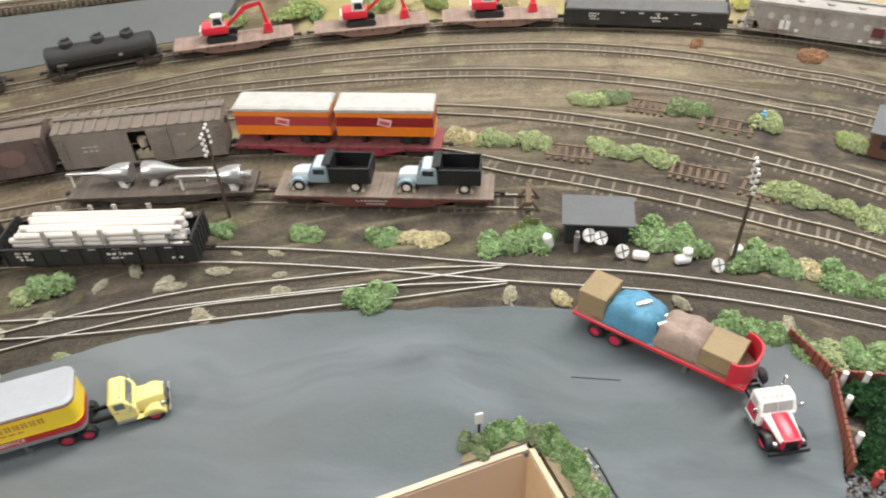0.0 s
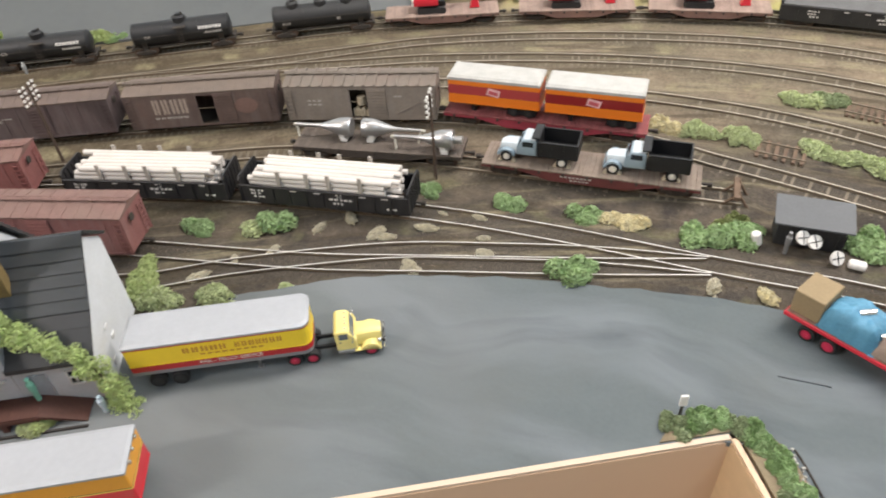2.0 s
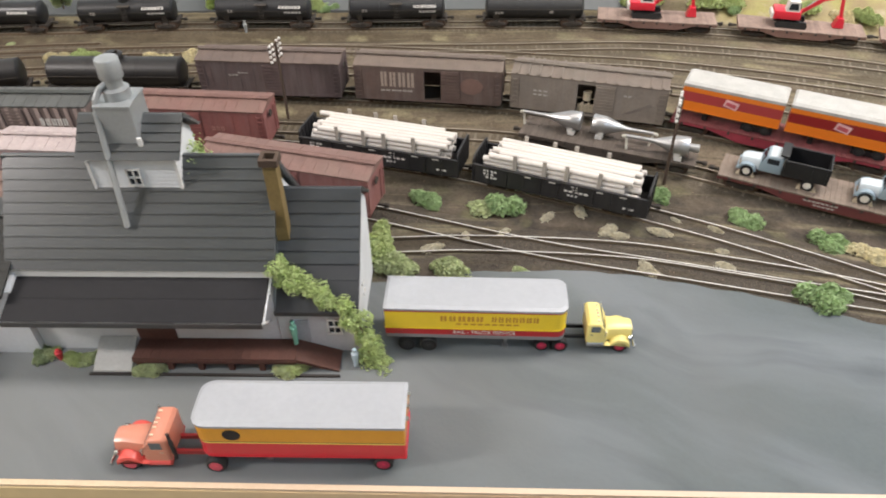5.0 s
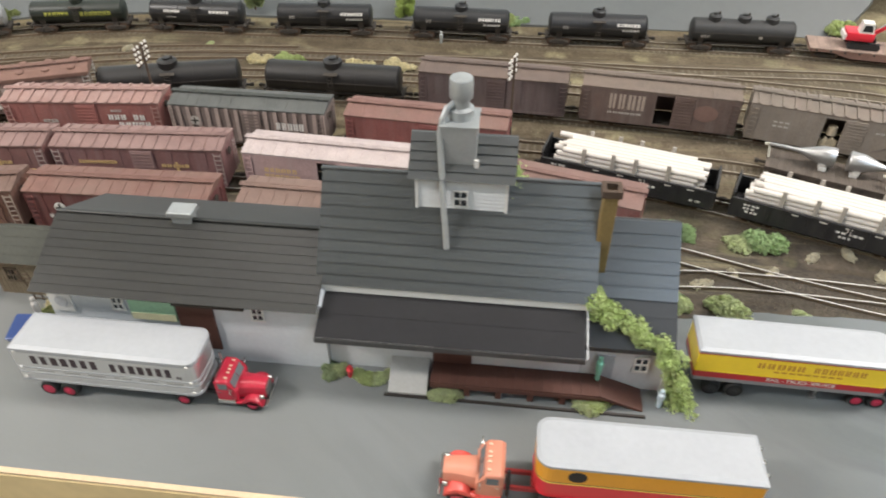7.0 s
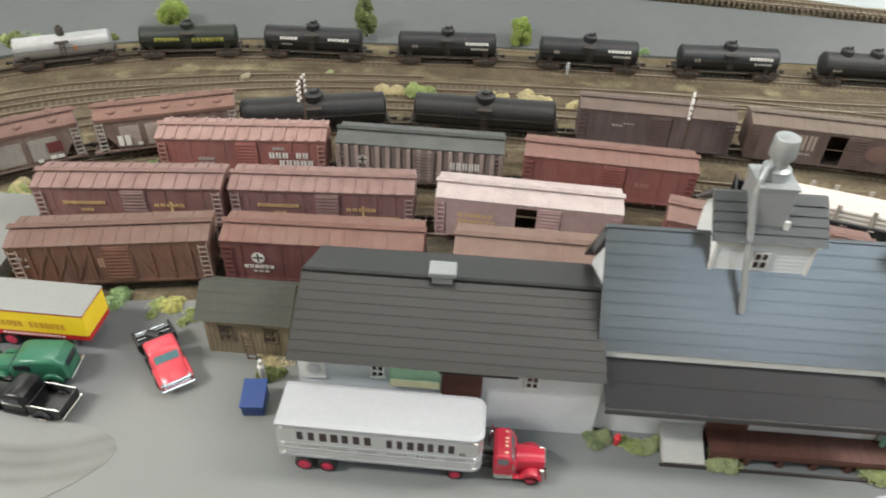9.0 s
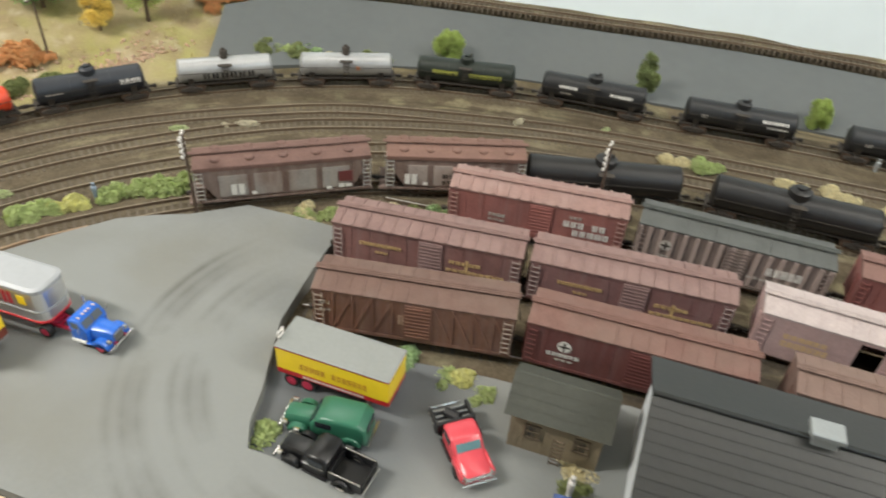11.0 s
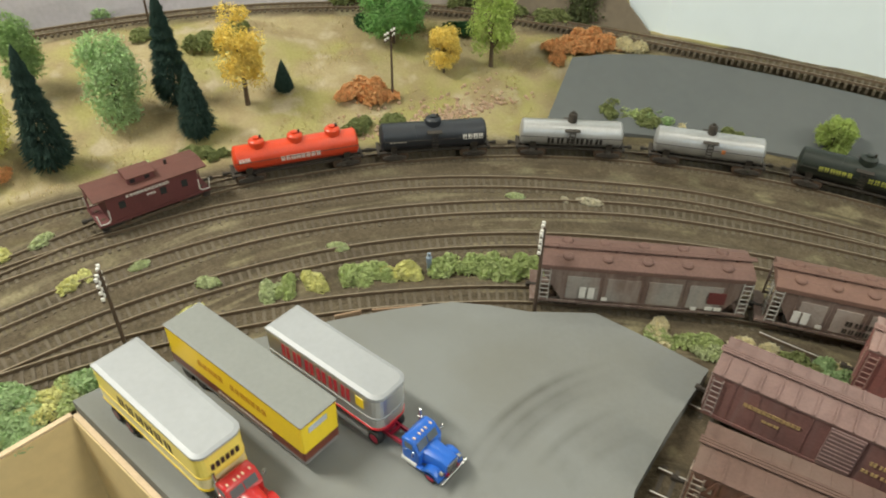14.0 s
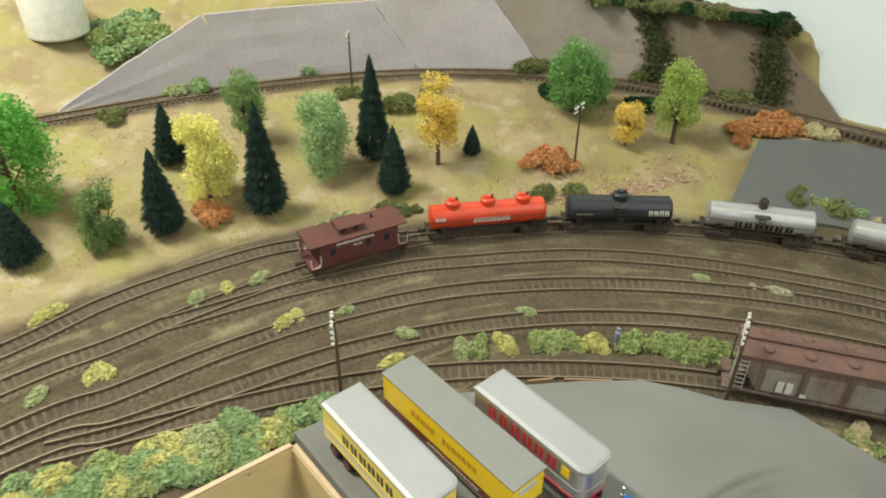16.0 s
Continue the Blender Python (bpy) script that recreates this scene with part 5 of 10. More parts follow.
boxcar(on_track("hopper", -0.604, 0.462), (0.102, 0.070, 0.068), "dark_brown", "dark purplish brown boxcar, heavily weathered", roof=(0.15, 0.112, 0.095), letters=[(-40, -30, 27, 29, 3, WHITE_DULL, 2), (-30, -20, 30, 31, 3, WHITE_DULL, 2)])
car = boxcar(on_track("hopper", -0.459, 0.518), (0.115, 0.075, 0.063), "sps", "brown double-door boxcar with big faded letters, door ajar", roof=(0.175, 0.138, 0.112), letters=[(-60, -52, 21, 35, 1, mat("ghost_letter", (0.15, 0.10, 0.085), 0.8), 2), (-46, -12, 22, 37, 4, mat("tan_letter", (0.40, 0.32, 0.265), 0.8, 0, 0.2, 300), 2), (-46, -14, 17, 19, 6, WHITE_DULL, 2)], open_door=True, door_x=14)
disc(car, 42, 26, 8.0, 17.8, mat("faded_oval", (0.20, 0.12, 0.10), 0.8), sx=1.35)
car = boxcar(on_track("hopper", -0.313, 0.558), (0.225, 0.187, 0.155), "taupe", "taupe grey-brown boxcar with an open door and crates inside", roof=(0.20, 0.168, 0.138), seam=1.3, letters=[(-50, -36, 27, 28.6, 3, WHITE_DULL, 2), (-50, -36, 23, 24.6, 3, WHITE_DULL, 2), (32, 40, 31, 33, 2, WHITE_DULL, 2)], open_door=True, door_x=8, inside=True)
bm = NB()
prism(bm, [(34, 14), (40, 15), (60, 25), (56, 27)], -17.9, -17.6)
part("emblem", bm, mat("faded_streak", (0.21, 0.175, 0.15), 0.8), car, "faded slanted emblem")
piggy = flat_car(on_track("hopper", -0.146, 0.578, half=0.075), (0.30, 0.035, 0.055), "crimson", "crimson fishbelly flatcar carrying two orange trailers", 92, 16.5, (0.22, 0.06, 0.06), 6)

# row A, B, C beside the depot
boxcar(on_track("gondola", -0.899, 0.229), (0.22, 0.055, 0.045), "brick_red", "faded brick-red boxcar with white script bars", roof=(0.34, 0.21, 0.185), dust=(0.44, 0.33, 0.30), seam=1.2, ladders=(0.36, 0.22, 0.19),
       letters=[(-38, -24, 22, 25, 4, WHITE_DULL, 2), (-38, -24, 18, 20, 3, WHITE_DULL, 2), (26, 36, 33, 35.5, 3, WHITE_DULL, 2), (22, 56, 25, 30.5, 6, WHITE, 3), (30, 60, 17.5, 23, 5, WHITE, 2)])
car = boxcar(on_track("gondola", -0.765, 0.299), (0.17, 0.13, 0.115), "ribbed_grey", "grey-brown boxcar with deep side ribs and white lettering", roof=(0.10, 0.105, 0.10), dust=(0.15, 0.155, 0.15), walk=(0.06, 0.065, 0.06), ribs=16, letters=[(26, 52, 24, 31, 5, WHITE, 2), (14, 50, 18, 20, 8, WHITE_DULL, 2), (-52, -44, 17, 19, 3, WHITE_DULL, 2)])
disc(car, -48, 28, 4.5, 18.4, WHITE_DULL, "emblem", "round white cross emblem")
car = boxcar(on_track("gondola", -0.615, 0.362), (0.18, 0.032, 0.026), "oxide_red", "oxide-red boxcar with brown dusty roof", roof=(0.23, 0.125, 0.105), letters=[(22, 34, 23, 27, 3, mat("pink_letter", (0.42, 0.20, 0.17), 0.8), 2)])
for i, (x, y, sd) in enumerate(((-0.923, 0.130, 0), (-0.793, 0.205, 1))):
    boxcar(on_track("row_b", x, y), (0.155 - 0.01 * i, 0.052, 0.046 + 0.006 * i), "maroon_%d" % i, "dusty maroon boxcar with ochre lettering bars", roof=(0.25, 0.155, 0.14), dust=(0.34, 0.235, 0.215), door=(0.29, 0.19, 0.18), seam=0.9, ladders=(0.36, 0.29, 0.27),
           letters=[(-50, -18, 27, 30, 12, CREAM_LET, 2), (-38, -28, 21, 23, 3, CREAM_LET, 2), (18, 42, 25, 28, 5, CREAM_LET, 2), (16, 60, 18, 20.5, 9, CREAM_LET, 2), (30, 33, 20, 30, 1, CREAM_LET, 2)])
boxcar(on_track("row_b", -0.652, 0.272), (0.44, 0.30, 0.29), "pinkish_white", "dust-bleached pinkish boxcar with an open side door", roof=(0.50, 0.42, 0.405), dust=(0.56, 0.49, 0.475), letters=[(-54, -26, 26, 30, 6, CREAM_LET, 2), (-54, -24, 19, 24, 7, CREAM_LET, 2), (30, 60, 16, 20, 6, CREAM_LET, 2)], open_door=True, door_x=8)
boxcar(on_track("row_b", -0.482, 0.325), (0.16, 0.04, 0.034), "oxide_b", "red-brown boxcar standing behind the depot", roof=(0.23, 0.135, 0.115))
boxcar(on_track("row_c", -0.8835, 0.0745), (0.125, 0.058, 0.040), "wood_brown", "brown wooden boxcar with diagonal outside braces", roof=(0.17, 0.10, 0.08), wood=True, L=67.0, ladders=(0.38, 0.31, 0.26), letters=[(-63, -55, 30, 33, 3, WHITE_DULL, 2), (-63, -55, 24, 26, 3, WHITE_DULL, 2), (-10, 12, 22, 30, 4, mat("worn_script", (0.40, 0.27, 0.20), 0.8), 2)])
car = boxcar(on_track("row_c", -0.756, 0.152), (0.10, 0.028, 0.025), "deep_brown", "deep red-brown boxcar with a white cross emblem", roof=(0.20, 0.105, 0.085), letters=[(-56, -34, 19, 22, 6, WHITE, 2), (-50, -38, 15.5, 17, 3, WHITE_DULL, 2)])
disc(car, -45, 28.5, 4.6, 17.6, WHITE, "emblem", "round white cross emblem")
boxcar(on_track("row_c", -0.606, 0.222), (0.15, 0.085, 0.065), "mid_brown", "mid-brown boxcar half hidden by the depot roof", roof=(0.21, 0.135, 0.11))

# two black gondolas with white pole loads
for x, y in ((-0.447, 0.4075), (-0.293, 0.4255)):
    gm_ = on_track("gondola", x, y)
    gondola(gm_, "black gondola with white lettering, loaded with white poles")
    pole_load(gm_ @ mm(0, 0, 13.0), "stacked white wooden poles held by grey stakes")


# ---------------- road vehicles (local z 0 on the ground) ----------------
def tyre_mesh(r, w, material, name="tyre"):
    bm = NB()
    lathe(bm, [(-w / 2, r * 0.62), (-w / 2, r * 0.9), (-w * 0.3, r), (w * 0.3, r), (w / 2, r * 0.9), (w / 2, r * 0.62)], 18, "X")
    me = mesh_of(name, bm, material, True)
    me.transform(Matrix.Rotation(radians(90), 4, "Z"))
    return me


def rim_mesh(r, w, material):
    bm = NB()
    lathe(bm, [(-w / 2 - 0.12, r * 0.66), (-w / 2 - 0.12, r * 0.55), (-w * 0.2, r * 0.42), (-w * 0.2, r * 0.2), (-w / 2 - 0.5, r * 0.18), (-w / 2 - 0.5, 0.2), (w / 2 + 0.5, 0.2), (w / 2 + 0.5, r * 0.18), (w * 0.2, r * 0.2), (w * 0.2, r * 0.42), (w / 2 + 0.12, r * 0.55), (w / 2 + 0.12, r * 0.66)], 18, "X")
    me = mesh_of("rim", bm, material, True)
    me.transform(Matrix.Rotation(radians(90), 4, "Z"))
    return me


TYRES = {}


def wheel(parent, x, y, r, w, rim):
    k = (r, w, rim.name)
    if k not in TYRES:
        TYRES[k] = (tyre_mesh(r, w, TYRE, "wheel"), rim_mesh(r, w, rim))
    t = hang("wheel", TYRES[k][0], parent, mm(x, y, r))
    hang("rim", TYRES[k][1], t, None)
    return t


def gloss(name, c):
    return mat(name, c, 0.28, 0, 0.05, 80, 0.03)


CABGLASS = mat("grey_cab_glass", (0.13, 0.15, 0.16), 0.12, 0, 0.1, 60, 0.0)


def tractor(truck, cab_m, fender_m, rim, hood_m=None, axles=1, roof_m=None, stack=CHROME, tank=CHROME, stack_y=10, chassis_m=None, grille_m=None, bumper_m=CHROME, glass_m=None, stripe_m=None):
    """A conventional 1950s tractor: front axle at x = 0, looks along +x; rear axle(s) at about -48."""
    hood_m = hood_m or cab_m
    roof_m = roof_m or cab_m
    bm = NB()
    for s in (-1, 1):
        box(bm, -62, 10, s * 5 - 0.8, s * 5 + 0.8, 6.5, 9.5)
    for x in (-60, -40, -22, 6):
        box(bm, x - 1, x + 1, -5, 5, 6.6, 9.2)
    cyl(bm, (0, -11, 5.4), (0, 11, 5.4), 1.2, seg=8)
    for x in ((-48,) if axles == 1 else (-42, -56)):
        cyl(bm, (x, -11, 5.6), (x, 11, 5.6), 1.6, seg=8)
    cyl(bm, (-48, 0, 9.4), (-48, 0, 11.6), 6.5, seg=14)
    part("chassis", bm, chassis_m or BLACK, truck)
    # cab
    bm = NB()
    prism(bm, [(-24, 8), (-9.5, 8), (-9.5, 17.5), (-11.5, 18.6), (-13.8, 25.2), (-16, 26.8), (-22.5, 26.8), (-24.5, 25)], -11.6, 11.6)
    es = [e for e in bm.edges if abs(e.verts[0].co.y - e.verts[1].co.y) < 0.1]
    bmesh.ops.bevel(bm, geom=es, offset=1.4, segments=3, profile=0.5, affect="EDGES")
    cab = part("cab", bm, cab_m, truck, "", True)
    if roof_m is not cab_m:
        bm = NB()
        box(bm, -23.5, -15, -10.6, 10.6, 26.2, 27.2, 0.8, 2)
        part("cab_roof", bm, roof_m, cab)
    bm = NB()
    prism(bm, [(-11.35, 19.0), (-13.6, 24.6), (-13.2, 24.8), (-10.9, 19.0)], -9.2, -0.4)
    prism(bm, [(-11.35, 19.0), (-13.6, 24.6), (-13.2, 24.8), (-10.9, 19.0)], 0.4, 9.2)
    part("windshield", bm, glass_m or CABGLASS, cab, "split windscreen")
    for s in (-1, 1):
        bm = NB()
        box(bm, -21.5, -15, *sorted((s * 11.4, s * 11.75)), 19, 24.6, 0.1)
        part("side_window", bm, glass_m or CABGLASS, cab)
        bm = NB()
        box(bm, -22.8, -12.5, *sorted((s * 11.5, s * 11.8)), 8.6, 18.4, 0.1)
        dr = part("door", bm, hood_m if stripe_m else cab_m, cab)
        bm = NB()
        box(bm, -22, -20, *sorted((s * 11.7, s * 12.2)), 16.6, 17.2)
        part("handle", bm, CHROME, dr)
        bm = NB()
        cyl(bm, (-12.5, s * 11.5, 20), (-11.5, s * 14.5, 21), 0.3, seg=5)
        box(bm, -12.2, -11.6, s * 14.6 - 1, s * 14.6 + 1, 19, 23)
        part("mirror", bm, CHROME, cab)
    bm = NB()
    box(bm, -17.5, -15.4, -0.6, 0.6, 26.6, 27.7, 0.2)
    lamp_me = mesh_of("marker_light", bm, mat("amber_lamp", (0.75, 0.55, 0.4), 0.3))
    for y in (-8, -3, 0, 3, 8):
        hang("marker_light", lamp_me, cab, mm(0, y, 0))
    # hood and grille
    bm = NB()
    prof = [(-6.4, 8), (6.4, 8), (6.8, 14), (5.6, 17.4), (3.2, 18.9), (0, 19.3), (-3.2, 18.9), (-5.6, 17.4), (-6.8, 14)]
    a = [bm.verts.new((-10, y * 1.25, z * 0.985)) for y, z in prof]
    b = [bm.verts.new((3, y, z)) for y, z in prof]
    c = [bm.verts.new((8.2, y * 0.94, 8 + (z - 8) * 0.9)) for y, z in prof]
    for u, v in ((a, b), (b, c)):
        for i in range(len(prof)):
            bm.faces.new((u[i], u[(i + 1) % len(prof)], v[(i + 1) % len(prof)], v[i]))
    bm.faces.new(a)
    bm.faces.new(c)
    hood = part("hood", bm, hood_m, truck, "", True)
    bm = NB()
    box(bm, 8.1, 8.9, -4.8, 4.8, 8.6, 16.4, 0.3)
    for i in range(6):
        y = -3.8 + i * 1.52
        box(bm, 8.8, 9.3, y - 0.3, y + 0.3, 9, 16)
    part("grille", bm, grille_m or STEEL, hood, "barred metal grille")
    if grille_m:
        bm = NB()
        for b_ in ((-5.8, -4.6, 8.2, 16.4), (4.6, 5.8, 8.2, 16.4), (-5.8, 5.8, 16.4, 17.6)):
            box(bm, 8.0, 9.6, *b_, 0.2)
        part("grille_surround", bm, hood_m, hood)
    if stripe_m:
        for s in (-1, 1):
            bm = NB()
            lo = [bm.verts.new(c_) for c_ in ((-9.6, s * 5.2, 17.6), (-9.6, s * 8.8, 15.0), (8.0, s * 6.6, 13.4), (8.0, s * 5.3, 15.6))]
            hi = [bm.verts.new(v_.co + Vector((0, s * 0.3, 1.5))) for v_ in lo]
            bm.faces.new(lo)
            bm.faces.new(hi[::-1])
            for i in range(4):
                bm.faces.new((lo[i], hi[i], hi[(i + 1) % 4], lo[(i + 1) % 4]))
            bmesh.ops.recalc_face_normals(bm, faces=bm.faces)
            part("hood_stripe", bm, stripe_m, hood, "broad white stripe")
    for s in (-1, 1):
        bm = NB()
        pts = []
        for i in range(9):
            t = radians(170 - i * 170 / 8)
            pts.append((7.4 * math.cos(t), 5.2 + 7.4 * math.sin(t)))
        inner = [(5.9 * math.cos(radians(170 - i * 170 / 8)), 5.2 + 5.9 * math.sin(radians(170 - i * 170 / 8))) for i in range(9)]
        prism(bm, pts + inner[::-1], *sorted((s * 6.2, s * 12.6)))
        prism(bm, [(-7.2, 6.2), (-7.2, 7.4), (-22, 7.4), (-22, 6.2)], *sorted((s * 8.5, s * 12.6)))
        es = [e for e in bm.edges if abs(e.verts[0].co.y - s * 12.6) < 0.05 and abs(e.verts[1].co.y - s * 12.6) < 0.05]
        bmesh.ops.bevel(bm, geom=es, offset=0.8, segments=2, profile=0.5, affect="EDGES")
        fd = part("fender", bm, fender_m, truck, "", True)
        bm = NB()
        cyl(bm, (5.6, s * 8.6, 11.6), (8.0, s * 8.6, 11.6), 1.7, seg=12)
        part("headlight", bm, CHROME, fd)
    bm = NB()
    box(bm, 9.2, 10.6, -13, 13, 5.0, 8.0, 0.4)
    part("bumper", bm, bumper_m, truck, "front bumper")
    if stack:
        bm = NB()
        cyl(bm, (-26.5, stack_y, 9), (-26.5, stack_y, 31), 0.9, seg=10)
        cyl(bm, (-26.5, stack_y, 15), (-26.5, stack_y, 24), 1.3, seg=10)
        part("exhaust_pipe", bm, stack, truck)
    for s in (-1, 1):
        bm = NB()
        cyl(bm, (-23.5, s * 10.2, 7), (-11.5, s * 10.2, 7), 2.6, seg=12)
        part("fuel_tank", bm, tank, truck)
    for s in (-1, 1):
        wheel(truck, 0, s * 10.4, 5.6, 3.4, rim)
        for x in ((-48,) if axles == 1 else (-42, -55)):
            wheel(truck, x, s * 10.2, 5.6, 5.4, rim)


def trailer_body(parent, L, W, z0, bands, roof_m, rf=7.0, roof_h=1.6, crown=1.0):
    """bands from the bottom: (height, material, name). Rear at x=0, front at x=L."""
    z = z0
    for h, mt, nm in bands:
        bm = NB()
        ex = 0.25 if nm == "rail" else 0.0
        slab(bm, round_plan(0 - ex, L + ex, W + ex, rf, 0.6), z, z + h)
        part(nm, bm, mt, parent, "")
        z += h
    bm = NB()
    lo = round_plan(-0.4, L + 0.4, W + 0.4, rf, 0.8)
    k = len(lo)
    r0 = [bm.verts.new((x, y, z)) for x, y in lo]
    r1 = [bm.verts.new((x, y, z + roof_h)) for x, y in lo]
    r2 = [bm.verts.new((x, y, z + roof_h + crown)) for x, y in round_plan(1.5, L - 1.5, W - 2.2, max(rf - 1.5, 1.0), 0.8)]
    for u, v in ((r0, r1), (r1, r2)):
        for i in range(k):
            bm.faces.new((u[i], u[(i + 1) % k], v[(i + 1) % k], v[i]))
    bm.faces.new(r2)
    bm.faces.new(r0)
    part("roof", bm, roof_m, parent, "pale metal roof")
    return z + roof_h + crown


def trailer_gear(parent, axles, W, rim, leg_x=None, z0=13):
    bm = NB()
    for s in (-1, 1):
        box(bm, axles[-1] - 12, axles[0] + 18, s * 5 - 0.7, s * 5 + 0.7, z0 - 4, z0 + 0.2)
    box(bm, axles[-1] - 4, axles[0] + 4, -5.2, 5.2, z0 - 3.6, z0 - 2.4)
    for x in axles:
        cyl(bm, (x, -10, 5.6), (x, 10, 5.6), 1.2, seg=8)
        box(bm, x - 4, x + 4, -7, 7, 6.5, z0 - 3)
    part("undercarriage", bm, BLACK, parent)
    for x in axles:
        for s in (-1, 1):
            wheel(parent, x, s * (W - 2.6), 5.6, 5.0, rim)
    if leg_x:
        for s in (-1, 1):
            bm = NB()
            box(bm, leg_x - 1, leg_x + 1, s * 8 - 1, s * 8 + 1, 0.6, z0, 0.2)
            box(bm, leg_x - 2, leg_x + 2, s * 8 - 1.6, s * 8 + 1.6, 0, 0.8)
            part("landing_leg", bm, STEEL, parent)


def side_bars(parent, x0, x1, z0, z1, n, W, mt, seed=2, side=-1, gap=0.28, solid=False):
    bm = NB()
    bars(bm, x0, x1, z0, z1, n, W, side, seed, gap, solid)
    return part("lettering", bm, mt, parent, "plain lettering bars")


def words(parent, text, size, x, z, W, mt, side=-1, name="lettering"):
    """Readable words on the side of a body."""
    cu = bpy.data.curves.new(name, "FONT")
    cu.body, cu.size, cu.extrude, cu.align_x, cu.align_y = text, size * MM, 0.00008, "CENTER", "CENTER"
    tmp = new(name + "_curve", cu)
    me = bpy.data.meshes.new_from_object(tmp)
    bpy.data.objects.remove(tmp)
    me.materials.clear()
    me.materials.append(mt)
    return hang(name, me, parent, mm(x, side * (W + 0.12), z, 90, 0, 0 if side < 0 else 180), text.lower() + " in plain capitals")


def along(xa, ya, xb, yb, z=0.0035):
    """Pose at (xa, ya) with x towards (xb, yb)."""
    return pose(xa, ya, z, 0, 0, math.degrees(math.atan2(yb - ya, xb - xa)))


SILVER_R = mat("silver_trailer_roof", (0.385, 0.40, 0.42), 0.5, 0.15, 0.06, 30, 0.08, 0.3, (0.29, 0.30, 0.315))
GREY_R = mat("grey_trailer_roof", (0.235, 0.245, 0.235), 0.7, 0, 0.06, 40, 0.1)
YEL = gloss("trailer_yellow", (0.86, 0.62, 0.03))
YEL2 = gloss("pale_yellow", (0.86, 0.66, 0.12))
REDP = gloss("trailer_red", (0.46, 0.02, 0.025))
REDB = gloss("bright_red", (0.61, 0.028, 0.04))
GREYP = gloss("trailer_grey", (0.22, 0.22, 0.225))
ORANGE = gloss("trailer_orange", (0.72, 0.33, 0.03))
MILWO = gloss("piggyback_orange", (0.78, 0.20, 0.02))
ALU = mat("polished_aluminium", (0.72, 0.72, 0.72), 0.28, 0.85, 0.04, 40, 0.03)
BLUE = gloss("bright_blue", (0.02, 0.13, 0.55))
RIM_RED = gloss("red_rim", (0.50, 0.03, 0.075))
RIM_BLK = mat("black_rim", (0.03, 0.03, 0.03), 0.5)
RIM_WHT = mat("cream_rim", (0.7, 0.66, 0.58), 0.4)
PALE_YEL = gloss("lemon_cab", (0.80, 0.68, 0.24))
CORAL = gloss("coral_cab", (0.60, 0.24, 0.16))


def rig(name, label, rear, frontp, z=0.0035):
    return thing(name, label, "truck", along(*rear, *frontp, z), "semi-trailer trucks")


# yellow, red and grey trailer truck with a lemon cab
t = rig("trailer_truck", "yellow, red and grey semi-trailer with a silver roof", (-0.341, 0.231), (-0.1955, 0.2965))
trailer_body(t, 113, 14.5, 13, [(3.0, GREYP, "skirt"), (5.0, REDP, "lower_band"), (0.7, YEL, "rail"), (14.0, YEL, "side"), (1.0, REDP, "rail")], SILVER_R, 6.5)
trailer_gear(t, (27, 13), 14.5, RIM_BLK, 76)
BURNT = mat("burnt_orange_lettering", (0.54, 0.26, 0.03), 0.5)
side_bars(t, 34, 62, 28, 32.4, 5, 14.5, BURNT, 2)
side_bars(t, 66, 96, 28, 32.4, 7, 14.5, BURNT, 2)
side_bars(t, 44, 84, 25, 26.3, 9, 14.5, BURNT, 2)
words(t, "RAIL - TRUCK SERVICE", 3.9, 62, 18.6, 14.6, WHITE)
tt = thing("tractor", "lemon yellow conventional tractor with red wheels, coupled to the trailer", "truck", t.matrix_basis @ mm(148.5, -0.5, 0) @ Matrix.Scale(0.9, 4))
tractor(tt, PALE_YEL, PALE_YEL, RIM_RED, axles=2, tank=STEEL, stack=None)

# orange and red trailer with a coral cab
t = rig("trailer_truck", "orange and red semi-trailer with silver roof, facing the coral tractor", (-0.2868, 0.1595), (-0.4458, 0.0837))
trailer_body(t, 113, 15, 12, [(1.2, REDB, "rail"), (11.0, REDB, "lower_band"), (1.0, YEL2, "stripe"), (0.5, BLACK, "line"), (12, ORANGE, "side")], SILVER_R, 8)
trailer_gear(t, (13,), 15, RIM_RED, 78)
disc(t, 92, 31.5, 4.4, -15.1, BLACK, "emblem", "round black emblem", 1.1)
for y in (-8, 0, 8):
    bm = NB()
    box(bm, -2.0, 0, y - 1, y + 1, 37, 39, 0.3)
    part("tail_light", bm, CHROME, t)
tt = thing("tractor", "coral and red conventional tractor with black exhaust stack", "truck", t.matrix_basis @ mm(153, 4.5, 0))
tractor(tt, CORAL, gloss("coral_fender", (0.72, 0.10, 0.08)), gloss("pink_rim", (0.66, 0.10, 0.13)), axles=1, stack=BLACK, tank=gloss("coral_tank", (0.70, 0.10, 0.09)), chassis_m=gloss("coral_chassis", (0.42, 0.04, 0.04)))

# silver trailer with dark lettering and a red cab
t = rig("trailer_truck", "ribbed silver semi-trailer with dark lettering bars behind a red tractor", (-0.6845, 0.018), (-0.5495, 0.080))
trailer_body(t, 112, 14.5, 13, [(1.6, SILVER_R, "rail"), (5.5, ALU, "skirt"), (0.9, SILVER_R, "rail"), (3.5, ALU, "lower_band"), (0.8, SILVER_R, "rail"), (12.5, ALU, "side"), (1.4, SILVER_R, "rail")], SILVER_R, 6.5)
trailer_gear(t, (26, 13), 14.5, RIM_RED, None)
DARKLET = mat("dark_lettering", (0.035, 0.02, 0.025), 0.5)
side_bars(t, 10, 53, 28.6, 35.4, 7, 14.5, DARKLET, 2, gap=0.4, solid=True)
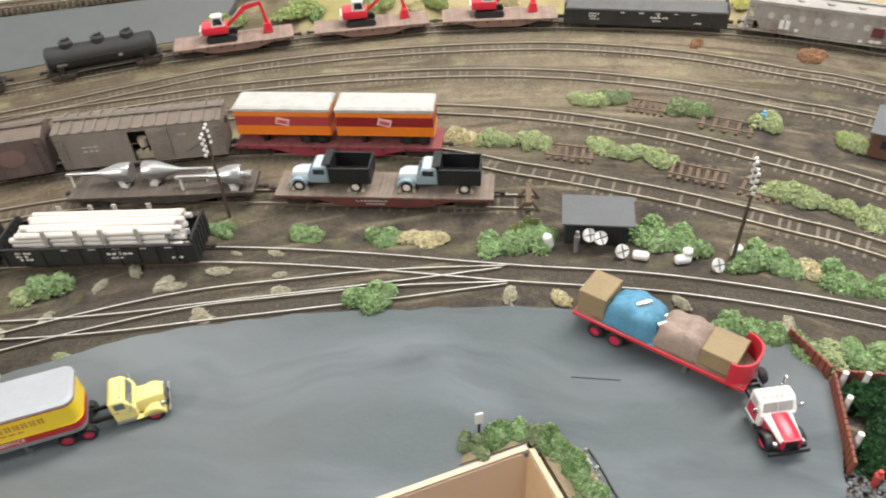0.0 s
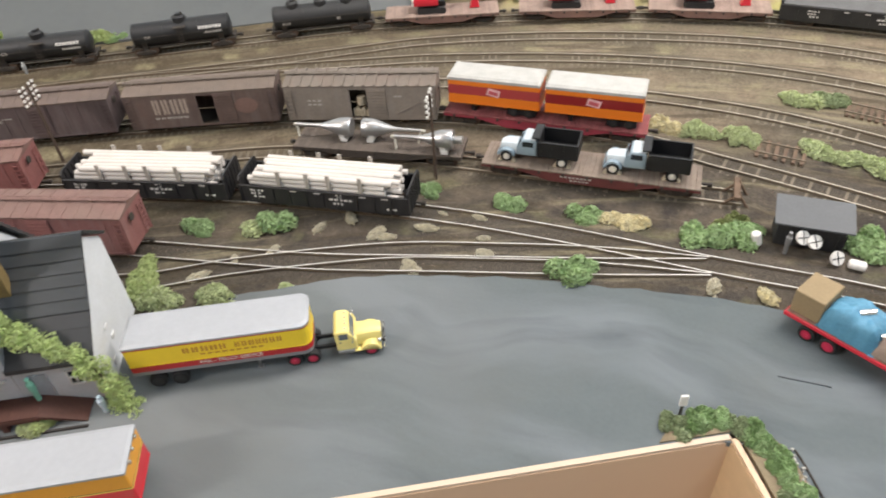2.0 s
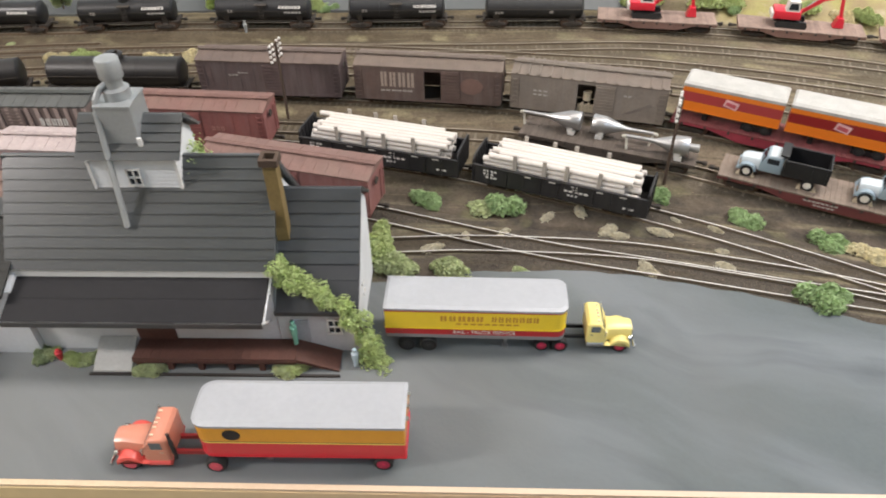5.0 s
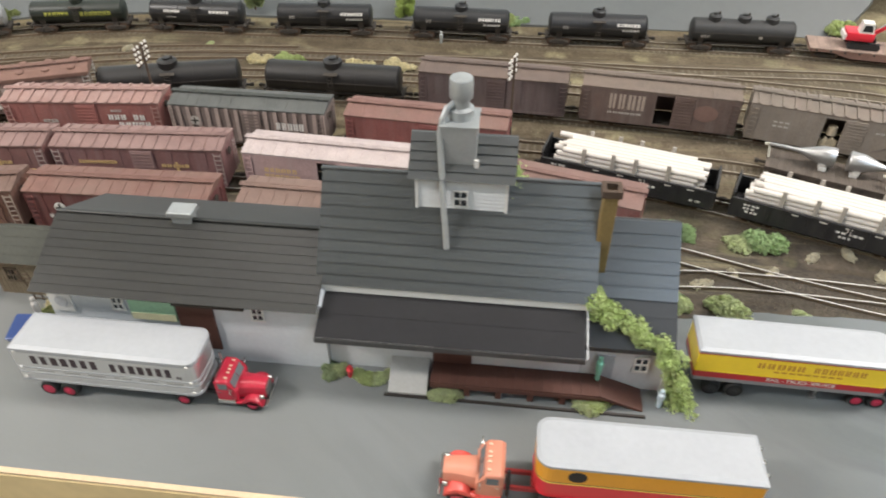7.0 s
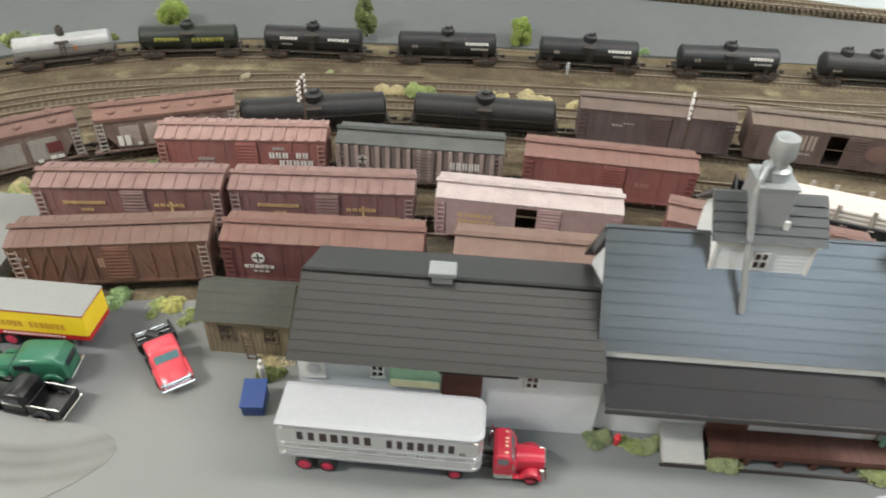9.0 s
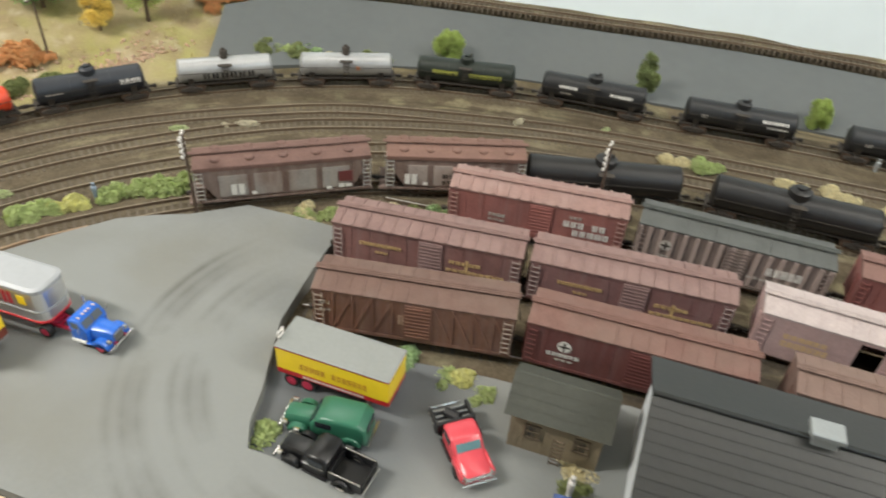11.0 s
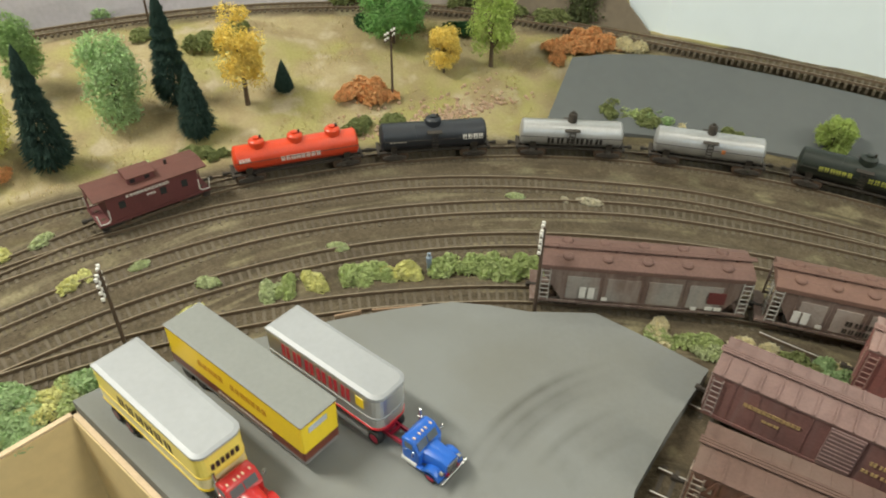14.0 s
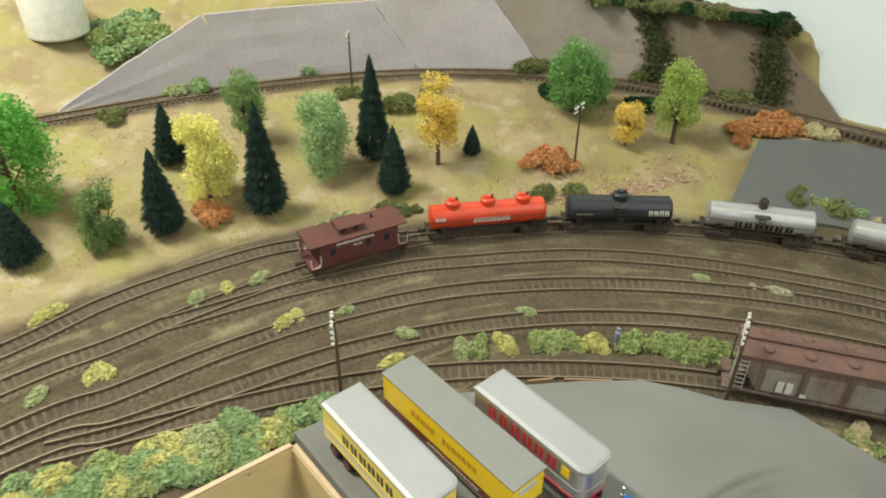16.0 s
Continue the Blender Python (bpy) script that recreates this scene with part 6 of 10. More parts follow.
side_bars(t, 59, 98, 28.0, 34.8, 7, 14.5, DARKLET, 2, gap=0.4, solid=True)
side_bars(t, 99.5, 103, 27.0, 29.4, 2, 14.5, DARKLET, 2)
for x in range(12, 104, 16):
    side_bars(t, x, x + 11, 22.2, 23.2, 5, 14.5, STEEL, 2)
for x in (3, 108):
    for z in (16, 24.5, 38):
        bm = NB()
        box(bm, x - 0.8, x + 0.8, -15.4, -14.6, z, z + 1.2)
        part("marker_light", bm, WHITE, t)
tt = thing("tractor", "glossy red conventional tractor with chrome stack and tank", "truck", t.matrix_basis @ mm(140, -0.5, 0) @ Matrix.Scale(0.88, 4))
tractor(tt, gloss("fire_red", (0.43, 0.022, 0.045)), gloss("fire_red", (0.43, 0.022, 0.045)), RIM_RED, axles=1)

FLATRED = gloss("crimson_flatbed", (0.56, 0.022, 0.04))
# red flatbed with tarpaulined loads and a red and white tractor
t = rig("flatbed_truck", "red flatbed semi-trailer with curved headboard, loaded with crates and tarpaulins", (0.0570, 0.3820), (0.1500, 0.3230))
bm = NB()
box(bm, 0, 112, -15, 15, 12, 15, 0.4)
part("bed", bm, FLATRED, t)
bm = NB()
box(bm, -2, 2, -13.8, 13.8, 14.95, 15.5)
plank_me = mesh_of("deck_plank", bm, mat("brown_flatbed_deck", (0.22, 0.14, 0.10), 0.8, rand=0.2))
for i in range(26):
    hang("deck_plank", plank_me, t, mm(3 + i * 4.2, 0, 0))
bm = NB()
pl = [p for p in round_plan(90, 113, 15.4, 12, 0.5) if p[0] > 96]
outer = sorted(pl, key=lambda p: math.atan2(p[1], p[0] - 96))
inn = [(96 + (x - 96) * 0.93, y * 0.93) for x, y in outer]
k = len(outer)
for z0, z1 in ((15, 31),):
    a = [bm.verts.new((x, y, z0)) for x, y in outer]
    b = [bm.verts.new((x, y, z1)) for x, y in outer]
    c = [bm.verts.new((x, y, z1)) for x, y in inn]
    d = [bm.verts.new((x, y, z0)) for x, y in inn]
    for u, v in ((a, b), (b, c), (c, d)):
        for i in range(k - 1):
            bm.faces.new((u[i], u[i + 1], v[i + 1], v[i]))
part("headboard", bm, FLATRED, t, "curved red headboard", True)
trailer_gear(t, (31, 17), 15, RIM_RED, 76)
KRAFT = mat("kraft_crate", (0.27, 0.20, 0.11), 0.8, 0, 0.12, 60, 0.15, 0.2, (0.18, 0.13, 0.07))


def crate(m, sx, sy, sz, label="plain brown cardboard crate"):
    bm = NB()
    box(bm, -sx, sx, -sy, sy, 0, sz, 0.5)
    ob = part("crate", bm, KRAFT, None)
    ob.matrix_basis = m
    return tagged(ob, label, "crate", "truck load")


def tarp(m, sx, sy, sz, material, label, seed):
    """A draped sheet over a load: a sagging box with folds."""
    bm = NB()
    n, k = 26, 22
    grid = [[None] * (k + 1) for _ in range(n + 1)]
    for i in range(n + 1):
        for j in range(k + 1):
            u, v = i / n * 2 - 1, j / k * 2 - 1
            e = min(1.0, (abs(u) ** 5 + abs(v) ** 5) ** 0.2)
            h = sz * (1 - e ** 4.5) ** 0.55 + 0.4
            h *= 1 + 0.22 * noise.noise((u * 1.8 + seed, v * 1.8, seed)) + 0.07 * noise.noise((u * 6 + seed, v * 6, seed))
            f = 1 + 0.07 * noise.noise((u * 5, v * 5, seed + 3))
            grid[i][j] = bm.verts.new((u * sx * f, v * sy * f, max(0.2, h)))
    for i in range(n):
        for j in range(k):
            bm.faces.new((grid[i][j], grid[i + 1][j], grid[i + 1][j + 1], grid[i][j + 1]))
    ob = part("tarpaulin_load", bm, material, None, "", True)
    ob.matrix_basis = m
    return tagged(ob, label, "tarpaulin", "truck load")


BT = t.matrix_basis
crate(BT @ mm(11, 0, 15.6), 9.5, 12, 17)
tarp(BT @ mm(37, 0, 15.5), 18, 14.5, 17, mat("blue_tarpaulin", (0.07, 0.22, 0.33), 0.6, 0, 0.2, 60, 0.3), "bulging blue tarpaulin over a load", 1.3)
tarp(BT @ mm(69, 1, 15.5), 17, 14, 15, mat("taupe_tarpaulin", (0.27, 0.20, 0.16), 0.7, 0, 0.2, 60, 0.3), "brown-grey tarpaulin over a lumpy load", 4.1)
crate(BT @ mm(93, 0, 15.6), 10.5, 11.5, 13)
bm = NB()
for a, b in (((50, -7, 24), (50, 7, 24)), ((50, -7, 27), (54, -2, 27)), ((34, -4, 33), (40, 4, 33))):
    cyl(bm, a, b, 2.2, seg=10)
ob = part("machine_part", bm, CHROME, None)
ob.matrix_basis = BT @ mm(3, 0, -1)
tagged(ob, "bright metal machine parts between the tarpaulins", "machinery")
tt = thing("tractor", "red and white conventional tractor with black fenders", "truck", along(0.1597, 0.2840, 0.1807, 0.1860) @ Matrix.Scale(0.92, 4))
tractor(tt, gloss("ivory_cab", (0.78, 0.74, 0.70)), BLACK, RIM_RED, hood_m=gloss("cherry_hood", (0.48, 0.02, 0.05)), axles=1, grille_m=BLACK, bumper_m=BLACK, glass_m=mat("pale_clear_glazing", (0.42, 0.43, 0.41), 0.12), stripe_m=gloss("ivory_cab", (0.78, 0.74, 0.70)))

# on the upper lot
t = rig("trailer_truck", "yellow and white semi-trailer with silver roof and a red tractor", (-1.124, -0.2345), (-1.028, -0.1895), 0.0125)
trailer_body(t, 100, 14.5, 13, [(1.6, YEL, "rail"), (8, gloss("cream_band", (0.82, 0.72, 0.40)), "lower_band"), (1.4, YEL2, "rail"), (14, gloss("warm_yellow", (0.93, 0.76, 0.17)), "side"), (1.4, YEL2, "rail")], SILVER_R, 6.5)
trailer_gear(t, (24, 10), 14.5, gloss("brown_rim", (0.2, 0.05, 0.04)), None)
side_bars(t, 22, 76, 25.5, 33, 6, 14.5, DARKLET, 2)
bm = NB()
for i in range(6):
    a = i * 3 - 8
    box(bm, 99.8, 100.6, a, a + 2, 28, 32)
part("lettering", bm, DARKLET, t, "plain lettering bars")
tt = thing("tractor", "dark red conventional tractor with chrome bumper", "truck", t.matrix_basis @ mm(124.5, 0, 0) @ Matrix.Scale(0.87, 4))
tractor(tt, gloss("ruby_red", (0.52, 0.026, 0.03)), gloss("ruby_red", (0.52, 0.026, 0.03)), RIM_RED, axles=1, stack_y=-10)

t = thing("trailer", "long yellow trailer with grey roof and brown skirt, parked without tractor", "trailer", along(-1.1416, -0.1944, -1.0321, -0.1404, 0.0125), "semi-trailer trucks")
trailer_body(t, 121, 12.9, 9, [(2.5, GREYP, "skirt"), (6.5, gloss("brown_skirt", (0.17, 0.045, 0.03)), "lower_band"), (21, gloss("lemon_trailer_side", (0.92, 0.68, 0.04)), "side"), (0.8, gloss("brown_edge", (0.25, 0.06, 0.03)), "rail")], GREY_R, 1.2, 0.5, crown=0.4)
trailer_gear(t, (24, 11), 12, RIM_BLK, 92, 10)
side_bars(t, 30, 54, 26, 31, 5, 12.9, BURNT, 2)
side_bars(t, 60, 92, 26, 31, 7, 12.9, BURNT, 2)
side_bars(t, 46, 94, 13, 15, 14, 12.9, WHITE, 2)
bm = NB()
box(bm, 120.8, 121.4, -8, 5, 32, 36)
part("nose_panel", bm, mat("pale_blue_panel", (0.5, 0.55, 0.65), 0.5), t, "pale panel with two dark blue blocks")

t = rig("trailer_truck", "polished aluminium semi-trailer with red lettering bars and a blue tractor", (-1.1152, -0.1391), (-1.0342, -0.0991), 0.0125)
trailer_body(t, 92, 12.9, 13, [(1.6, REDB, "rail"), (7, ALU, "skirt"), (1.2, SILVER_R, "rail"), (14, ALU, "side"), (1.2, SILVER_R, "rail")], SILVER_R, 7.5)
trailer_gear(t, (24, 10), 12.9, RIM_BLK, None)
side_bars(t, 12, 72, 25, 35, 6, 12.9, gloss("crimson_letter", (0.45, 0.03, 0.06)), 2)
bm = NB()
box(bm, 75, 81, -13.2, -12.85, 27, 34)
part("emblem", bm, YEL, t, "small yellow and black emblem")
tt = thing("tractor", "bright blue conventional tractor with chrome bumper and stack", "truck", t.matrix_basis @ mm(128, -1.2, 0) @ Matrix.Scale(0.86, 4))
tractor(tt, BLUE, BLUE, RIM_RED, axles=1, chassis_m=gloss("crimson_chassis", (0.36, 0.02, 0.05)), tank=mat("white_tank", (0.68, 0.68, 0.66), 0.4))

# on the lower lot beside the retaining edge
t = thing("trailer", "short yellow trailer with red skirt and grey roof, parked alone", "trailer", along(-0.9130, -0.0085, -0.8455, 0.0220), "semi-trailer trucks")
trailer_body(t, 76, 14, 12, [(4, REDP, "lower_band"), (17, YEL, "side"), (1, REDP, "rail")], GREY_R, 1.2, 0.5, crown=0.4)
trailer_gear(t, (20, 9), 13, RIM_RED, 60)
side_bars(t, 16, 34, 20, 25, 5, 14, BURNT, 2)
side_bars(t, 38, 62, 20, 25, 7, 14, BURNT, 2)
side_bars(t, 18, 60, 13, 14.6, 16, 14, WHITE, 2)
bm = NB()
for y in (-9, -3):
    box(bm, -0.8, 0, y, y + 0.8, 24, 40)
for z in (30, 35, 39):
    box(bm, -0.8, 0, -9, -2.4, z, z + 0.8)
part("ladder", bm, WHITE, t, "white rear ladder")

# trailers on the crimson flatcar
for x0 in (-87, 2):
    m = piggy.matrix_basis @ mm(x0, 0, 14.5)
    t = thing("trailer", "orange trailer with maroon stripe and white roof, on the flatcar", "trailer", m, "piggyback trailers")
    trailer_body(t, 84, 14.5, 10, [(1, MILWO, "rail"), (8, MILWO, "lower_band"), (9, gloss("milw_maroon" if x0 > 0 else "milw_rose", (0.26, 0.02, 0.02) if x0 > 0 else (0.38, 0.05, 0.05)), "stripe"), (4.5, MILWO, "side")], mat("cream_roof", (0.42, 0.415, 0.39), 0.6), 1.2, 2.6, crown=1.8)
    bm = NB()
    prism(bm, [(35.5, 21.2), (47.0, 18.6), (49.0, 25.2), (37.5, 27.6)], -14.9, -14.5)
    part("emblem", bm, mat("pink_white_emblem", (0.75, 0.45, 0.45), 0.6), t, "tilted pinkish white emblem")
    bm = NB()
    prism(bm, [(37.6, 22.2), (46.0, 20.4), (46.8, 23.6), (38.4, 25.4)], -15.1, -14.8)
    part("emblem_bar", bm, mat("rose_red_emblem", (0.55, 0.10, 0.12), 0.6), t)
    bm = NB()
    for x in (22, 62):
        box(bm, x - 2, x + 2, -9, 9, 0, 10)
    box(bm, 20, 80, -3, 3, 5, 8)
    box(bm, 54, 80, -11, 11, 1, 6)
    part("undercarriage", bm, BLACK, t)
    for x in (60, 74):
        for s in (-1, 1):
            wheel(t, x, s * 10, 4.4, 5, RIM_BLK)

# ---------------- the depot ----------------
DEPOT_M = pose(-0.540, 0.128, 0, 0, 0, 25.45)
SIDING = mat("pale_grey_clapboard", (0.54, 0.56, 0.575), 0.7, 0, 0.08, 60, 0.15, 0.15, (0.40, 0.41, 0.40))
TRIM = mat("off_white_trim", (0.66, 0.66, 0.64), 0.6, 0, 0.06, 80, 0.1)
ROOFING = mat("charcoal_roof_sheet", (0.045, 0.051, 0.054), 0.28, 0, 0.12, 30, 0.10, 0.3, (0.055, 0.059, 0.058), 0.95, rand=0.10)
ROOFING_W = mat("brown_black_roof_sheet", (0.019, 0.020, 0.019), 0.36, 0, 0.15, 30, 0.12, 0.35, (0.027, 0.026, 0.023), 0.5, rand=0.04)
DOCKW = mat("dark_brown_dock_wood", (0.085, 0.035, 0.025), 0.65, 0, 0.2, 60, 0.2)
GALV = mat("galvanised_sheet", (0.36, 0.38, 0.385), 0.42, 0.5, 0.08, 50, 0.06)
CONCRETE = mat("pale_concrete_pad", (0.42, 0.42, 0.40), 0.8, 0, 0.1, 50, 0.2)

depot = thing("depot", "pale grey clapboard trackside depot with charcoal roofs and a headhouse", "building", DEPOT_M)


def courses(parent, x0, x1, lo, hi, n, material, thick=1.4, over=0.9):
    """Roof courses, each lapped over the one below; lo and hi are (y, z) at eave and ridge."""
    for i in range(n):
        ya, za = lo[0] + (hi[0] - lo[0]) * i / n, lo[1] + (hi[1] - lo[1]) * i / n
        yb, zb = lo[0] + (hi[0] - lo[0]) * (i + 1) / n, lo[1] + (hi[1] - lo[1]) * (i + 1) / n
        d = Vector((0, yb - ya, zb - za)).normalized()
        up = Vector((0, -d.z, d.y)) * (1 if d.y > 0 else -1)
        bm = NB()
        v = []
        for x in (x0, x1):
            for y, z, k in ((ya + d.y * 1.2, za + d.z * 1.2, 0), (yb + d.y * 1.2, zb + d.z * 1.2, 0), (yb, zb, thick), (ya, za, thick + over)):
                v.append(bm.verts.new((x, y + up.y * k, z + up.z * k)))
        a, b = v[:4], v[4:]
        bm.faces.new(a)
        bm.faces.new(b[::-1])
        for q in range(4):
            bm.faces.new((a[q], a[(q + 1) % 4], b[(q + 1) % 4], b[q]))
        part("roof_course", bm, material, parent)


def clad_x(wall, material, x0, x1, y, z0, z1, side, pitch=2.6):
    """Clapboards on a wall facing -y or +y, each a board of its own."""
    bm = NB()
    prism_x(bm, [(y, 0), (y + side * 0.75, 0), (y + side * 0.15, pitch), (y, pitch)], x0, x1)
    me_ = mesh_of("clapboard", bm, material)
    z = z0
    while z + pitch <= z1 + 0.1:
        hang("clapboard", me_, wall, mm(0, 0, z))
        z += pitch


def clad_y(wall, material, y0, y1, x, z0, top, side, pitch=2.6):
    """Clapboards on a gable wall facing along x; top(y) gives its height."""
    z = z0
    zmax = max(top(y0 + (y1 - y0) * i / 40) for i in range(41))
    while z < zmax:
        t = min(z + pitch, zmax)
        ys = [y0 + (y1 - y0) * i / 80 for i in range(81)]
        inside = [y for y in ys if top(y) >= t - 0.2]
        if inside:
            bm = NB()
            prism(bm, [(x, z), (x + side * 0.75, z), (x + side * 0.15, t), (x, t)], min(inside), max(inside))
            part("clapboard", bm, material, wall)
        z = t


def sash(parent, x, z, w, h, y, side=-1, name="window", trim=None):
    """A small four-pane window in a wall facing -y."""
    bm = NB()
    box(bm, x - w / 2, x + w / 2, y + side * 0.3 - 0.3, y + side * 0.3 + 0.3, z - h / 2, z + h / 2)
    wn = part(name, bm, GLASS, parent, "white four-pane window")
    y0, y1 = sorted((y + side * 0.5, y + side * 1.6))
    for nm, a, b, c, d in (("head_trim", -w / 2 - 0.9, w / 2 + 0.9, h / 2, h / 2 + 1.0), ("sill", -w / 2 - 1.4, w / 2 + 1.4, -h / 2 - 1.2, -h / 2), ("side_trim", -w / 2 - 0.9, -w / 2, -h / 2, h / 2), ("side_trim", w / 2, w / 2 + 0.9, -h / 2, h / 2), ("muntin", -0.35, 0.35, -h / 2, h / 2), ("muntin", -w / 2, w / 2, -0.45, 0.45)):
        bm = NB()
        box(bm, x + a, x + b, y0, y1, z + c, z + d)
        part(nm, bm, trim or TRIM, wn)
    return wn


# main hall: x 0..157, y 0..84, ridge at y 42
bm = NB()
prism_x(bm, [(1, 2), (83, 2), (83, 64), (42, 114), (1, 64)], 1, 156)
hall = part("wall", bm, SIDING, depot)
clad_y(hall, SIDING, 1, 83, 156, 40, lambda y: 64 + 50 * (1 - abs(y - 42) / 41), 1)
clad_y(hall, SIDING, 1, 83, 1, 40, lambda y: 64 + 50 * (1 - abs(y - 42) / 41), -1)
bm = NB()
box(bm, 1, 156, -7, 0.6, 2, 53)
bay = part("front_wall", bm, SIDING, depot)
clad_x(bay, SIDING, 0.5, 156.5, -7, 3, 53, -1)
courses(depot, -5, 160, (0, 65), (42, 119), 10, ROOFING, 1.4, 0.8)
courses(depot, -5, 160, (88, 61), (42, 119), 10, ROOFING, 1.4, 0.8)
bm = NB()
for x in (-5, 160):
    box(bm, x - 0.6, x + 0.6, 40, 44, 118, 121)
box(bm, -5, 160, 40.5, 43.5, 119.6, 121.4, 0.5)
part("ridge_cap", bm, ROOFING, depot)
bm = NB()
box(bm, -4, 159, -0.8, 0.6, 60.4, 65.6)
part("fascia_board", bm, TRIM, depot, "white board under the eave")
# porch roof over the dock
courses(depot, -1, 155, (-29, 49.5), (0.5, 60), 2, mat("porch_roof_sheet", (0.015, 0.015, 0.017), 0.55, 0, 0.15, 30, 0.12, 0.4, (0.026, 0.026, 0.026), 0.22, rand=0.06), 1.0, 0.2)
for x in (155.2,):
    bm = NB()
    prism_x(bm, [(-29.5, 49.2), (-29.5, 50.6), (0.5, 61.2), (0.5, 59.8)], x + 0.6, x + 1.3)
    part("verge_board", bm, SIDING, depot, "thin pale board along the porch roof's end")
bm = NB()
box(bm, -1, 155, -30.2, -29.2, 46.6, 50.2)
part("gutter_board", bm, mat("dark_gutter", (0.05, 0.05, 0.05), 0.5), depot)
for x in (4, 152):
    bm = NB()
    prism(bm, [(x - 1, 44), (x + 1, 44), (x + 1, 46), (x - 1, 46)], -27, -7)
    cyl(bm, (x, -7.4, 30), (x, -26, 46), 1.0, seg=6)
    part("bracket", bm, TRIM, depot)
bm = NB()
box(bm, 66, 90, -9.2, -7.6, 14, 46)
part("door", bm, DOCKW, depot, "dark brown freight door under the porch")
# loading dock with posts and a ramp
DOCKW_V = mat("dock_plank_wood", (0.085, 0.035, 0.025), 0.65, 0, 0.2, 60, 0.2, rand=0.07)
bm = NB()
box(bm, 0, 5.64, -25.5, -8.2, 13.0, 14.6, 0.08)
plank_me = mesh_of("dock_plank", bm, DOCKW_V)
for i in range(18):
    hang("dock_plank", plank_me, depot, mm(66 + i * 5.7, 0, RNG.uniform(-0.04, 0.04)))
bm = NB()
box(bm, 66, 169, -25.9, -24.8, 10.4, 13.2)
part("dock_beam", bm, DOCKW, depot)
bm = NB()
box(bm, 66, 169, -10, -8, 3, 13)
part("dock_beam", bm, DOCKW, depot)
bm = NB()
box(bm, -1.8, 1.8, -25.2, -21.6, 3, 13, 0.2)
post_me = mesh_of("dock_post", bm, DOCKW)
for i in range(6):
    hang("dock_post", post_me, depot, mm(69 + i * 19.4, 0, 0))
bm = NB()
prism(bm, [(168.8, 14.4), (195, 4.4), (195, 3), (168.8, 11.6)], -25.5, -8.4)
part("dock_ramp", bm, DOCKW, depot)
bm = NB()
box(bm, 38, 196, -30.4, -28.8, 3.2, 4.9)
part("dock_kerb", bm, mat("black_kerb", (0.03, 0.025, 0.022), 0.7), depot)
bm = NB()
prism_x(bm, [(-28.4, 3.4), (-28.4, 5.6), (-8.2, 16), (-8.2, 3.4)], 40, 64)
part("concrete_ramp", bm, CONCRETE, depot, "pale concrete ramp beside the dock")
# headhouse on the ridge
bm = NB()
prism_x(bm, [(30, 96), (64, 96), (64, 128), (47, 142), (30, 128)], 53, 104)
head = part("headhouse_wall", bm, SIDING, depot)
WHITE_CLAP = mat("white_clapboard", (0.62, 0.64, 0.65), 0.65, 0, 0.06, 60, 0.1)
clad_x(head, WHITE_CLAP, 52.5, 104.5, 30, 98, 127, -1)
clad_y(head, WHITE_CLAP, 30, 64, 104, 98, lambda y: 124 + 18 * (1 - abs(y - 47) / 17), 1)
clad_y(head, WHITE_CLAP, 30, 64, 53, 98, lambda y: 124 + 18 * (1 - abs(y - 47) / 17), -1)
for x in (52.6, 104.4):
    bm = NB()
    box(bm, x - 0.9, x + 0.9, 28.6, 30.4, 98, 124)
    part("corner_board", bm, TRIM, head)
courses(head, 48, 109, (26.5, 126), (47, 145), 5, ROOFING, 1.4, 0.8)
courses(head, 48, 109, (67.5, 126), (47, 145), 5, ROOFING, 1.4, 0.8)
sash(depot, 78, 113.5, 7, 10, 29.6)
# dust collector of sheet metal with its pipe
bm = NB()
box(bm, 66, 86, 33, 55, 128, 157, 0.6)
box(bm, 65.4, 86.6, 32.4, 55.6, 156.6, 158)
dust = part("dust_box", bm, GALV, depot, "galvanised sheet-metal box on the headhouse roof")
bm = NB()
lathe(bm, [(157.8, 7.4), (163.4, 7.4), (164, 6.2), (164.6, 5.0), (169.4, 4.8), (170, 6.4), (171, 6.7), (180.6, 6.5), (181.4, 6.0), (182.4, 0.5)], 24, "Z", (76, 45, 0))
part("cyclone", bm, GALV, dust, "", True)
bm = NB()
box(bm, 85, 87.6, 31.5, 33.2, 131, 138)
part("inspection_hatch", bm, TRIM, dust)
bm = NB()
path = [(71.6, 13.5, 88), (69, 22, 112), (66.5, 31, 140), (65.5, 34.5, 152), (66.5, 37, 160), (69, 40, 165), (74, 44, 168)]
for a, b in zip(path, path[1:]):
    cyl(bm, a, b, 1.8, seg=12)
for p in path[2:6]:
    bmesh.ops.create_icosphere(bm, subdivisions=2, radius=1.8, matrix=Matrix.Translation(p))
part("downpipe", bm, GALV, dust, "bent grey sheet-metal pipe", True)
# square chimney on the gable
OCHRE = mat("ochre_plaster", (0.20, 0.14, 0.05), 0.85, 0, 0.2, 60, 0.3, 0.3, (0.12, 0.09, 0.04))
bm = NB()
box(bm, 157.5, 165.5, 21, 29, 58, 127, 0.4)
ch = part("chimney", bm, OCHRE, depot, "ochre square chimney with dark cap")
bm = NB()
for a, b, c, d in ((156, 167, 19.6, 22), (156, 167, 28, 30.4), (156, 158.4, 22, 28), (164.6, 167, 22, 28)):
    box(bm, a, b, c, d, 126.6, 131)
part("cap", bm, mat("dark_brown_cap", (0.07, 0.045, 0.03), 0.8), ch)
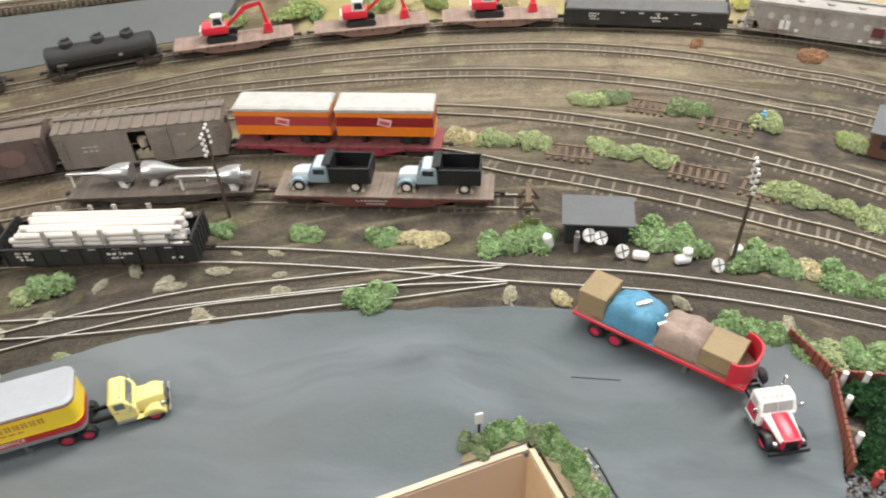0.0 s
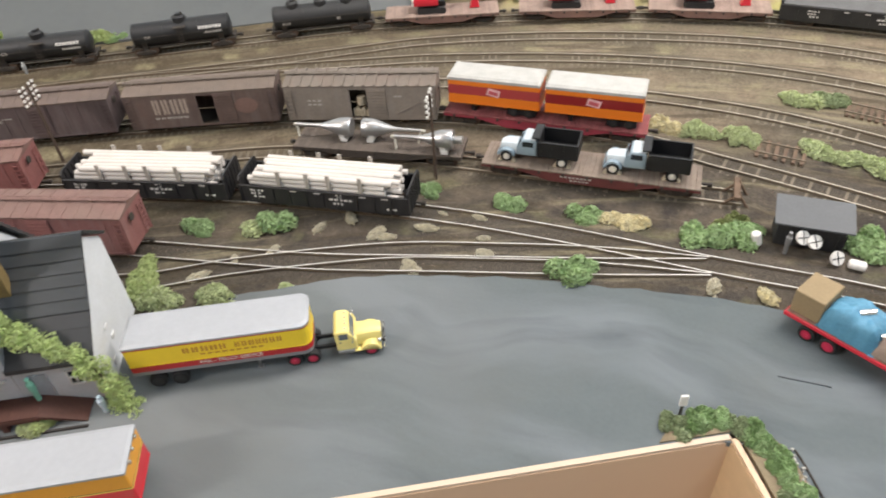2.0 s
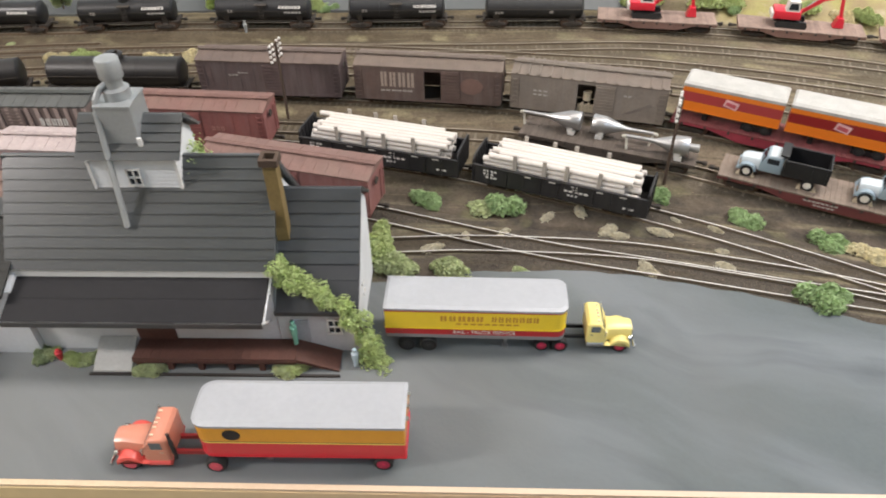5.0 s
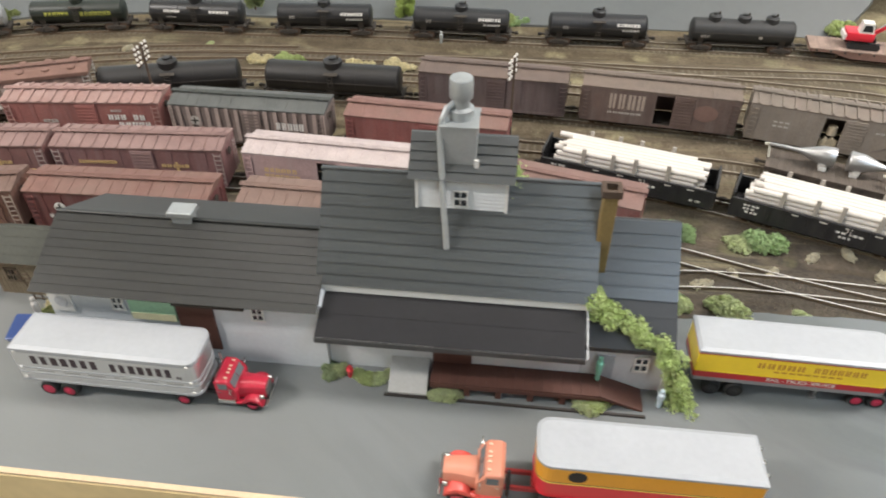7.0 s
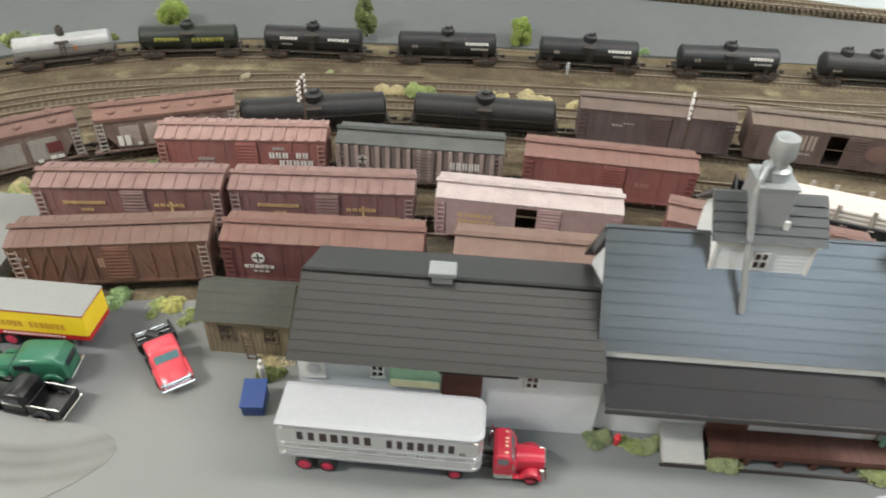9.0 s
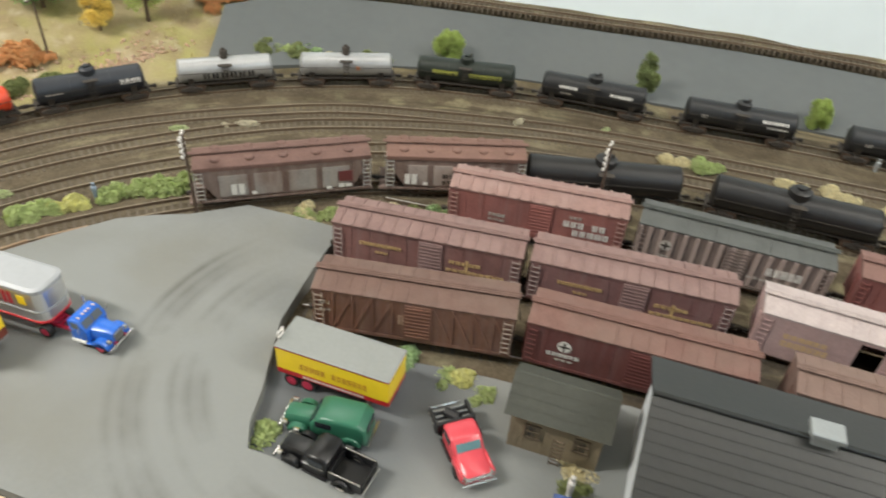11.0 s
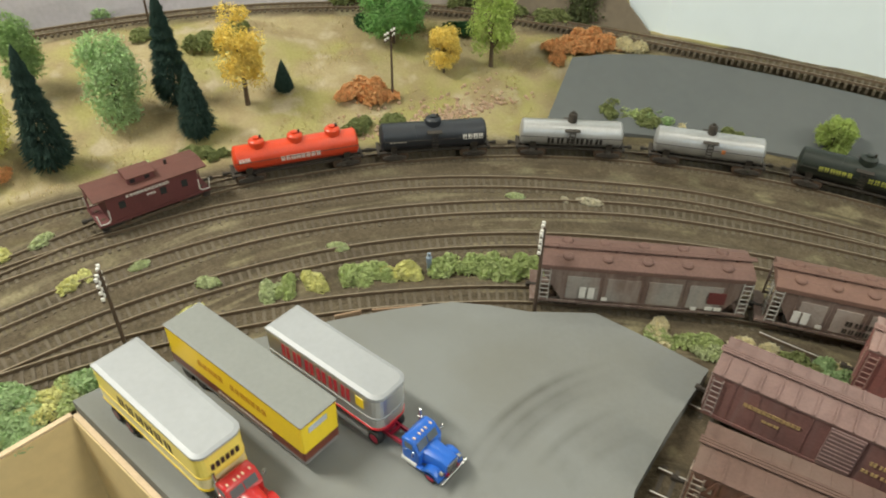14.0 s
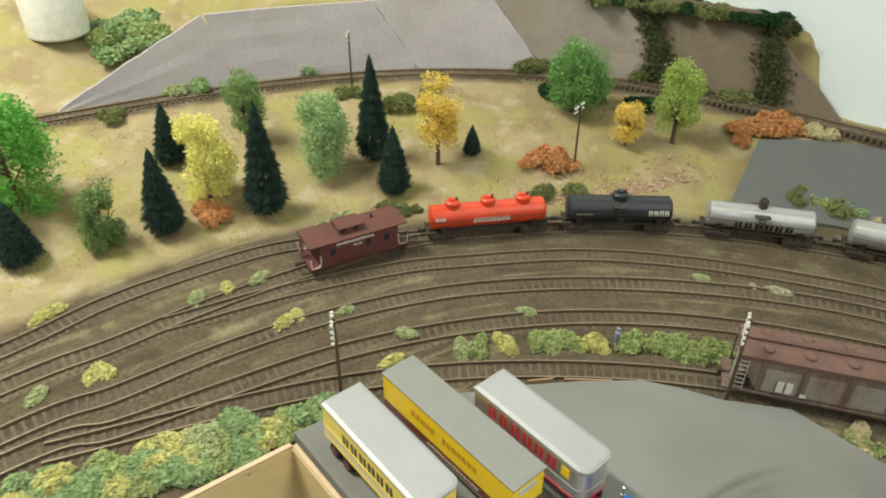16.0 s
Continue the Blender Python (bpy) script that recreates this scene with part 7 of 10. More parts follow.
# long low wing
bm = NB()
prism_x(bm, [(-12, 2), (72, 2), (72, 58), (30, 78), (-12, 58)], -174, 0)
part("wing_wall", bm, mat("pale_stucco_wall", (0.58, 0.61, 0.635), 0.75, 0, 0.06, 40, 0.1, 0.15, (0.45, 0.45, 0.43)), depot)
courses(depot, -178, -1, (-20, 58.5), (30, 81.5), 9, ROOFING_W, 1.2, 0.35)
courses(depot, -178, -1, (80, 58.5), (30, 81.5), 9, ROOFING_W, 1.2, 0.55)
bm = NB()
box(bm, -178, -1, 28.6, 31.4, 82.6, 84.4, 0.5)
part("ridge_cap", bm, ROOFING_W, depot)
sash(depot, -128, 48, 6, 9, -12.2)
sash(depot, -40, 48, 6, 9, -12.2)
bm = NB()
box(bm, -121, -92, -13.4, -12.2, 36, 52)
sg = part("sign_board", bm, mat("green_cream_sign", (0.30, 0.50, 0.34), 0.6), depot, "pale green sign board with cream lower band")
bm = NB()
box(bm, -120.5, -92.5, -13.8, -13.2, 36.5, 42)
part("cream_band", bm, mat("cream_sign", (0.6, 0.58, 0.38), 0.6), sg)
bm = NB()
box(bm, -91, -68, -13.6, -12.2, 14, 50)
part("sliding_door", bm, DOCKW, depot, "dark brown sliding door")
bm = NB()
box(bm, -93, -48, -14.0, -12.4, 50.4, 52.2)
part("door_rail", bm, UNDER, depot)
bm = NB()
box(bm, -172, -158, -13.2, -12.2, 38, 54)
fr = part("poster", bm, TRIM, depot, "white square sign with grey ring")
bm = NB()
cyl(bm, (-165, -13.1, 46), (-165, -13.6, 46), 4.2, seg=18)
part("ring", bm, mat("grey_ring", (0.45, 0.46, 0.48), 0.6), fr)
bm = NB()
box(bm, -101, -89, 27, 36, 80, 87, 0.3)
box(bm, -103, -87, 25.6, 37.4, 87, 90.5, 0.5)
part("roof_vent", bm, GALV, depot, "small sheet-metal roof vent")
# low shed on the other end with a broken-pitch roof
bm = NB()
prism_x(bm, [(-7, 2), (70, 2), (70, 72), (44, 92), (12, 60), (-7, 44)], 157, 206)
shed = part("shed_wall", bm, SIDING, depot)
clad_x(shed, SIDING, 157, 206.5, -7, 3, 44, -1)
clad_y(shed, SIDING, -7, 70, 206, 3, lambda y: (44 + (y + 7) * 0.84) if y < 12 else (60 + (y - 12)) if y < 44 else 92 - (y - 44) * 0.77, 1)
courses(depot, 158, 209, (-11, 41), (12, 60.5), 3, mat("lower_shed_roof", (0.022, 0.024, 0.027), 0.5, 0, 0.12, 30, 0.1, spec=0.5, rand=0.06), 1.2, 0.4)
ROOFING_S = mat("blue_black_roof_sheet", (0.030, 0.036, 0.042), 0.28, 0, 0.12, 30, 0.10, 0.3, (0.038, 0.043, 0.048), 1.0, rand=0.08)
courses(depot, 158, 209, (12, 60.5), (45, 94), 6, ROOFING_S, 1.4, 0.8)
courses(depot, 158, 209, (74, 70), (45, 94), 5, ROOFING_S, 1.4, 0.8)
bm = NB()
box(bm, 157, 209, -11.6, -10.2, 38.6, 42.2)
part("gutter_board", bm, mat("dark_gutter", (0.05, 0.05, 0.05), 0.5), depot)
bm = NB()
box(bm, 205.6, 209.4, -11, -8.6, 3, 40)
part("downspout", bm, TRIM, depot)
sash(depot, 192, 26, 7, 11, -7.2)
bm = NB()
box(bm, 165, 176, -8.6, -7.2, 6, 32)
part("door", bm, mat("pale_grey_door", (0.36, 0.39, 0.42), 0.6), depot, "pale grey side door")
for z0, z1, y0 in ((10, 14, 12), (22, 25, 24), (34, 36, 20), (18, 24, 2)):
    bm = NB()
    box(bm, 206.6, 207.4, y0, y0 + 5, z0, z1)
    part("notice", bm, TRIM, depot, "small pale notice on the gable wall")

# brown outhouse beside the wing
oh = thing("outhouse", "tan-brown plank shed with dark green-grey roof beside the depot wing", "shed", DEPOT_M @ mm(-220, 32, 0))
TANP = mat("tan_plank", (0.205, 0.165, 0.108), 0.8, 0, 0.2, 80, 0.25, 0.3, (0.15, 0.118, 0.074))
bm = NB()
prism_x(bm, [(0, 2), (32, 2), (32, 37), (16, 48), (0, 37)], -27, 27)
w = part("wall", bm, TANP, oh)
bm = NB()
box(bm, -1.35, 1.35, -0.5, 0.2, 3, 36.5)
plank_me = mesh_of("plank", bm, TANP)
for i in range(18):
    hang("plank", plank_me, w, mm(-27 + 54 * (i + 0.5) / 18, 0, 0))
rm = mat("green_grey_roofing", (0.058, 0.060, 0.050), 0.75, 0, 0.15, 40, 0.2, spec=0.3)
courses(oh, -31, 31, (-4.5, 35), (16, 50), 4, rm, 1.0, 0.3)
courses(oh, -31, 31, (36.5, 35), (16, 50), 4, rm, 1.0, 0.3)
for x in (-13, 16):
    wn = sash(oh, x, 22, 8, 10, 0.1, trim=mat("brown_sash", (0.10, 0.075, 0.05), 0.7))
    wn["label"] = "dark window with a brown frame"
hang("ladder", ladder_mesh(30, 6, 7, mat("brown_ladder", (0.10, 0.07, 0.045), 0.8)), oh, mm(3, -5, 3, 8, 0, 0), "leaning wooden ladder")


# ---------------- lineside buildings and poles ----------------
hut = thing("trackside_hut", "small black trackside hut with dark grey roof", "hut", along(0.049, 0.459, 0.096, 0.4575, 0.0))
bm = NB()
box(bm, 0, 46, 0, 22, 0, 21, 0.3)
w = part("wall", bm, mat("black_stained_wood", (0.022, 0.022, 0.022), 0.8, 0, 0.2, 80, 0.2), hut)
for i in range(14):
    bm = NB()
    x = 46 * (i + 0.5) / 14
    box(bm, x - 1.4, x + 1.4, -0.4, 0.2, 0.4, 20.6)
    part("plank", bm, MATS["black_stained_wood"], w)
bm = NB()
prism_x(bm, [(-4, 20.6), (24, 27), (24, 28.4), (-4, 22)], -3, 50)
part("roof", bm, mat("slate_grey_roof", (0.10, 0.105, 0.11), 0.7, 0, 0.1, 60, 0.15), hut)
hang("ladder", ladder_mesh(20, 4.5, 7, BLACK), hut, mm(43, -2.2, 0, 6, 0, 0))


def white_wheel(x, y, rx, ry, z=5.5, r=5.2):
    t = thing("wire_reel", "white cable reel with dark cross straps lying by the hut", "reel", pose(x, y, 0.0002), "white reels")
    bm = NB()
    cyl(bm, (0, 0, -1), (0, 0, 1), r, seg=20)
    d = part("disc", bm, WHITE, t, "", m=mm(0, 0, z, rx, ry, 30))
    bm = NB()
    box(bm, -r + 0.4, r - 0.4, -0.35, 0.35, -1.25, 1.25)
    box(bm, -0.35, 0.35, -r + 0.4, r - 0.4, -1.25, 1.25)
    part("strap", bm, BLACK, d)
    return t


for x, y, rx, ry, z in ((0.066, 0.452, 55, 10, 14), (0.0745, 0.4515, 48, 0, 12), (0.090, 0.444, 60, 0, 6), (0.156, 0.431, 55, 10, 6)):
    white_wheel(x, y, rx, ry, z)


def tank_drum(x, y, rz, stand):
    bm = NB()
    lathe(bm, [(-6, 0.6), (-5.6, 2.6), (-4.4, 3.6), (4.4, 3.6), (5.6, 2.6), (6, 0.6)], 14, "X")
    ob = part("white_drum", bm, WHITE, None, "", True)
    ob.matrix_basis = pose(x, y, 0.0038 if not stand else 0.0062, 0, 75 if stand else 0, rz)
    return tagged(ob, "small white enamel drum beside the siding", "drum", "white drums")


tank_drum(0.0365, 0.454, 0, True)
tank_drum(0.1035, 0.4425, -10, False)
tank_drum(0.133, 0.4395, 10, False)
tank_drum(0.1365, 0.4425, 70, True)
tank_drum(0.172, 0.447, 80, True)


def figure(x, y, z, c1, label, h=20, rz=0):
    """A tiny plain standing peg."""
    bm = NB()
    lathe(bm, [(0, 1.5), (h * 0.4, 1.7), (h * 0.45, 2.1), (h * 0.75, 2.3), (h * 0.82, 1.1), (h * 0.86, 1.5), (h * 0.97, 1.4), (h, 0.4)], 10, "Z")
    ob = part("figurine", bm, mat(c1[0], c1[1], 0.6), None, "", True)
    ob.matrix_basis = pose(x, y, z, 0, 0, rz)
    return tagged(ob, label, "figurine", "tiny figurines")


figure(0.057, 0.4495, 0, ("grey_peg", (0.2, 0.2, 0.2)), "plain grey peg figurine beside the hut")
pd = DEPOT_M @ Vector((0.167, -0.012, 0.0147))
figure(pd.x, pd.y, pd.z, ("mint_peg", (0.25, 0.62, 0.48)), "plain mint-green peg figurine on the dock")
figure(-0.5195, 0.1185, 0.0036, ("scarlet_peg", (0.6, 0.04, 0.05)), "tiny scarlet peg between bushes at the depot wall", 9)
pd = DEPOT_M @ Vector((0.205, -0.020, 0.0036))
figure(pd.x, pd.y, pd.z, ("pale_blue_peg", (0.55, 0.68, 0.75)), "plain pale blue peg figurine by the ramp", 15)
figure(0.203, 0.262, 0.0, ("red_peg", (0.5, 0.06, 0.05)), "plain red peg figurine by the fence", 16)
figure(0.237, 0.636, 0.0, ("sky_peg", (0.15, 0.45, 0.8)), "plain sky-blue peg figurine beside the track", 14)
figure(-1.176, -0.013, 0.0, ("steel_blue_peg", (0.22, 0.28, 0.36)), "blue-grey cast relay box between bushes", 18)
figure(-0.735, 0.620 - 0.045, 0.0, ("grey_post", (0.36, 0.38, 0.38)), "grey cast switch stand by the train track", 16)
# blue bin with a pale bundle
ob = thing("waste_bin", "navy blue sheet-metal bin with sloping lid before the outhouse", "bin", pose(-0.7205, 0.031, 0.0036, 0, 0, 30))
NAVY = gloss("navy_blue", (0.012, 0.04, 0.16))
bm = NB()
prism_x(bm, [(-8, 0.3), (8, 0.3), (9, 13), (-9, 9.5)], -6.6, 6.6)
bmesh.ops.bevel(bm, geom=list(bm.edges), offset=0.6, segments=2, profile=0.5, affect="EDGES")
part("body", bm, NAVY, ob)
bm = NB()
prism_x(bm, [(-9.8, 9.4), (9.6, 13.2), (9.6, 14.4), (-9.8, 10.6)], -7.2, 7.2)
bmesh.ops.bevel(bm, geom=list(bm.edges), offset=0.4, segments=2, profile=0.5, affect="EDGES")
part("lid", bm, gloss("navy_lid", (0.02, 0.055, 0.20)), ob)
figure(-0.728, 0.047, 0.0036, ("white_peg", (0.6, 0.58, 0.55)), "plain white peg figurine beside the bin", 22)


bm = NB()
lathe(bm, [(0.7, 0.8), (1.2, 1.25), (2.8, 1.15), (3.3, 0.4)], 8, "Z")
INSUL = mesh_of("insulator", bm, WHITE, True)


def pole(x, y, rz, z=0.0, h=82, arms=4, w=11.0):
    t = thing("telegraph_pole", "brown wooden telegraph pole with white insulators", "pole", pose(x, y, z, 0, 0, rz), "telegraph poles")
    wood = mat("pole_wood", (0.075, 0.05, 0.035), 0.85, 0, 0.2, 90, 0.2)
    bm = NB()
    cyl(bm, (0, 0, -2), (0, 0, h), 1.5, 1.0, seg=8)
    part("shaft", bm, wood, t)
    for i in range(arms):
        zz = h - 3 - i * 5.0
        bm = NB()
        box(bm, -w, w, 0.8, 2.0, zz - 0.7, zz + 0.7)
        a = part("crossarm", bm, wood, t)
        for xx in (-0.86 * w, -0.38 * w, 0.38 * w, 0.86 * w):
            hang("insulator", INSUL, a, mm(xx, 1.4, zz))
    return t


for x, y, rz, h in ((0.168, 0.440, 80, 86), (-0.2205, 0.483, 98, 82), (-0.571, 0.4335, 100, 80), (-0.872, 0.279, 111, 80), (-1.098, 0.035, 142, 80), (-1.161, -0.232, 172, 84)):
    pole(x, y, rz, 0.0, h, w=8.0 if x < -1.0 else 11.0)
pole(-1.453, 0.067, 130, ground_z(-1.453, 0.067), 74, 2)
pole(-1.66, -0.150, 168, UPPER_Z, 70, 2)

# thin wooden strips along the far rim of the truck lot
for xa, ya, xb, yb in ((-1.1445, -0.099, -1.1425, -0.080), (-1.1400, -0.073, -1.1300, -0.039), (-1.1230, -0.028, -1.1120, 0.002)):
    bm = NB()
    box(bm, 0, 1000 * math.hypot(xb - xa, yb - ya), -0.8, 0.8, -1, 12.2, 0.2)
    ob = part("wood_strip", bm, mat("raw_brown_strip", (0.30, 0.20, 0.125), 0.8, 0, 0.2, 90, 0.2), None)
    ob.matrix_basis = along(xa, ya, xb, yb, 0.0)
    tagged(ob, "thin raw brown wooden strip edging the grey lot", "edging", "wooden edging strips")

# bumper at the stub's end
bm = NB()
for s in (-8.5, 8.5):
    cyl(bm, (-8, s, 0), (6, s, 14), 1.3, seg=6)
    cyl(bm, (14, s, 0), (4, s, 14), 1.3, seg=6)
box(bm, 1, 6, -14, 14, 10, 14, 0.3)
ob = part("track_bumper", bm, WOOD_TIE, None)
ob.matrix_basis = on_track("stub", 0.02, 0.505, 0.0, 0.01)
tagged(ob, "brown timber track bumper at the stub's end", "bumper")

# derelict ties where rails were lifted
bm = NB()
box(bm, -1.5, 1.5, -14, 14, 0, 2.0)
tie_me = mesh_of("tie", bm, WOOD_TIE)
rt = thing("tie_row", "short lifted lengths of old rusty track on brown ties", "ties", Matrix.Identity(4))
rg = random.Random(5)
for xa, ya, xb, yb, n in ((0.042, 0.587, 0.078, 0.580, 6), (0.145, 0.560, 0.185, 0.546, 7), (0.122, 0.671, 0.152, 0.662, 6), (0.185, 0.640, 0.225, 0.625, 5), (0.199, 0.538, 0.225, 0.524, 5)):
    for i in range(n):
        t_ = i / (n - 1)
        hang("tie", tie_me, rt, pose(xa + (xb - xa) * t_, ya + (yb - ya) * t_, rg.uniform(0, 0.0006) - 0.0008, 0, 0, math.degrees(math.atan2(yb - ya, xb - xa)) + rg.uniform(-3, 3)))
    dx, dy = (xb - xa) * 0.08, (yb - ya) * 0.08
    for off in (-8.6, 8.6):
        bm = NB()
        box(bm, 0, math.hypot(xb - xa, yb - ya) * 1160, off - 0.5, off + 0.5, 1.2, 2.6)
        part("rail_piece", bm, RAIL_RUST, rt, "short rusty rail", m=along(xa - dx, ya - dy, xb, yb, 0.0))

# brown fence and flower bed at the road's far end
FENCE = mat("red_brown_fence", (0.20, 0.06, 0.035), 0.75, 0, 0.2, 80, 0.2)
fe = thing("fence", "red-brown plank fence with white posts round a green bed", "fence", Matrix.Identity(4))
bm = NB()
box(bm, -1.9, 1.9, -0.9, 0.9, 0, 13, 0.2)
fp = mesh_of("board", bm, FENCE)
for xa, ya, xb, yb in ((0.186, 0.366, 0.202, 0.334), (0.202, 0.330, 0.193, 0.268), (0.203, 0.332, 0.262, 0.330)):
    n = int(math.hypot(xb - xa, yb - ya) / 0.004)
    for i in range(n):
        t_ = (i + 0.5) / n
        hang("board", fp, fe, pose(xa + (xb - xa) * t_, ya + (yb - ya) * t_, 0.0, 0, 0, math.degrees(math.atan2(yb - ya, xb - xa))))
bm = NB()
cyl(bm, (0, 0, 0), (0, 0, 17), 1.7, seg=10)
wp = mesh_of("post", bm, WHITE)
for x, y in ((0.206, 0.327), (0.2025, 0.309), (0.200, 0.284), (0.219, 0.327)):
    hang("post", wp, fe, pose(x, y, 0.0))
# small white post with a sign at the corner
sg = thing("sign_post", "short dark post with a small blank white sign", "sign", pose(-0.008, 0.2832, 0.003, 0, 0, 20))
bm = NB()
cyl(bm, (0, 0, 0), (0, 0, 14), 0.9, seg=8)
part("post", bm, UNDER, sg)
bm = NB()
box(bm, -2.2, 2.2, -1.2, 0.2, 10, 19, 0.2)
part("sign_face", bm, WHITE, sg)
# rough kerb of broken stones round the corner bed
kb = thing("stone_kerb", "rough pale broken stones along the bed's edge", "kerb", Matrix.Identity(4))
bm = NB()
bmesh.ops.create_icosphere(bm, subdivisions=1, radius=1.6)
for v in bm.verts:
    v.co *= 1 + 0.25 * noise.noise(v.co * 0.9)
st = mesh_of("stone", bm, mat("pale_stone", (0.36, 0.35, 0.32), 0.85, rand=0.3))
for i in range(90):
    t_ = i / 89
    x, y = 0.050 + 0.045 * t_ + rg.gauss(0, 0.0014), 0.274 - 0.10 * t_ + rg.gauss(0, 0.0012)
    hang("stone", st, kb, pose(x, y, 0.0042, rg.uniform(0, 360), rg.uniform(0, 360), 0) @ Matrix.Scale(rg.uniform(0.35, 0.75), 4))
bm = NB()
for (xa, ya), (xb, yb) in (((54, 274.5), (59, 265)), ((59, 265), (67, 246)), ((67, 246), (102, 172))):
    cyl(bm, (xa, ya, 4.0), (xb, yb, 4.0), 0.6, seg=6)
part("edging", bm, UNDER, kb, "thin dark edging strip")
# white control box on the fascia
bm = NB()
box(bm, -20, 20, -11, 11, -14, 14, 1.5, 2)
ob = part("control_box", bm, mat("ivory_plastic", (0.70, 0.62, 0.46), 0.5), None)
fx, fy = front(0.105, -0.0155)
ob.matrix_basis = pose(fx, fy, -0.055, 0, 0, math.degrees(math.atan2(FD.y, FD.x)))
tagged(ob, "small ivory control box fixed on the tan fascia", "control box")

# ---------------- small road vehicles ----------------
def dump_truck(m, label):
    t = thing("dump_truck", label, "truck", m, "dump trucks")
    lb = gloss("pale_blue_cab", (0.25, 0.325, 0.375))
    lw = gloss("white_hood", (0.50, 0.555, 0.58))
    bm = NB()
    box(bm, -40, 16, -5, 5, 5.4, 8)
    part("chassis", bm, BLACK, t)
    bm = NB()
    prism(bm, [(-12, 7), (5, 7), (5, 14), (3.5, 15), (1, 20.5), (-1.5, 21.6), (-11, 21.6), (-12, 20.5)], -9.8, 9.8)
    es = [e for e in bm.edges if abs(e.verts[0].co.y - e.verts[1].co.y) < 0.1]
    bmesh.ops.bevel(bm, geom=es, offset=1.2, segments=2, profile=0.5, affect="EDGES")
    cab = part("cab", bm, lb, t, "", True)
    bm = NB()
    box(bm, -11, -0.5, -8.8, 8.8, 21, 22.2, 0.8, 2)
    part("cab_roof", bm, lw, cab)
    bm = NB()
    prism(bm, [(3.4, 15.4), (1.2, 20.2), (1.6, 20.2), (3.9, 15.4)], -8, 8)
    part("windshield", bm, GLASS, cab)
    for s in (-1, 1):
        bm = NB()
        box(bm, -9, 0, *sorted((s * 9.6, s * 9.95)), 15.4, 20)
        part("side_window", bm, GLASS, cab)
    bm = NB()
    prof = [(-6, 7), (6, 7), (6.4, 12), (4.8, 15), (0, 16), (-4.8, 15), (-6.4, 12)]
    a = [bm.verts.new((4.8, y * 1.2, z)) for y, z in prof]
    b = [bm.verts.new((16, y, 7 + (z - 7) * 0.9)) for y, z in prof]
    c = [bm.verts.new((19, y * 0.85, 7 + (z - 7) * 0.75)) for y, z in prof]
    for u, v in ((a, b), (b, c)):
        for i in range(7):
            bm.faces.new((u[i], u[(i + 1) % 7], v[(i + 1) % 7], v[i]))
    bm.faces.new(a)
    bm.faces.new(c)
    part("hood", bm, lw, t, "", True)
    for s in (-1, 1):
        bm = NB()
        o = [(13 + 7 * math.cos(radians(170 - i * 20)), 4.8 + 7 * math.sin(radians(170 - i * 20))) for i in range(9)]
        q = [(13 + 5.6 * math.cos(radians(170 - i * 20)), 4.8 + 5.6 * math.sin(radians(170 - i * 20))) for i in range(9)]
        prism(bm, o + q[::-1], *sorted((s * 5.8, s * 11)))
        part("fender", bm, lb, t, "", True)
    bm = NB()
    box(bm, 20, 21, -10, 10, 4.6, 7, 0.3)
    part("bumper", bm, lb, t)
    bm = NB()
    for a_ in ((-46, -13, -12.5, -11, 9, 23), (-46, -13, 11, 12.5, 9, 23), (-46, -44.5, -11, 11, 9, 23), (-14.5, -13, -11, 11, 9, 26), (-46, -13, -11, 11, 9, 10.5), (-13, -8, -11, 11, 24.5, 26)):
        box(bm, *a_, 0.2)
    for x in (-44, -34, -24, -15):
        for s in (-1, 1):
            box(bm, x - 0.6, x + 0.6, *sorted((s * 12.4, s * 13)), 9, 23)
    part("dump_body", bm, BLACK, t, "open black dump body")
    for s in (-1, 1):
        wheel(t, 13, s * 9.2, 4.8, 3.2, RIM_WHT)
        wheel(t, -33, s * 9.2, 4.8, 4.6, RIM_WHT)
        for x in (13, -33):
            for dx in (-5.6, 5.6):
                bm = NB()
                prism(bm, [(x + dx - 1.6, 0), (x + dx + 1.6, 0), (x + dx + (0.6 if dx < 0 else -0.6), 3.2)], s * 9 - 2, s * 9 + 2)
                part("chock", bm, mat("pale_wood_chock", (0.5, 0.42, 0.3), 0.8), t)
    return t


truck_flat = flat_car(on_track("stub", -0.0925, 0.506, half=0.06), (0.13, 0.032, 0.03), "boxcar_red", "red-brown flatcar with plank deck carrying two dump trucks", 88, 17, (0.21, 0.165, 0.13), 6)
bm = NB()
bars(bm, -22, 4, 9.4, 10.8, 8, 17.0, -1, 2)
bars(bm, -14, 2, 6.6, 7.8, 5, 17.0, -1, 2)
part("lettering", bm, WHITE_DULL, truck_flat, "plain lettering bars")
for x in (-55, 32):
    dump_truck(truck_flat.matrix_basis @ mm(x, 0, 14.4, 0, 0, 180), "pale blue dump truck with open black body, chocked on the flatcar")

# low flatcar with silver cones and pipes
cone_flat = flat_car(on_track("stub", -0.2755, 0.503, half=0.05), (0.07, 0.055, 0.045), "dark_flat", "dark brown flatcar carrying bright silver cones", 76, 16, (0.10, 0.08, 0.065), 4)


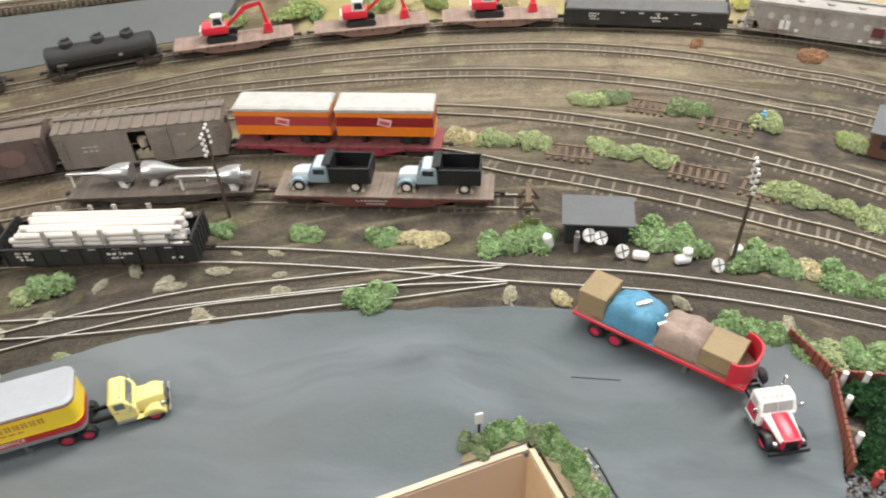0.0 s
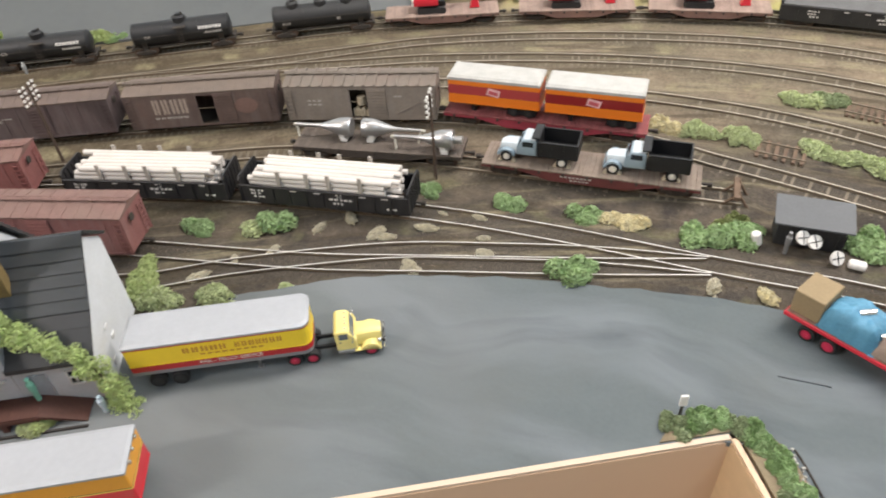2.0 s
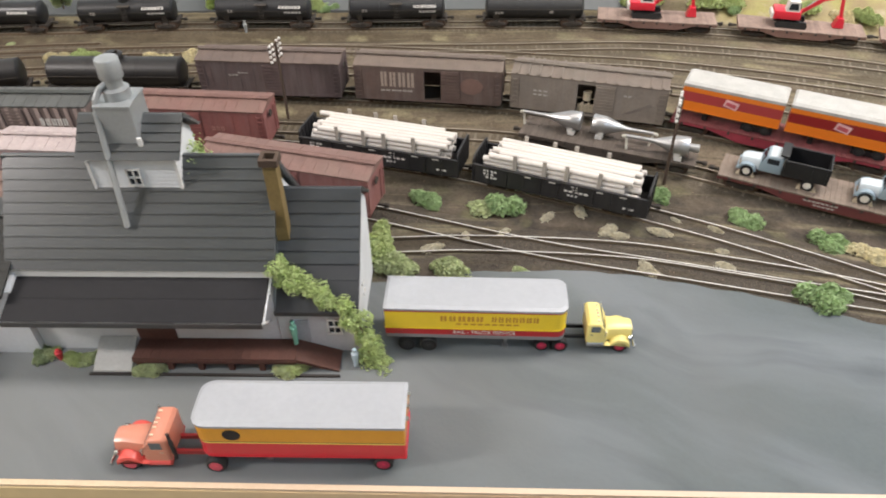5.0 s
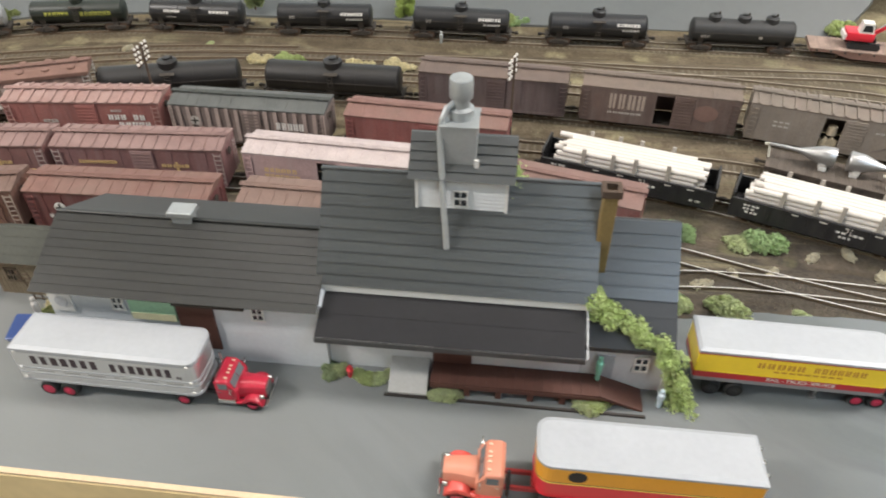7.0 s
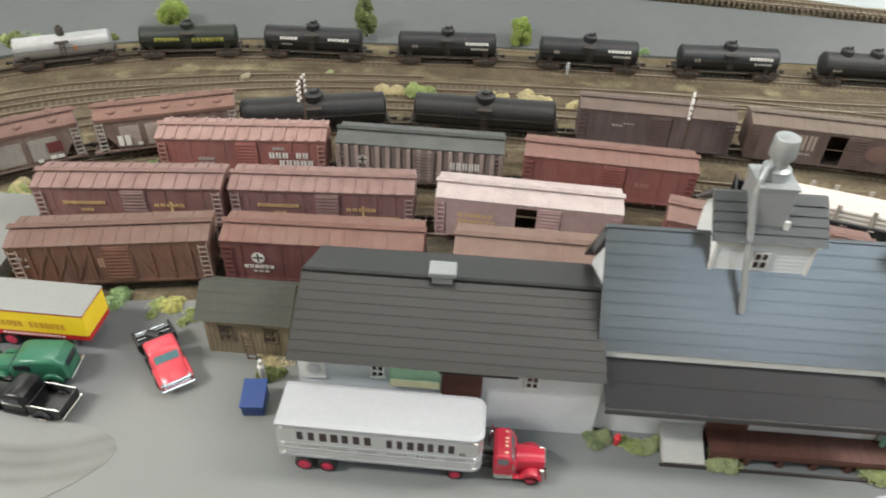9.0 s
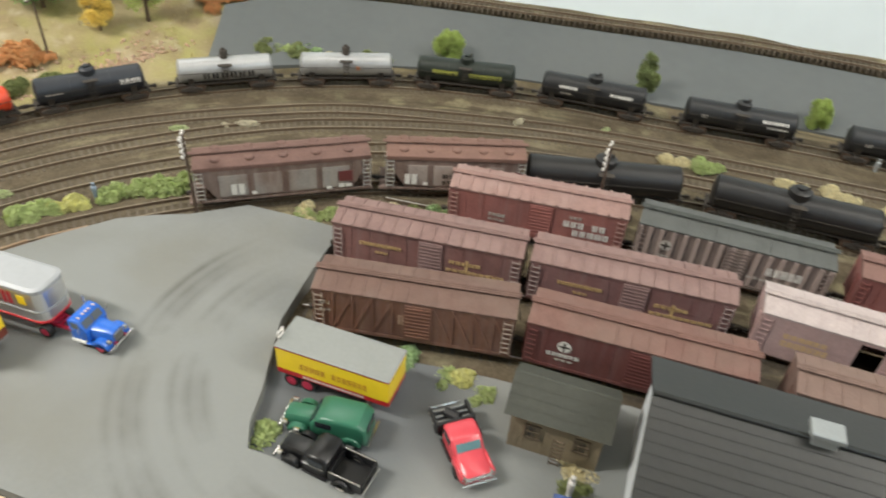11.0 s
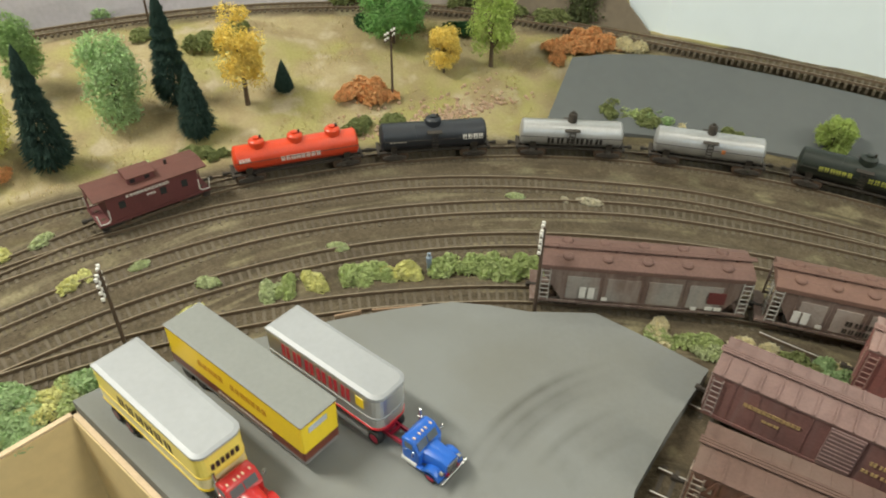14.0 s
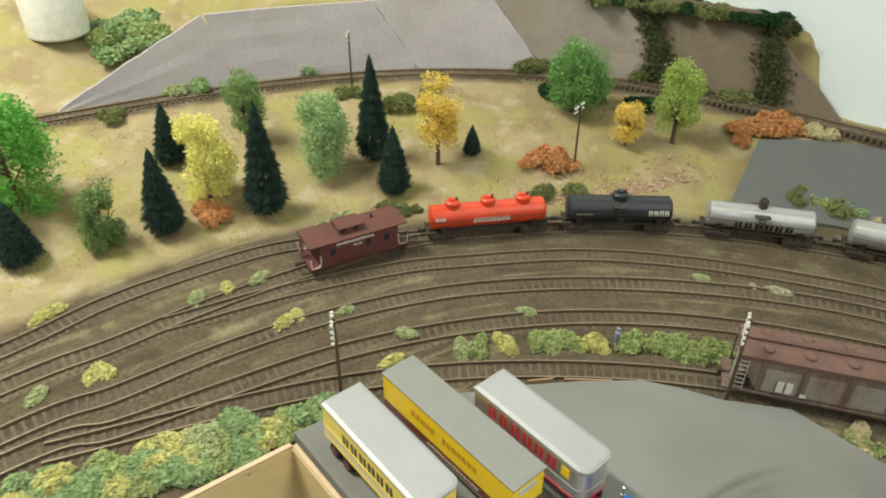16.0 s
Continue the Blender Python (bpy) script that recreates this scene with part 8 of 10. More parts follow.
def cone(m, label, flip, knob=False):
    t = thing("metal_cone", label, "machine part", m, "silver cones")
    s = -1 if flip else 1
    bm = NB()
    k = [(s * 25, 3.2), (s * 30, 3.4), (s * 33, 3.6), (s * 33, 0.4)] if knob else [(s * 25, 0.4)]
    lathe(bm, [(s * -27, 0.4), (s * -27, 1.4), (s * -8, 1.7), (s * -3, 2.2), (s * 14, 8.0), (s * 24, 8.6), (s * 25, 8.0)] + k, 20, "X")
    part("shell", bm, mat("dull_aluminium", (0.46, 0.46, 0.46), 0.34, 0.8, 0.12, 60, 0.05), t, "", True, m=mm(0, 0, 11))
    bm = NB()
    box(bm, s * 18 - 3, s * 18 + 3, -7, 7, 0, 3.0)
    prism_x(bm, [(-6, 2), (6, 2), (7, 7), (4, 4.5), (-4, 4.5), (-7, 7)], s * 14, s * 19) if s > 0 else prism_x(bm, [(-6, 2), (6, 2), (7, 7), (4, 4.5), (-4, 4.5), (-7, 7)], s * 19, s * 14)
    part("cradle", bm, WHITE, t, "white cradle block")
    bm = NB()
    cyl(bm, (s * -27, 0, 11), (s * -30, 2, 9), 1.5, seg=8)
    cyl(bm, (s * -25, -3, 0), (s * -27, 1, 11), 1.0, seg=8)
    part("bent_pipe", bm, mat("pale_pipe", (0.62, 0.6, 0.52), 0.5, 0.2), t)
    return t


cone(cone_flat.matrix_basis @ mm(-50, 3, 14.4), "bright silver cone with a thin bent pipe end", False)
cone(cone_flat.matrix_basis @ mm(10, 4, 14.4), "bright silver cone with a thin pipe, reversed", True)
cone(cone_flat.matrix_basis @ mm(43, -7, 14.4), "bright silver cone with end knob on a white cradle", False, True)


def excavator(m, label):
    t = thing("excavator", label, "excavator", m, "red excavators")
    rd = gloss("excavator_red", (0.66, 0.03, 0.05))
    for s in (-1, 1):
        bm = NB()
        prism(bm, [(-17, 3), (-15, 0.5), (15, 0.5), (17, 3), (15, 6.6), (-15, 6.6)], *sorted((s * 7, s * 12)))
        tr = part("crawler_track", bm, TYRE, t)
        bm = NB()
        box(bm, -0.6, 0.6, -2.7, 2.7, 0.0, 0.8)
        pad_me = mesh_of("track_pad", bm, BLACK)
        for i in range(16):
            for z in (0.0, 6.4):
                hang("track_pad", pad_me, tr, mm(-14.5 + i * 1.95, s * 9.5, z))
    bm = NB()
    box(bm, -8, 8, -7, 7, 3, 7.6)
    cyl(bm, (0, 0, 7), (0, 0, 9), 7, seg=14)
    part("turntable", bm, BLACK, t)
    bm = NB()
    box(bm, -20, 8, -10.5, 10.5, 9, 18, 0.8, 2)
    part("body", bm, rd, t, "", True)
    bm = NB()
    box(bm, -22.5, -19.5, -9.5, 9.5, 9, 15, 0.6, 2)
    part("counterweight", bm, WHITE, t)
    bm = NB()
    prism(bm, [(-9, 17.6), (6, 17.6), (4, 29), (-7, 29)], -10, 1)
    cb = part("cab", bm, WHITE, t, "white operator cab")
    bm = NB()
    prism(bm, [(-6.5, 20), (3.8, 20), (2.6, 27), (-5.2, 27)], -10.3, -9.8)
    box(bm, 4.4, 5.8, -8.5, -0.5, 20, 26)
    part("window", bm, GLASS, cb)
    bm = NB()
    prism(bm, [(6, 13), (10, 12), (30, 28), (46, 32), (47, 35), (29, 33)], 2.2, 5.2)
    bo = part("boom", bm, rd, t)
    bm = NB()
    prism(bm, [(45, 36), (48.5, 35), (53, 10), (49.5, 9)], 2.4, 5.0)
    part("stick", bm, rd, bo)
    bm = NB()
    prism(bm, [(48, 11), (54, 11), (56, 1), (45, 0.6)], -1.4, 8.8)
    part("bucket", bm, rd, bo)
    bm = NB()
    cyl(bm, (14, 3.7, 20), (26, 3.7, 31), 1.0, seg=8)
    cyl(bm, (32, 3.7, 34), (46, 3.7, 36), 0.9, seg=8)
    part("ram", bm, CHROME, bo)
    return t


for fl in FLATS:
    excavator(fl.matrix_basis @ mm(-12, 0, 14.4), "red toy excavator with white cab and black crawlers, on a flatcar")


def old_car(m, label, paint, kind):
    """Rounded 1940s-50s van or pickup; front towards +x, z 0 on the ground."""
    t = thing("van" if kind == "van" else "pickup_truck", label, "van" if kind == "van" else "pickup", m, "parked vehicles")
    bm = NB()
    box(bm, -24, 24, -8, 8, 3, 5.5)
    part("chassis", bm, BLACK, t)
    bm = NB()
    if kind == "van":
        prism(bm, [(-27, 4.5), (8, 4.5), (8, 13), (4, 19), (-1, 21), (-22, 21), (-26.5, 17)], -10, 10)
    else:
        prism(bm, [(-8, 4.5), (9, 4.5), (9, 12.5), (5.5, 18), (2, 19.6), (-5.5, 19.6), (-8, 18)] if kind != "modern" else [(-9, 4), (11, 4), (11, 12), (4.5, 17.6), (2, 18.4), (-6.5, 18.4), (-9, 17)], -9.8, 9.8)
    es = [e for e in bm.edges if abs(e.verts[0].co.y - e.verts[1].co.y) < 0.1]
    bmesh.ops.bevel(bm, geom=es, offset=2.2, segments=3, profile=0.5, affect="EDGES")
    cab = part("body" if kind == "van" else "cab", bm, paint, t, "", True)
    bm = NB()
    if kind == "modern":
        prism(bm, [(9.4, 12.9), (6.0, 15.9), (6.5, 16.6), (10.1, 13.3)], -7.4, 7.4)
        part("windshield", bm, mat("teal_tinted_glass", (0.05, 0.13, 0.13), 0.12), cab, "teal tinted windshield")
    else:
        prism(bm, [(8.1, 12.8), (5.0, 17.6), (5.5, 17.8), (8.9, 12.8)], -7.6, 7.6)
        part("windshield", bm, GLASS, cab)
    for s in (-1, 1):
        bm = NB()
        box(bm, -6, 4, *sorted((s * 9.7, s * 10.25)), 13, 17.4, 0.2)
        part("side_window", bm, GLASS, cab)
    if kind == "van":
        bm = NB()
        box(bm, -27.3, -26.4, -6, 6, 13, 17.5)
        part("rear_window", bm, GLASS, cab)
    bm = NB()
    wide = 9.5 if kind == "modern" else 6.2
    prof = [(-wide, 5), (wide, 5), (wide * 1.03, 10), (wide * 0.78, 12.4), (0, 13.2), (-wide * 0.78, 12.4), (-wide * 1.03, 10)]
    a = [bm.verts.new((8.6, y, z)) for y, z in prof]
    b = [bm.verts.new((22, y * 0.97, 5 + (z - 5) * 0.92)) for y, z in prof]
    c = [bm.verts.new((25.5, y * 0.88, 5 + (z - 5) * 0.72)) for y, z in prof]
    for u, v in ((a, b), (b, c)):
        for i in range(7):
            bm.faces.new((u[i], u[(i + 1) % 7], v[(i + 1) % 7], v[i]))
    bm.faces.new(a)
    bm.faces.new(c)
    hd = part("hood", bm, paint, t, "", True)
    bm = NB()
    box(bm, 25.2 if kind != "modern" else 24.2, 26.2, *((-5, 5, 5.6, 9.6) if kind != "modern" else (-8.4, 8.4, 7.0, 10.2)), 0.3)
    part("grille", bm, CHROME, hd)
    if kind == "modern":
        bm = NB()
        for s in (-1, 1):
            box(bm, -27, -8.5, s * 4.5 - 1, s * 4.5 + 1, 4.5, 7.5, 0.2)
            box(bm, -26, -11, s * 11.6 - 0.9, s * 11.6 + 0.9, 8.5, 13.5, 0.3)
        box(bm, -26, -11, -12, 12, 7.3, 9.0, 0.3)
        box(bm, -13.5, -11, -12, 12, 8.6, 14.5, 0.4)
        bed = part("flatbed_frame", bm, BLACK, t, "black open flatbed frame")
        for x in (-24.5, -20.5, -16.5):
            bm = NB()
            box(bm, x - 0.6, x + 0.6, -12.8, 12.8, 9.0, 10.4, 0.2)
            part("cross_bar", bm, STEEL, bed)
        bm = NB()
        cyl(bm, (-22, -3, 11.5), (-14, 3, 12.5), 3.0, seg=12)
        part("winch_drum", bm, BLACK, bed)
    elif kind != "van":
        bm = NB()
        for a_ in ((-30, -8.5, -9.6, -8.4, 5, 12), (-30, -8.5, 8.4, 9.6, 5, 12), (-30, -28.8, -8.4, 8.4, 5, 12), (-9.8, -8.5, -8.4, 8.4, 5, 12), (-30, -8.5, -8.4, 8.4, 5, 6.2)):
            box(bm, *a_, 0.25)
        bed = part("cargo_bed", bm, paint, t)
        for s in (-1, 1):
            bm = NB()
            box(bm, -29.6, -9, *sorted((s * 8.5, s * 9.5)), 12.0, 12.5, 0.1)
            part("bed_rail", bm, CHROME, bed, "thin bright rail")
            bm = NB()
            box(bm, -6.5, 7.5, *sorted((s * 9.8, s * 10.3)), 11.6, 12.2, 0.1)
            part("side_trim", bm, CHROME, cab, "thin bright trim")
    for x in (15.5, -17.5):
        for s in (-1, 1):
            bm = NB()
            o = [(x + 6.4 * math.cos(radians(180 - i * 22.5)), 4.0 + 6.4 * math.sin(radians(180 - i * 22.5))) for i in range(9)]
            q = [(x + 5.0 * math.cos(radians(180 - i * 22.5)), 4.0 + 5.0 * math.sin(radians(180 - i * 22.5))) for i in range(9)]
            prism(bm, o + q[::-1], *sorted((s * 7.6, s * 11.4)))
            es = [e for e in bm.edges if abs(abs(e.verts[0].co.y) - 11.4) < 0.05 and abs(abs(e.verts[1].co.y) - 11.4) < 0.05]
            bmesh.ops.bevel(bm, geom=es, offset=0.9, segments=2, profile=0.5, affect="EDGES")
            if kind != "modern":
                part("fender", bm, paint, t, "", True)
            elif x > 0:
                bm.free()
                bm = NB()
                box(bm, 8.6, 25, *sorted((s * 8.6, s * 10.6)), 5.2, 11.2, 0.9)
                part("fender", bm, paint, t, "", True)
            else:
                bm.free()
            wheel(t, x, s * 9.6, 4.1, 2.8, RIM_WHT if kind != "modern" else RIM_BLK)
    for s in (-1, 1):
        bm = NB()
        cyl(bm, (22, s * 8.6, 9), (25, s * 8.6, 9), 1.5, seg=10)
        part("headlight", bm, CHROME, t)
        bm = NB()
        box(bm, -8, 8, *sorted((s * 9.4, s * 11.2)), 4.2, 5.0)
        part("running_board", bm, BLACK, t)
    bm = NB()
    box(bm, 26.6, 27.8, -10.5, 10.5, 4.6, 6.6, 0.3)
    part("bumper", bm, CHROME, t)
    bm = NB()
    box(bm, -31.6 if kind != "van" else -29.4, -30.4 if kind != "van" else -28.2, -10, 10, 4.6, 6.6, 0.3)
    part("bumper", bm, CHROME, t)
    return t


old_car(along(-0.844, -0.0125, -0.887, -0.0375) @ mm(16, 0, 0), "dark green rounded panel van parked beside a yellow trailer", gloss("bottle_green", (0.030, 0.135, 0.082)), "van")
old_car(along(-0.822, -0.033, -0.868, -0.049) @ mm(18, 0, 0), "glossy black old pickup truck with chrome bumpers", gloss("gloss_black_paint", (0.008, 0.008, 0.009)), "pickup")
old_car(along(-0.806, 0.034, -0.768, 0.0155) @ mm(16, 0, 0), "bright coral-red truck with chrome front and a black flatbed frame", gloss("coral_red_paint", (0.58, 0.065, 0.085)), "modern")

# brown timber shed at the far end of the derelict track
ts = thing("timber_shed", "small red-brown timber shed beside the derelict track", "shed", along(0.311, 0.585, 0.36, 0.56, 0.0))
SHEDW = mat("red_brown_boards", (0.13, 0.06, 0.035), 0.85, 0, 0.25, 90, 0.3, 0.3, (0.08, 0.04, 0.025))
bm = NB()
prism_x(bm, [(0, 0), (34, 0), (34, 24), (0, 24)], 0, 60)
w = part("wall", bm, SHEDW, ts)
bm = NB()
box(bm, -1.8, 1.8, -0.5, 0.2, 0.3, 23.5)
plank_me = mesh_of("plank", bm, SHEDW)
for i in range(15):
    hang("plank", plank_me, w, mm(2 + i * 4, 0, 0))
bm = NB()
box(bm, 8, 14, -0.9, -0.3, 10, 17)
part("window", bm, GLASS, ts)
bm = NB()
prism_x(bm, [(-3, 22.6), (37, 29), (37, 30.4), (-3, 24)], -3, 63)
part("roof", bm, mat("slate_grey_roof", (0.10, 0.105, 0.11), 0.7), ts)
# thin wooden strips along the lot's far edge
es = thing("edge_strip", "thin pale wooden strips along the lot's far edge", "wood strip", Matrix.Identity(4))
for xa, ya, xb, yb in ((-1.141, -0.110, -1.131, -0.082), (-1.130, -0.079, -1.122, -0.052), (-1.121, -0.050, -1.112, -0.023), (-1.111, -0.021, -1.102, 0.006)):
    bm = NB()
    box(bm, 0, math.hypot(xb - xa, yb - ya) * 1000 - 1, -0.9, 0.9, -6, 1.2, 0.15)
    part("strip", bm, mat("pale_strip_wood", (0.30, 0.23, 0.15), 0.8, 0, 0.25, 90, 0.2), es, m=along(xa, ya, xb, yb, 0.0110))

# thin dark scratch in the road paint, added as a raised sliver
bm = NB()
box(bm, 0, 30, -0.35, 0.35, 0, 0.5)
ob = part("wire_scrap", bm, mat("dark_scratch", (0.05, 0.06, 0.07), 0.6), None)
ob.matrix_basis = along(0.047, 0.3265, 0.078, 0.3255, 0.0036)
tagged(ob, "thin dark scratch in the road paint, built as a raised sliver", "wire")

# ---------------- lake sheet, rock wall and backdrop ----------------
def side_line(name, off):
    return offset_line(LINES[name], off)


tr, up = side_line("train", 0.046), side_line("upper", -0.0175)
i0 = int(np.argmin((tr[:, 0] + 1.372) ** 2 + (tr[:, 1] - 0.205) ** 2))
i1 = int(np.argmin((tr[:, 0] + 0.335) ** 2 + (tr[:, 1] - 0.80) ** 2))
j0 = int(np.argmin((up[:, 0] + 1.452) ** 2 + (up[:, 1] - 0.272) ** 2))
j1 = int(np.argmin((up[:, 0] + 0.32) ** 2 + (up[:, 1] - 0.87) ** 2))
N = 120
v, f = [], []
K = 5
for i in range(N):
    a = tr[int(round(i0 + (i1 - i0) * i / (N - 1)))]
    b = up[int(round(j0 + (j1 - j0) * i / (N - 1)))]
    if i < 14:
        b = b + (np.array((-1.412, 0.266)) - up[j0]) * (1 - i / 14) ** 1.6
    for k in range(K):
        t_ = k / (K - 1)
        p = a + (b - a) * t_
        v.append((p[0], p[1], 0.004 + 0.0325 * t_))
for i in range(N - 1):
    for k in range(K - 1):
        f.append((i * K + k, (i + 1) * K + k, (i + 1) * K + k + 1, i * K + k + 1))
base = len(v)
ring = [i * K for i in range(N)] + [(N - 1) * K + k for k in range(1, K)] + [i * K + K - 1 for i in range(N - 2, -1, -1)] + [k for k in range(K - 2, 0, -1)]
for r in ring:
    v.append((v[r][0], v[r][1], v[r][2] - 0.006))
for q in range(len(ring)):
    w = (q + 1) % len(ring)
    f.append((ring[q], base + q, base + w, ring[w]))
me = bpy.data.meshes.new("water")
me.from_pydata(v, [], f)
me.materials.append(mat("slate_grey_board", (0.100, 0.108, 0.108), 0.5, 0, 0.08, 9, 0.08, 0.5, (0.132, 0.137, 0.134)))
tagged(new("water", me), "flat slate-grey painted board behind the train track", "water", kind="structure")

# grey paper rock wall behind the upper track
ROCKW = mat("grey_lilac_paper", (0.46, 0.435, 0.475), 0.85, 0, 0.12, 22, 0.6, 0.30, (0.40, 0.365, 0.355))
# browner paper to the right; its dark tone also holds the shade there
ROCKT = mat("grey_tan_paper", (0.31, 0.275, 0.245), 0.85, 0, 0.12, 16, 0.35, 0.45, (0.24, 0.20, 0.155))
ROCKB = mat("brown_shaded_paper", (0.19, 0.155, 0.112), 0.85, 0, 0.15, 16, 0.35, 0.5, (0.135, 0.11, 0.078))
rw = thing("wall_rock", "grey crinkled paper retaining wall behind the upper track", "wall", Matrix.Identity(4), kind="structure")
ul = side_line("upper", 0.021)
ia = int(np.argmin((ul[:, 0] + 1.66) ** 2 + (ul[:, 1] + 0.495) ** 2))
ib = int(np.argmin((ul[:, 0] + 1.43) ** 2 + (ul[:, 1] - 0.405) ** 2))
ul2 = side_line("upper", 0.050)
cuts = [0.0, 0.22, 0.46, 0.63, 0.81, 1.0]
for ca_, cb_ in zip(cuts, cuts[1:]):
    bm = NB()
    cols = []
    n = 14
    for i in range(n + 1):
        t_ = ca_ + (cb_ - ca_) * (i / n) * 0.993
        k = int(ia + (ib - ia) * t_)
        slope = min(1.0, t_ / 0.22)
        h = 0.006 + 0.086 * slope + 0.016 * min(1.0, max(0.0, t_ - 0.45) / 0.3)
        fall = h / 0.17
        col = []
        for j in range(7):
            s_ = j / 6
            wob = 0.0016 * noise.noise((k * 0.06, j * 0.9, 1.0))
            q = int(ia + (ib - ia) * t_ * (1 - 0.13 * s_))
            b0, b1 = ul[q], ul2[q]
            p = b0 + (b1 - b0) * (s_ * fall + wob * 20)
            col.append(bm.verts.new((p[0] * 1000, p[1] * 1000, (0.034 + h * s_) * 1000)))
        for j in range(6, -1, -1):
            s_ = j / 6
            q = int(ia + (ib - ia) * t_ * (1 - 0.13 * s_))
            b0, b1 = ul[q], ul2[q]
            p = b0 + (b1 - b0) * (s_ * fall + 0.12)
            col.append(bm.verts.new((p[0] * 1000, p[1] * 1000, (0.034 + h * s_) * 1000)))
        cols.append(col)
    for a, b in zip(cols, cols[1:]):
        for j in range(14):
            bm.faces.new((a[j], a[(j + 1) % 14], b[(j + 1) % 14], b[j]))
    bm.faces.new(cols[0])
    bm.faces.new(cols[-1])
    part("panel", bm, ROCKW if ca_ < 0.5 else ROCKB if ca_ > 0.7 else ROCKT, rw)

SKYB = mat("pale_glowing_backdrop", (0.72, 0.80, 0.83), 0.9, 0, 0.03, 4, 0.03)
# faint glow added to the painted board to brighten it and even its shading
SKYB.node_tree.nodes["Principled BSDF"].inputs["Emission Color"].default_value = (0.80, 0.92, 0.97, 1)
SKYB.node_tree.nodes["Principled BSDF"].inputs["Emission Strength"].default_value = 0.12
pts = [(-2.62, -1.1), (-2.62, 0.1)] + [tuple(p) for p in side_line("upper", 0.115)[ib - 70:ib - 30:10]] + [tuple(p) for p in side_line("upper", 0.030)[ib + 1::12]] + [(0.2, 1.12), (0.92, 1.12)]
ob = wall_strip("backdrop", pts, 0.0, 0.75, 0.006, SKYB, "pale blue-white painted sky backdrop with a faint added glow", "backdrop")

# ---------------- planting ----------------
bm = NB()
bmesh.ops.create_icosphere(bm, subdivisions=1, radius=1.0)
bm.verts.ensure_lookup_table()
ICO_V = np.array([tuple(v.co) for v in bm.verts])
ICO_F = [[v.index for v in f.verts] for f in bm.faces]
bm.free()


def foliage(name, colour, var=0.3):
    """Leaf or foam colour that differs from clump to clump."""
    if name in MATS:
        return MATS[name]
    m = mat(name, colour, 0.9, 0, var, 260, 0.5, 0.0)
    n, l = m.node_tree.nodes, m.node_tree.links
    b = n["Principled BSDF"]
    b.inputs["Specular IOR Level"].default_value = 0.1
    src = b.inputs["Base Color"].links[0].from_socket
    geo = n.new("ShaderNodeNewGeometry")
    mr = n.new("ShaderNodeMapRange")
    mr.inputs[3].default_value, mr.inputs[4].default_value = 0.90, 1.10
    l.new(geo.outputs["Random Per Island"], mr.inputs[0])
    mx = n.new("ShaderNodeMix")
    mx.data_type, mx.blend_type = "RGBA", "MULTIPLY"
    mx.inputs[0].default_value = 1.0
    l.new(src, mx.inputs[6])
    l.new(mr.outputs[0], mx.inputs[7])
    l.new(mx.outputs[2], b.inputs["Base Color"])
    # thin foam and leaf let light through
    tl, ms = n.new("ShaderNodeBsdfTranslucent"), n.new("ShaderNodeMixShader")
    l.new(mx.outputs[2], tl.inputs["Color"])
    ms.inputs[0].default_value = 0.5
    l.new(b.outputs[0], ms.inputs[1])
    l.new(tl.outputs[0], ms.inputs[2])
    l.new(ms.outputs[0], n["Material Output"].inputs["Surface"])
    return m


def clumps(name, centres, radii, material, rg):
    """Many small crumbs of foam as one mesh; metres."""
    V, F = [], []
    for (x, y, z), r in zip(centres, radii):
        s = np.array([[rg.uniform(0.7, 1.3)] for _ in range(12)])
        a = rg.uniform(0, 6.28)
        rot = np.array([[math.cos(a), -math.sin(a), 0], [math.sin(a), math.cos(a), 0], [0, 0, 1]])
        o = len(V)
        V += ((ICO_V * s) @ rot.T * r + (x, y, z)).tolist()
        F += [[i + o for i in q] for q in ICO_F]
    me = bpy.data.meshes.new(name)
    me.from_pydata(V, [], F)
    me.materials.append(material)
    return me


def flakes(name, centres, radii, material, seed):
    """Thousands of tiny ragged flakes of foam or leaf as one mesh; metres."""
    rs = np.random.RandomState(seed)
    n = len(centres)
    d = rs.normal(size=(n, 4, 3))
    d /= np.linalg.norm(d, axis=2, keepdims=True)
    v = np.array(centres)[:, None, :] + d * (np.array(radii)[:, None, None] * rs.uniform(0.6, 1.5, (n, 4, 1)))
    o = np.arange(n)[:, None, None] * 4
    f = (np.array([(0, 1, 2), (0, 2, 3), (0, 3, 1), (1, 3, 2)])[None] + o).reshape(-1, 3)
    me = bpy.data.meshes.new(name)
    me.from_pydata(v.reshape(-1, 3).tolist(), [], f.tolist())
    me.materials.append(material)
    return me


def bush_mesh(material, seed, n=1900, rx=0.0108, ry=0.0088, h=0.0082, crumb=0.00098, spread=1.0):
    rg = random.Random(seed)
    lobes = [(rg.uniform(-0.7, 0.7) * rx * spread, rg.uniform(-0.6, 0.6) * ry * spread, rg.uniform(0.55, 1.0), rg.uniform(0.46, 0.72)) for _ in range(6)]
    c, r = [], []
    while len(c) < n:
        lx, ly, lh, lr = rg.choice(lobes)
        a, k = rg.uniform(0, 6.28), math.sqrt(rg.random())
        x, y = lx + math.cos(a) * k * rx * lr, ly + math.sin(a) * k * ry * lr
        zmax = h * lh * math.sqrt(max(0.02, 1 - k * k * 0.92))
        z = zmax * rg.random() ** 0.22
        c.append((x, y, z + crumb * 0.3))
        r.append(crumb * rg.uniform(0.7, 1.5))
    return flakes("foliage", c, r, material, seed)


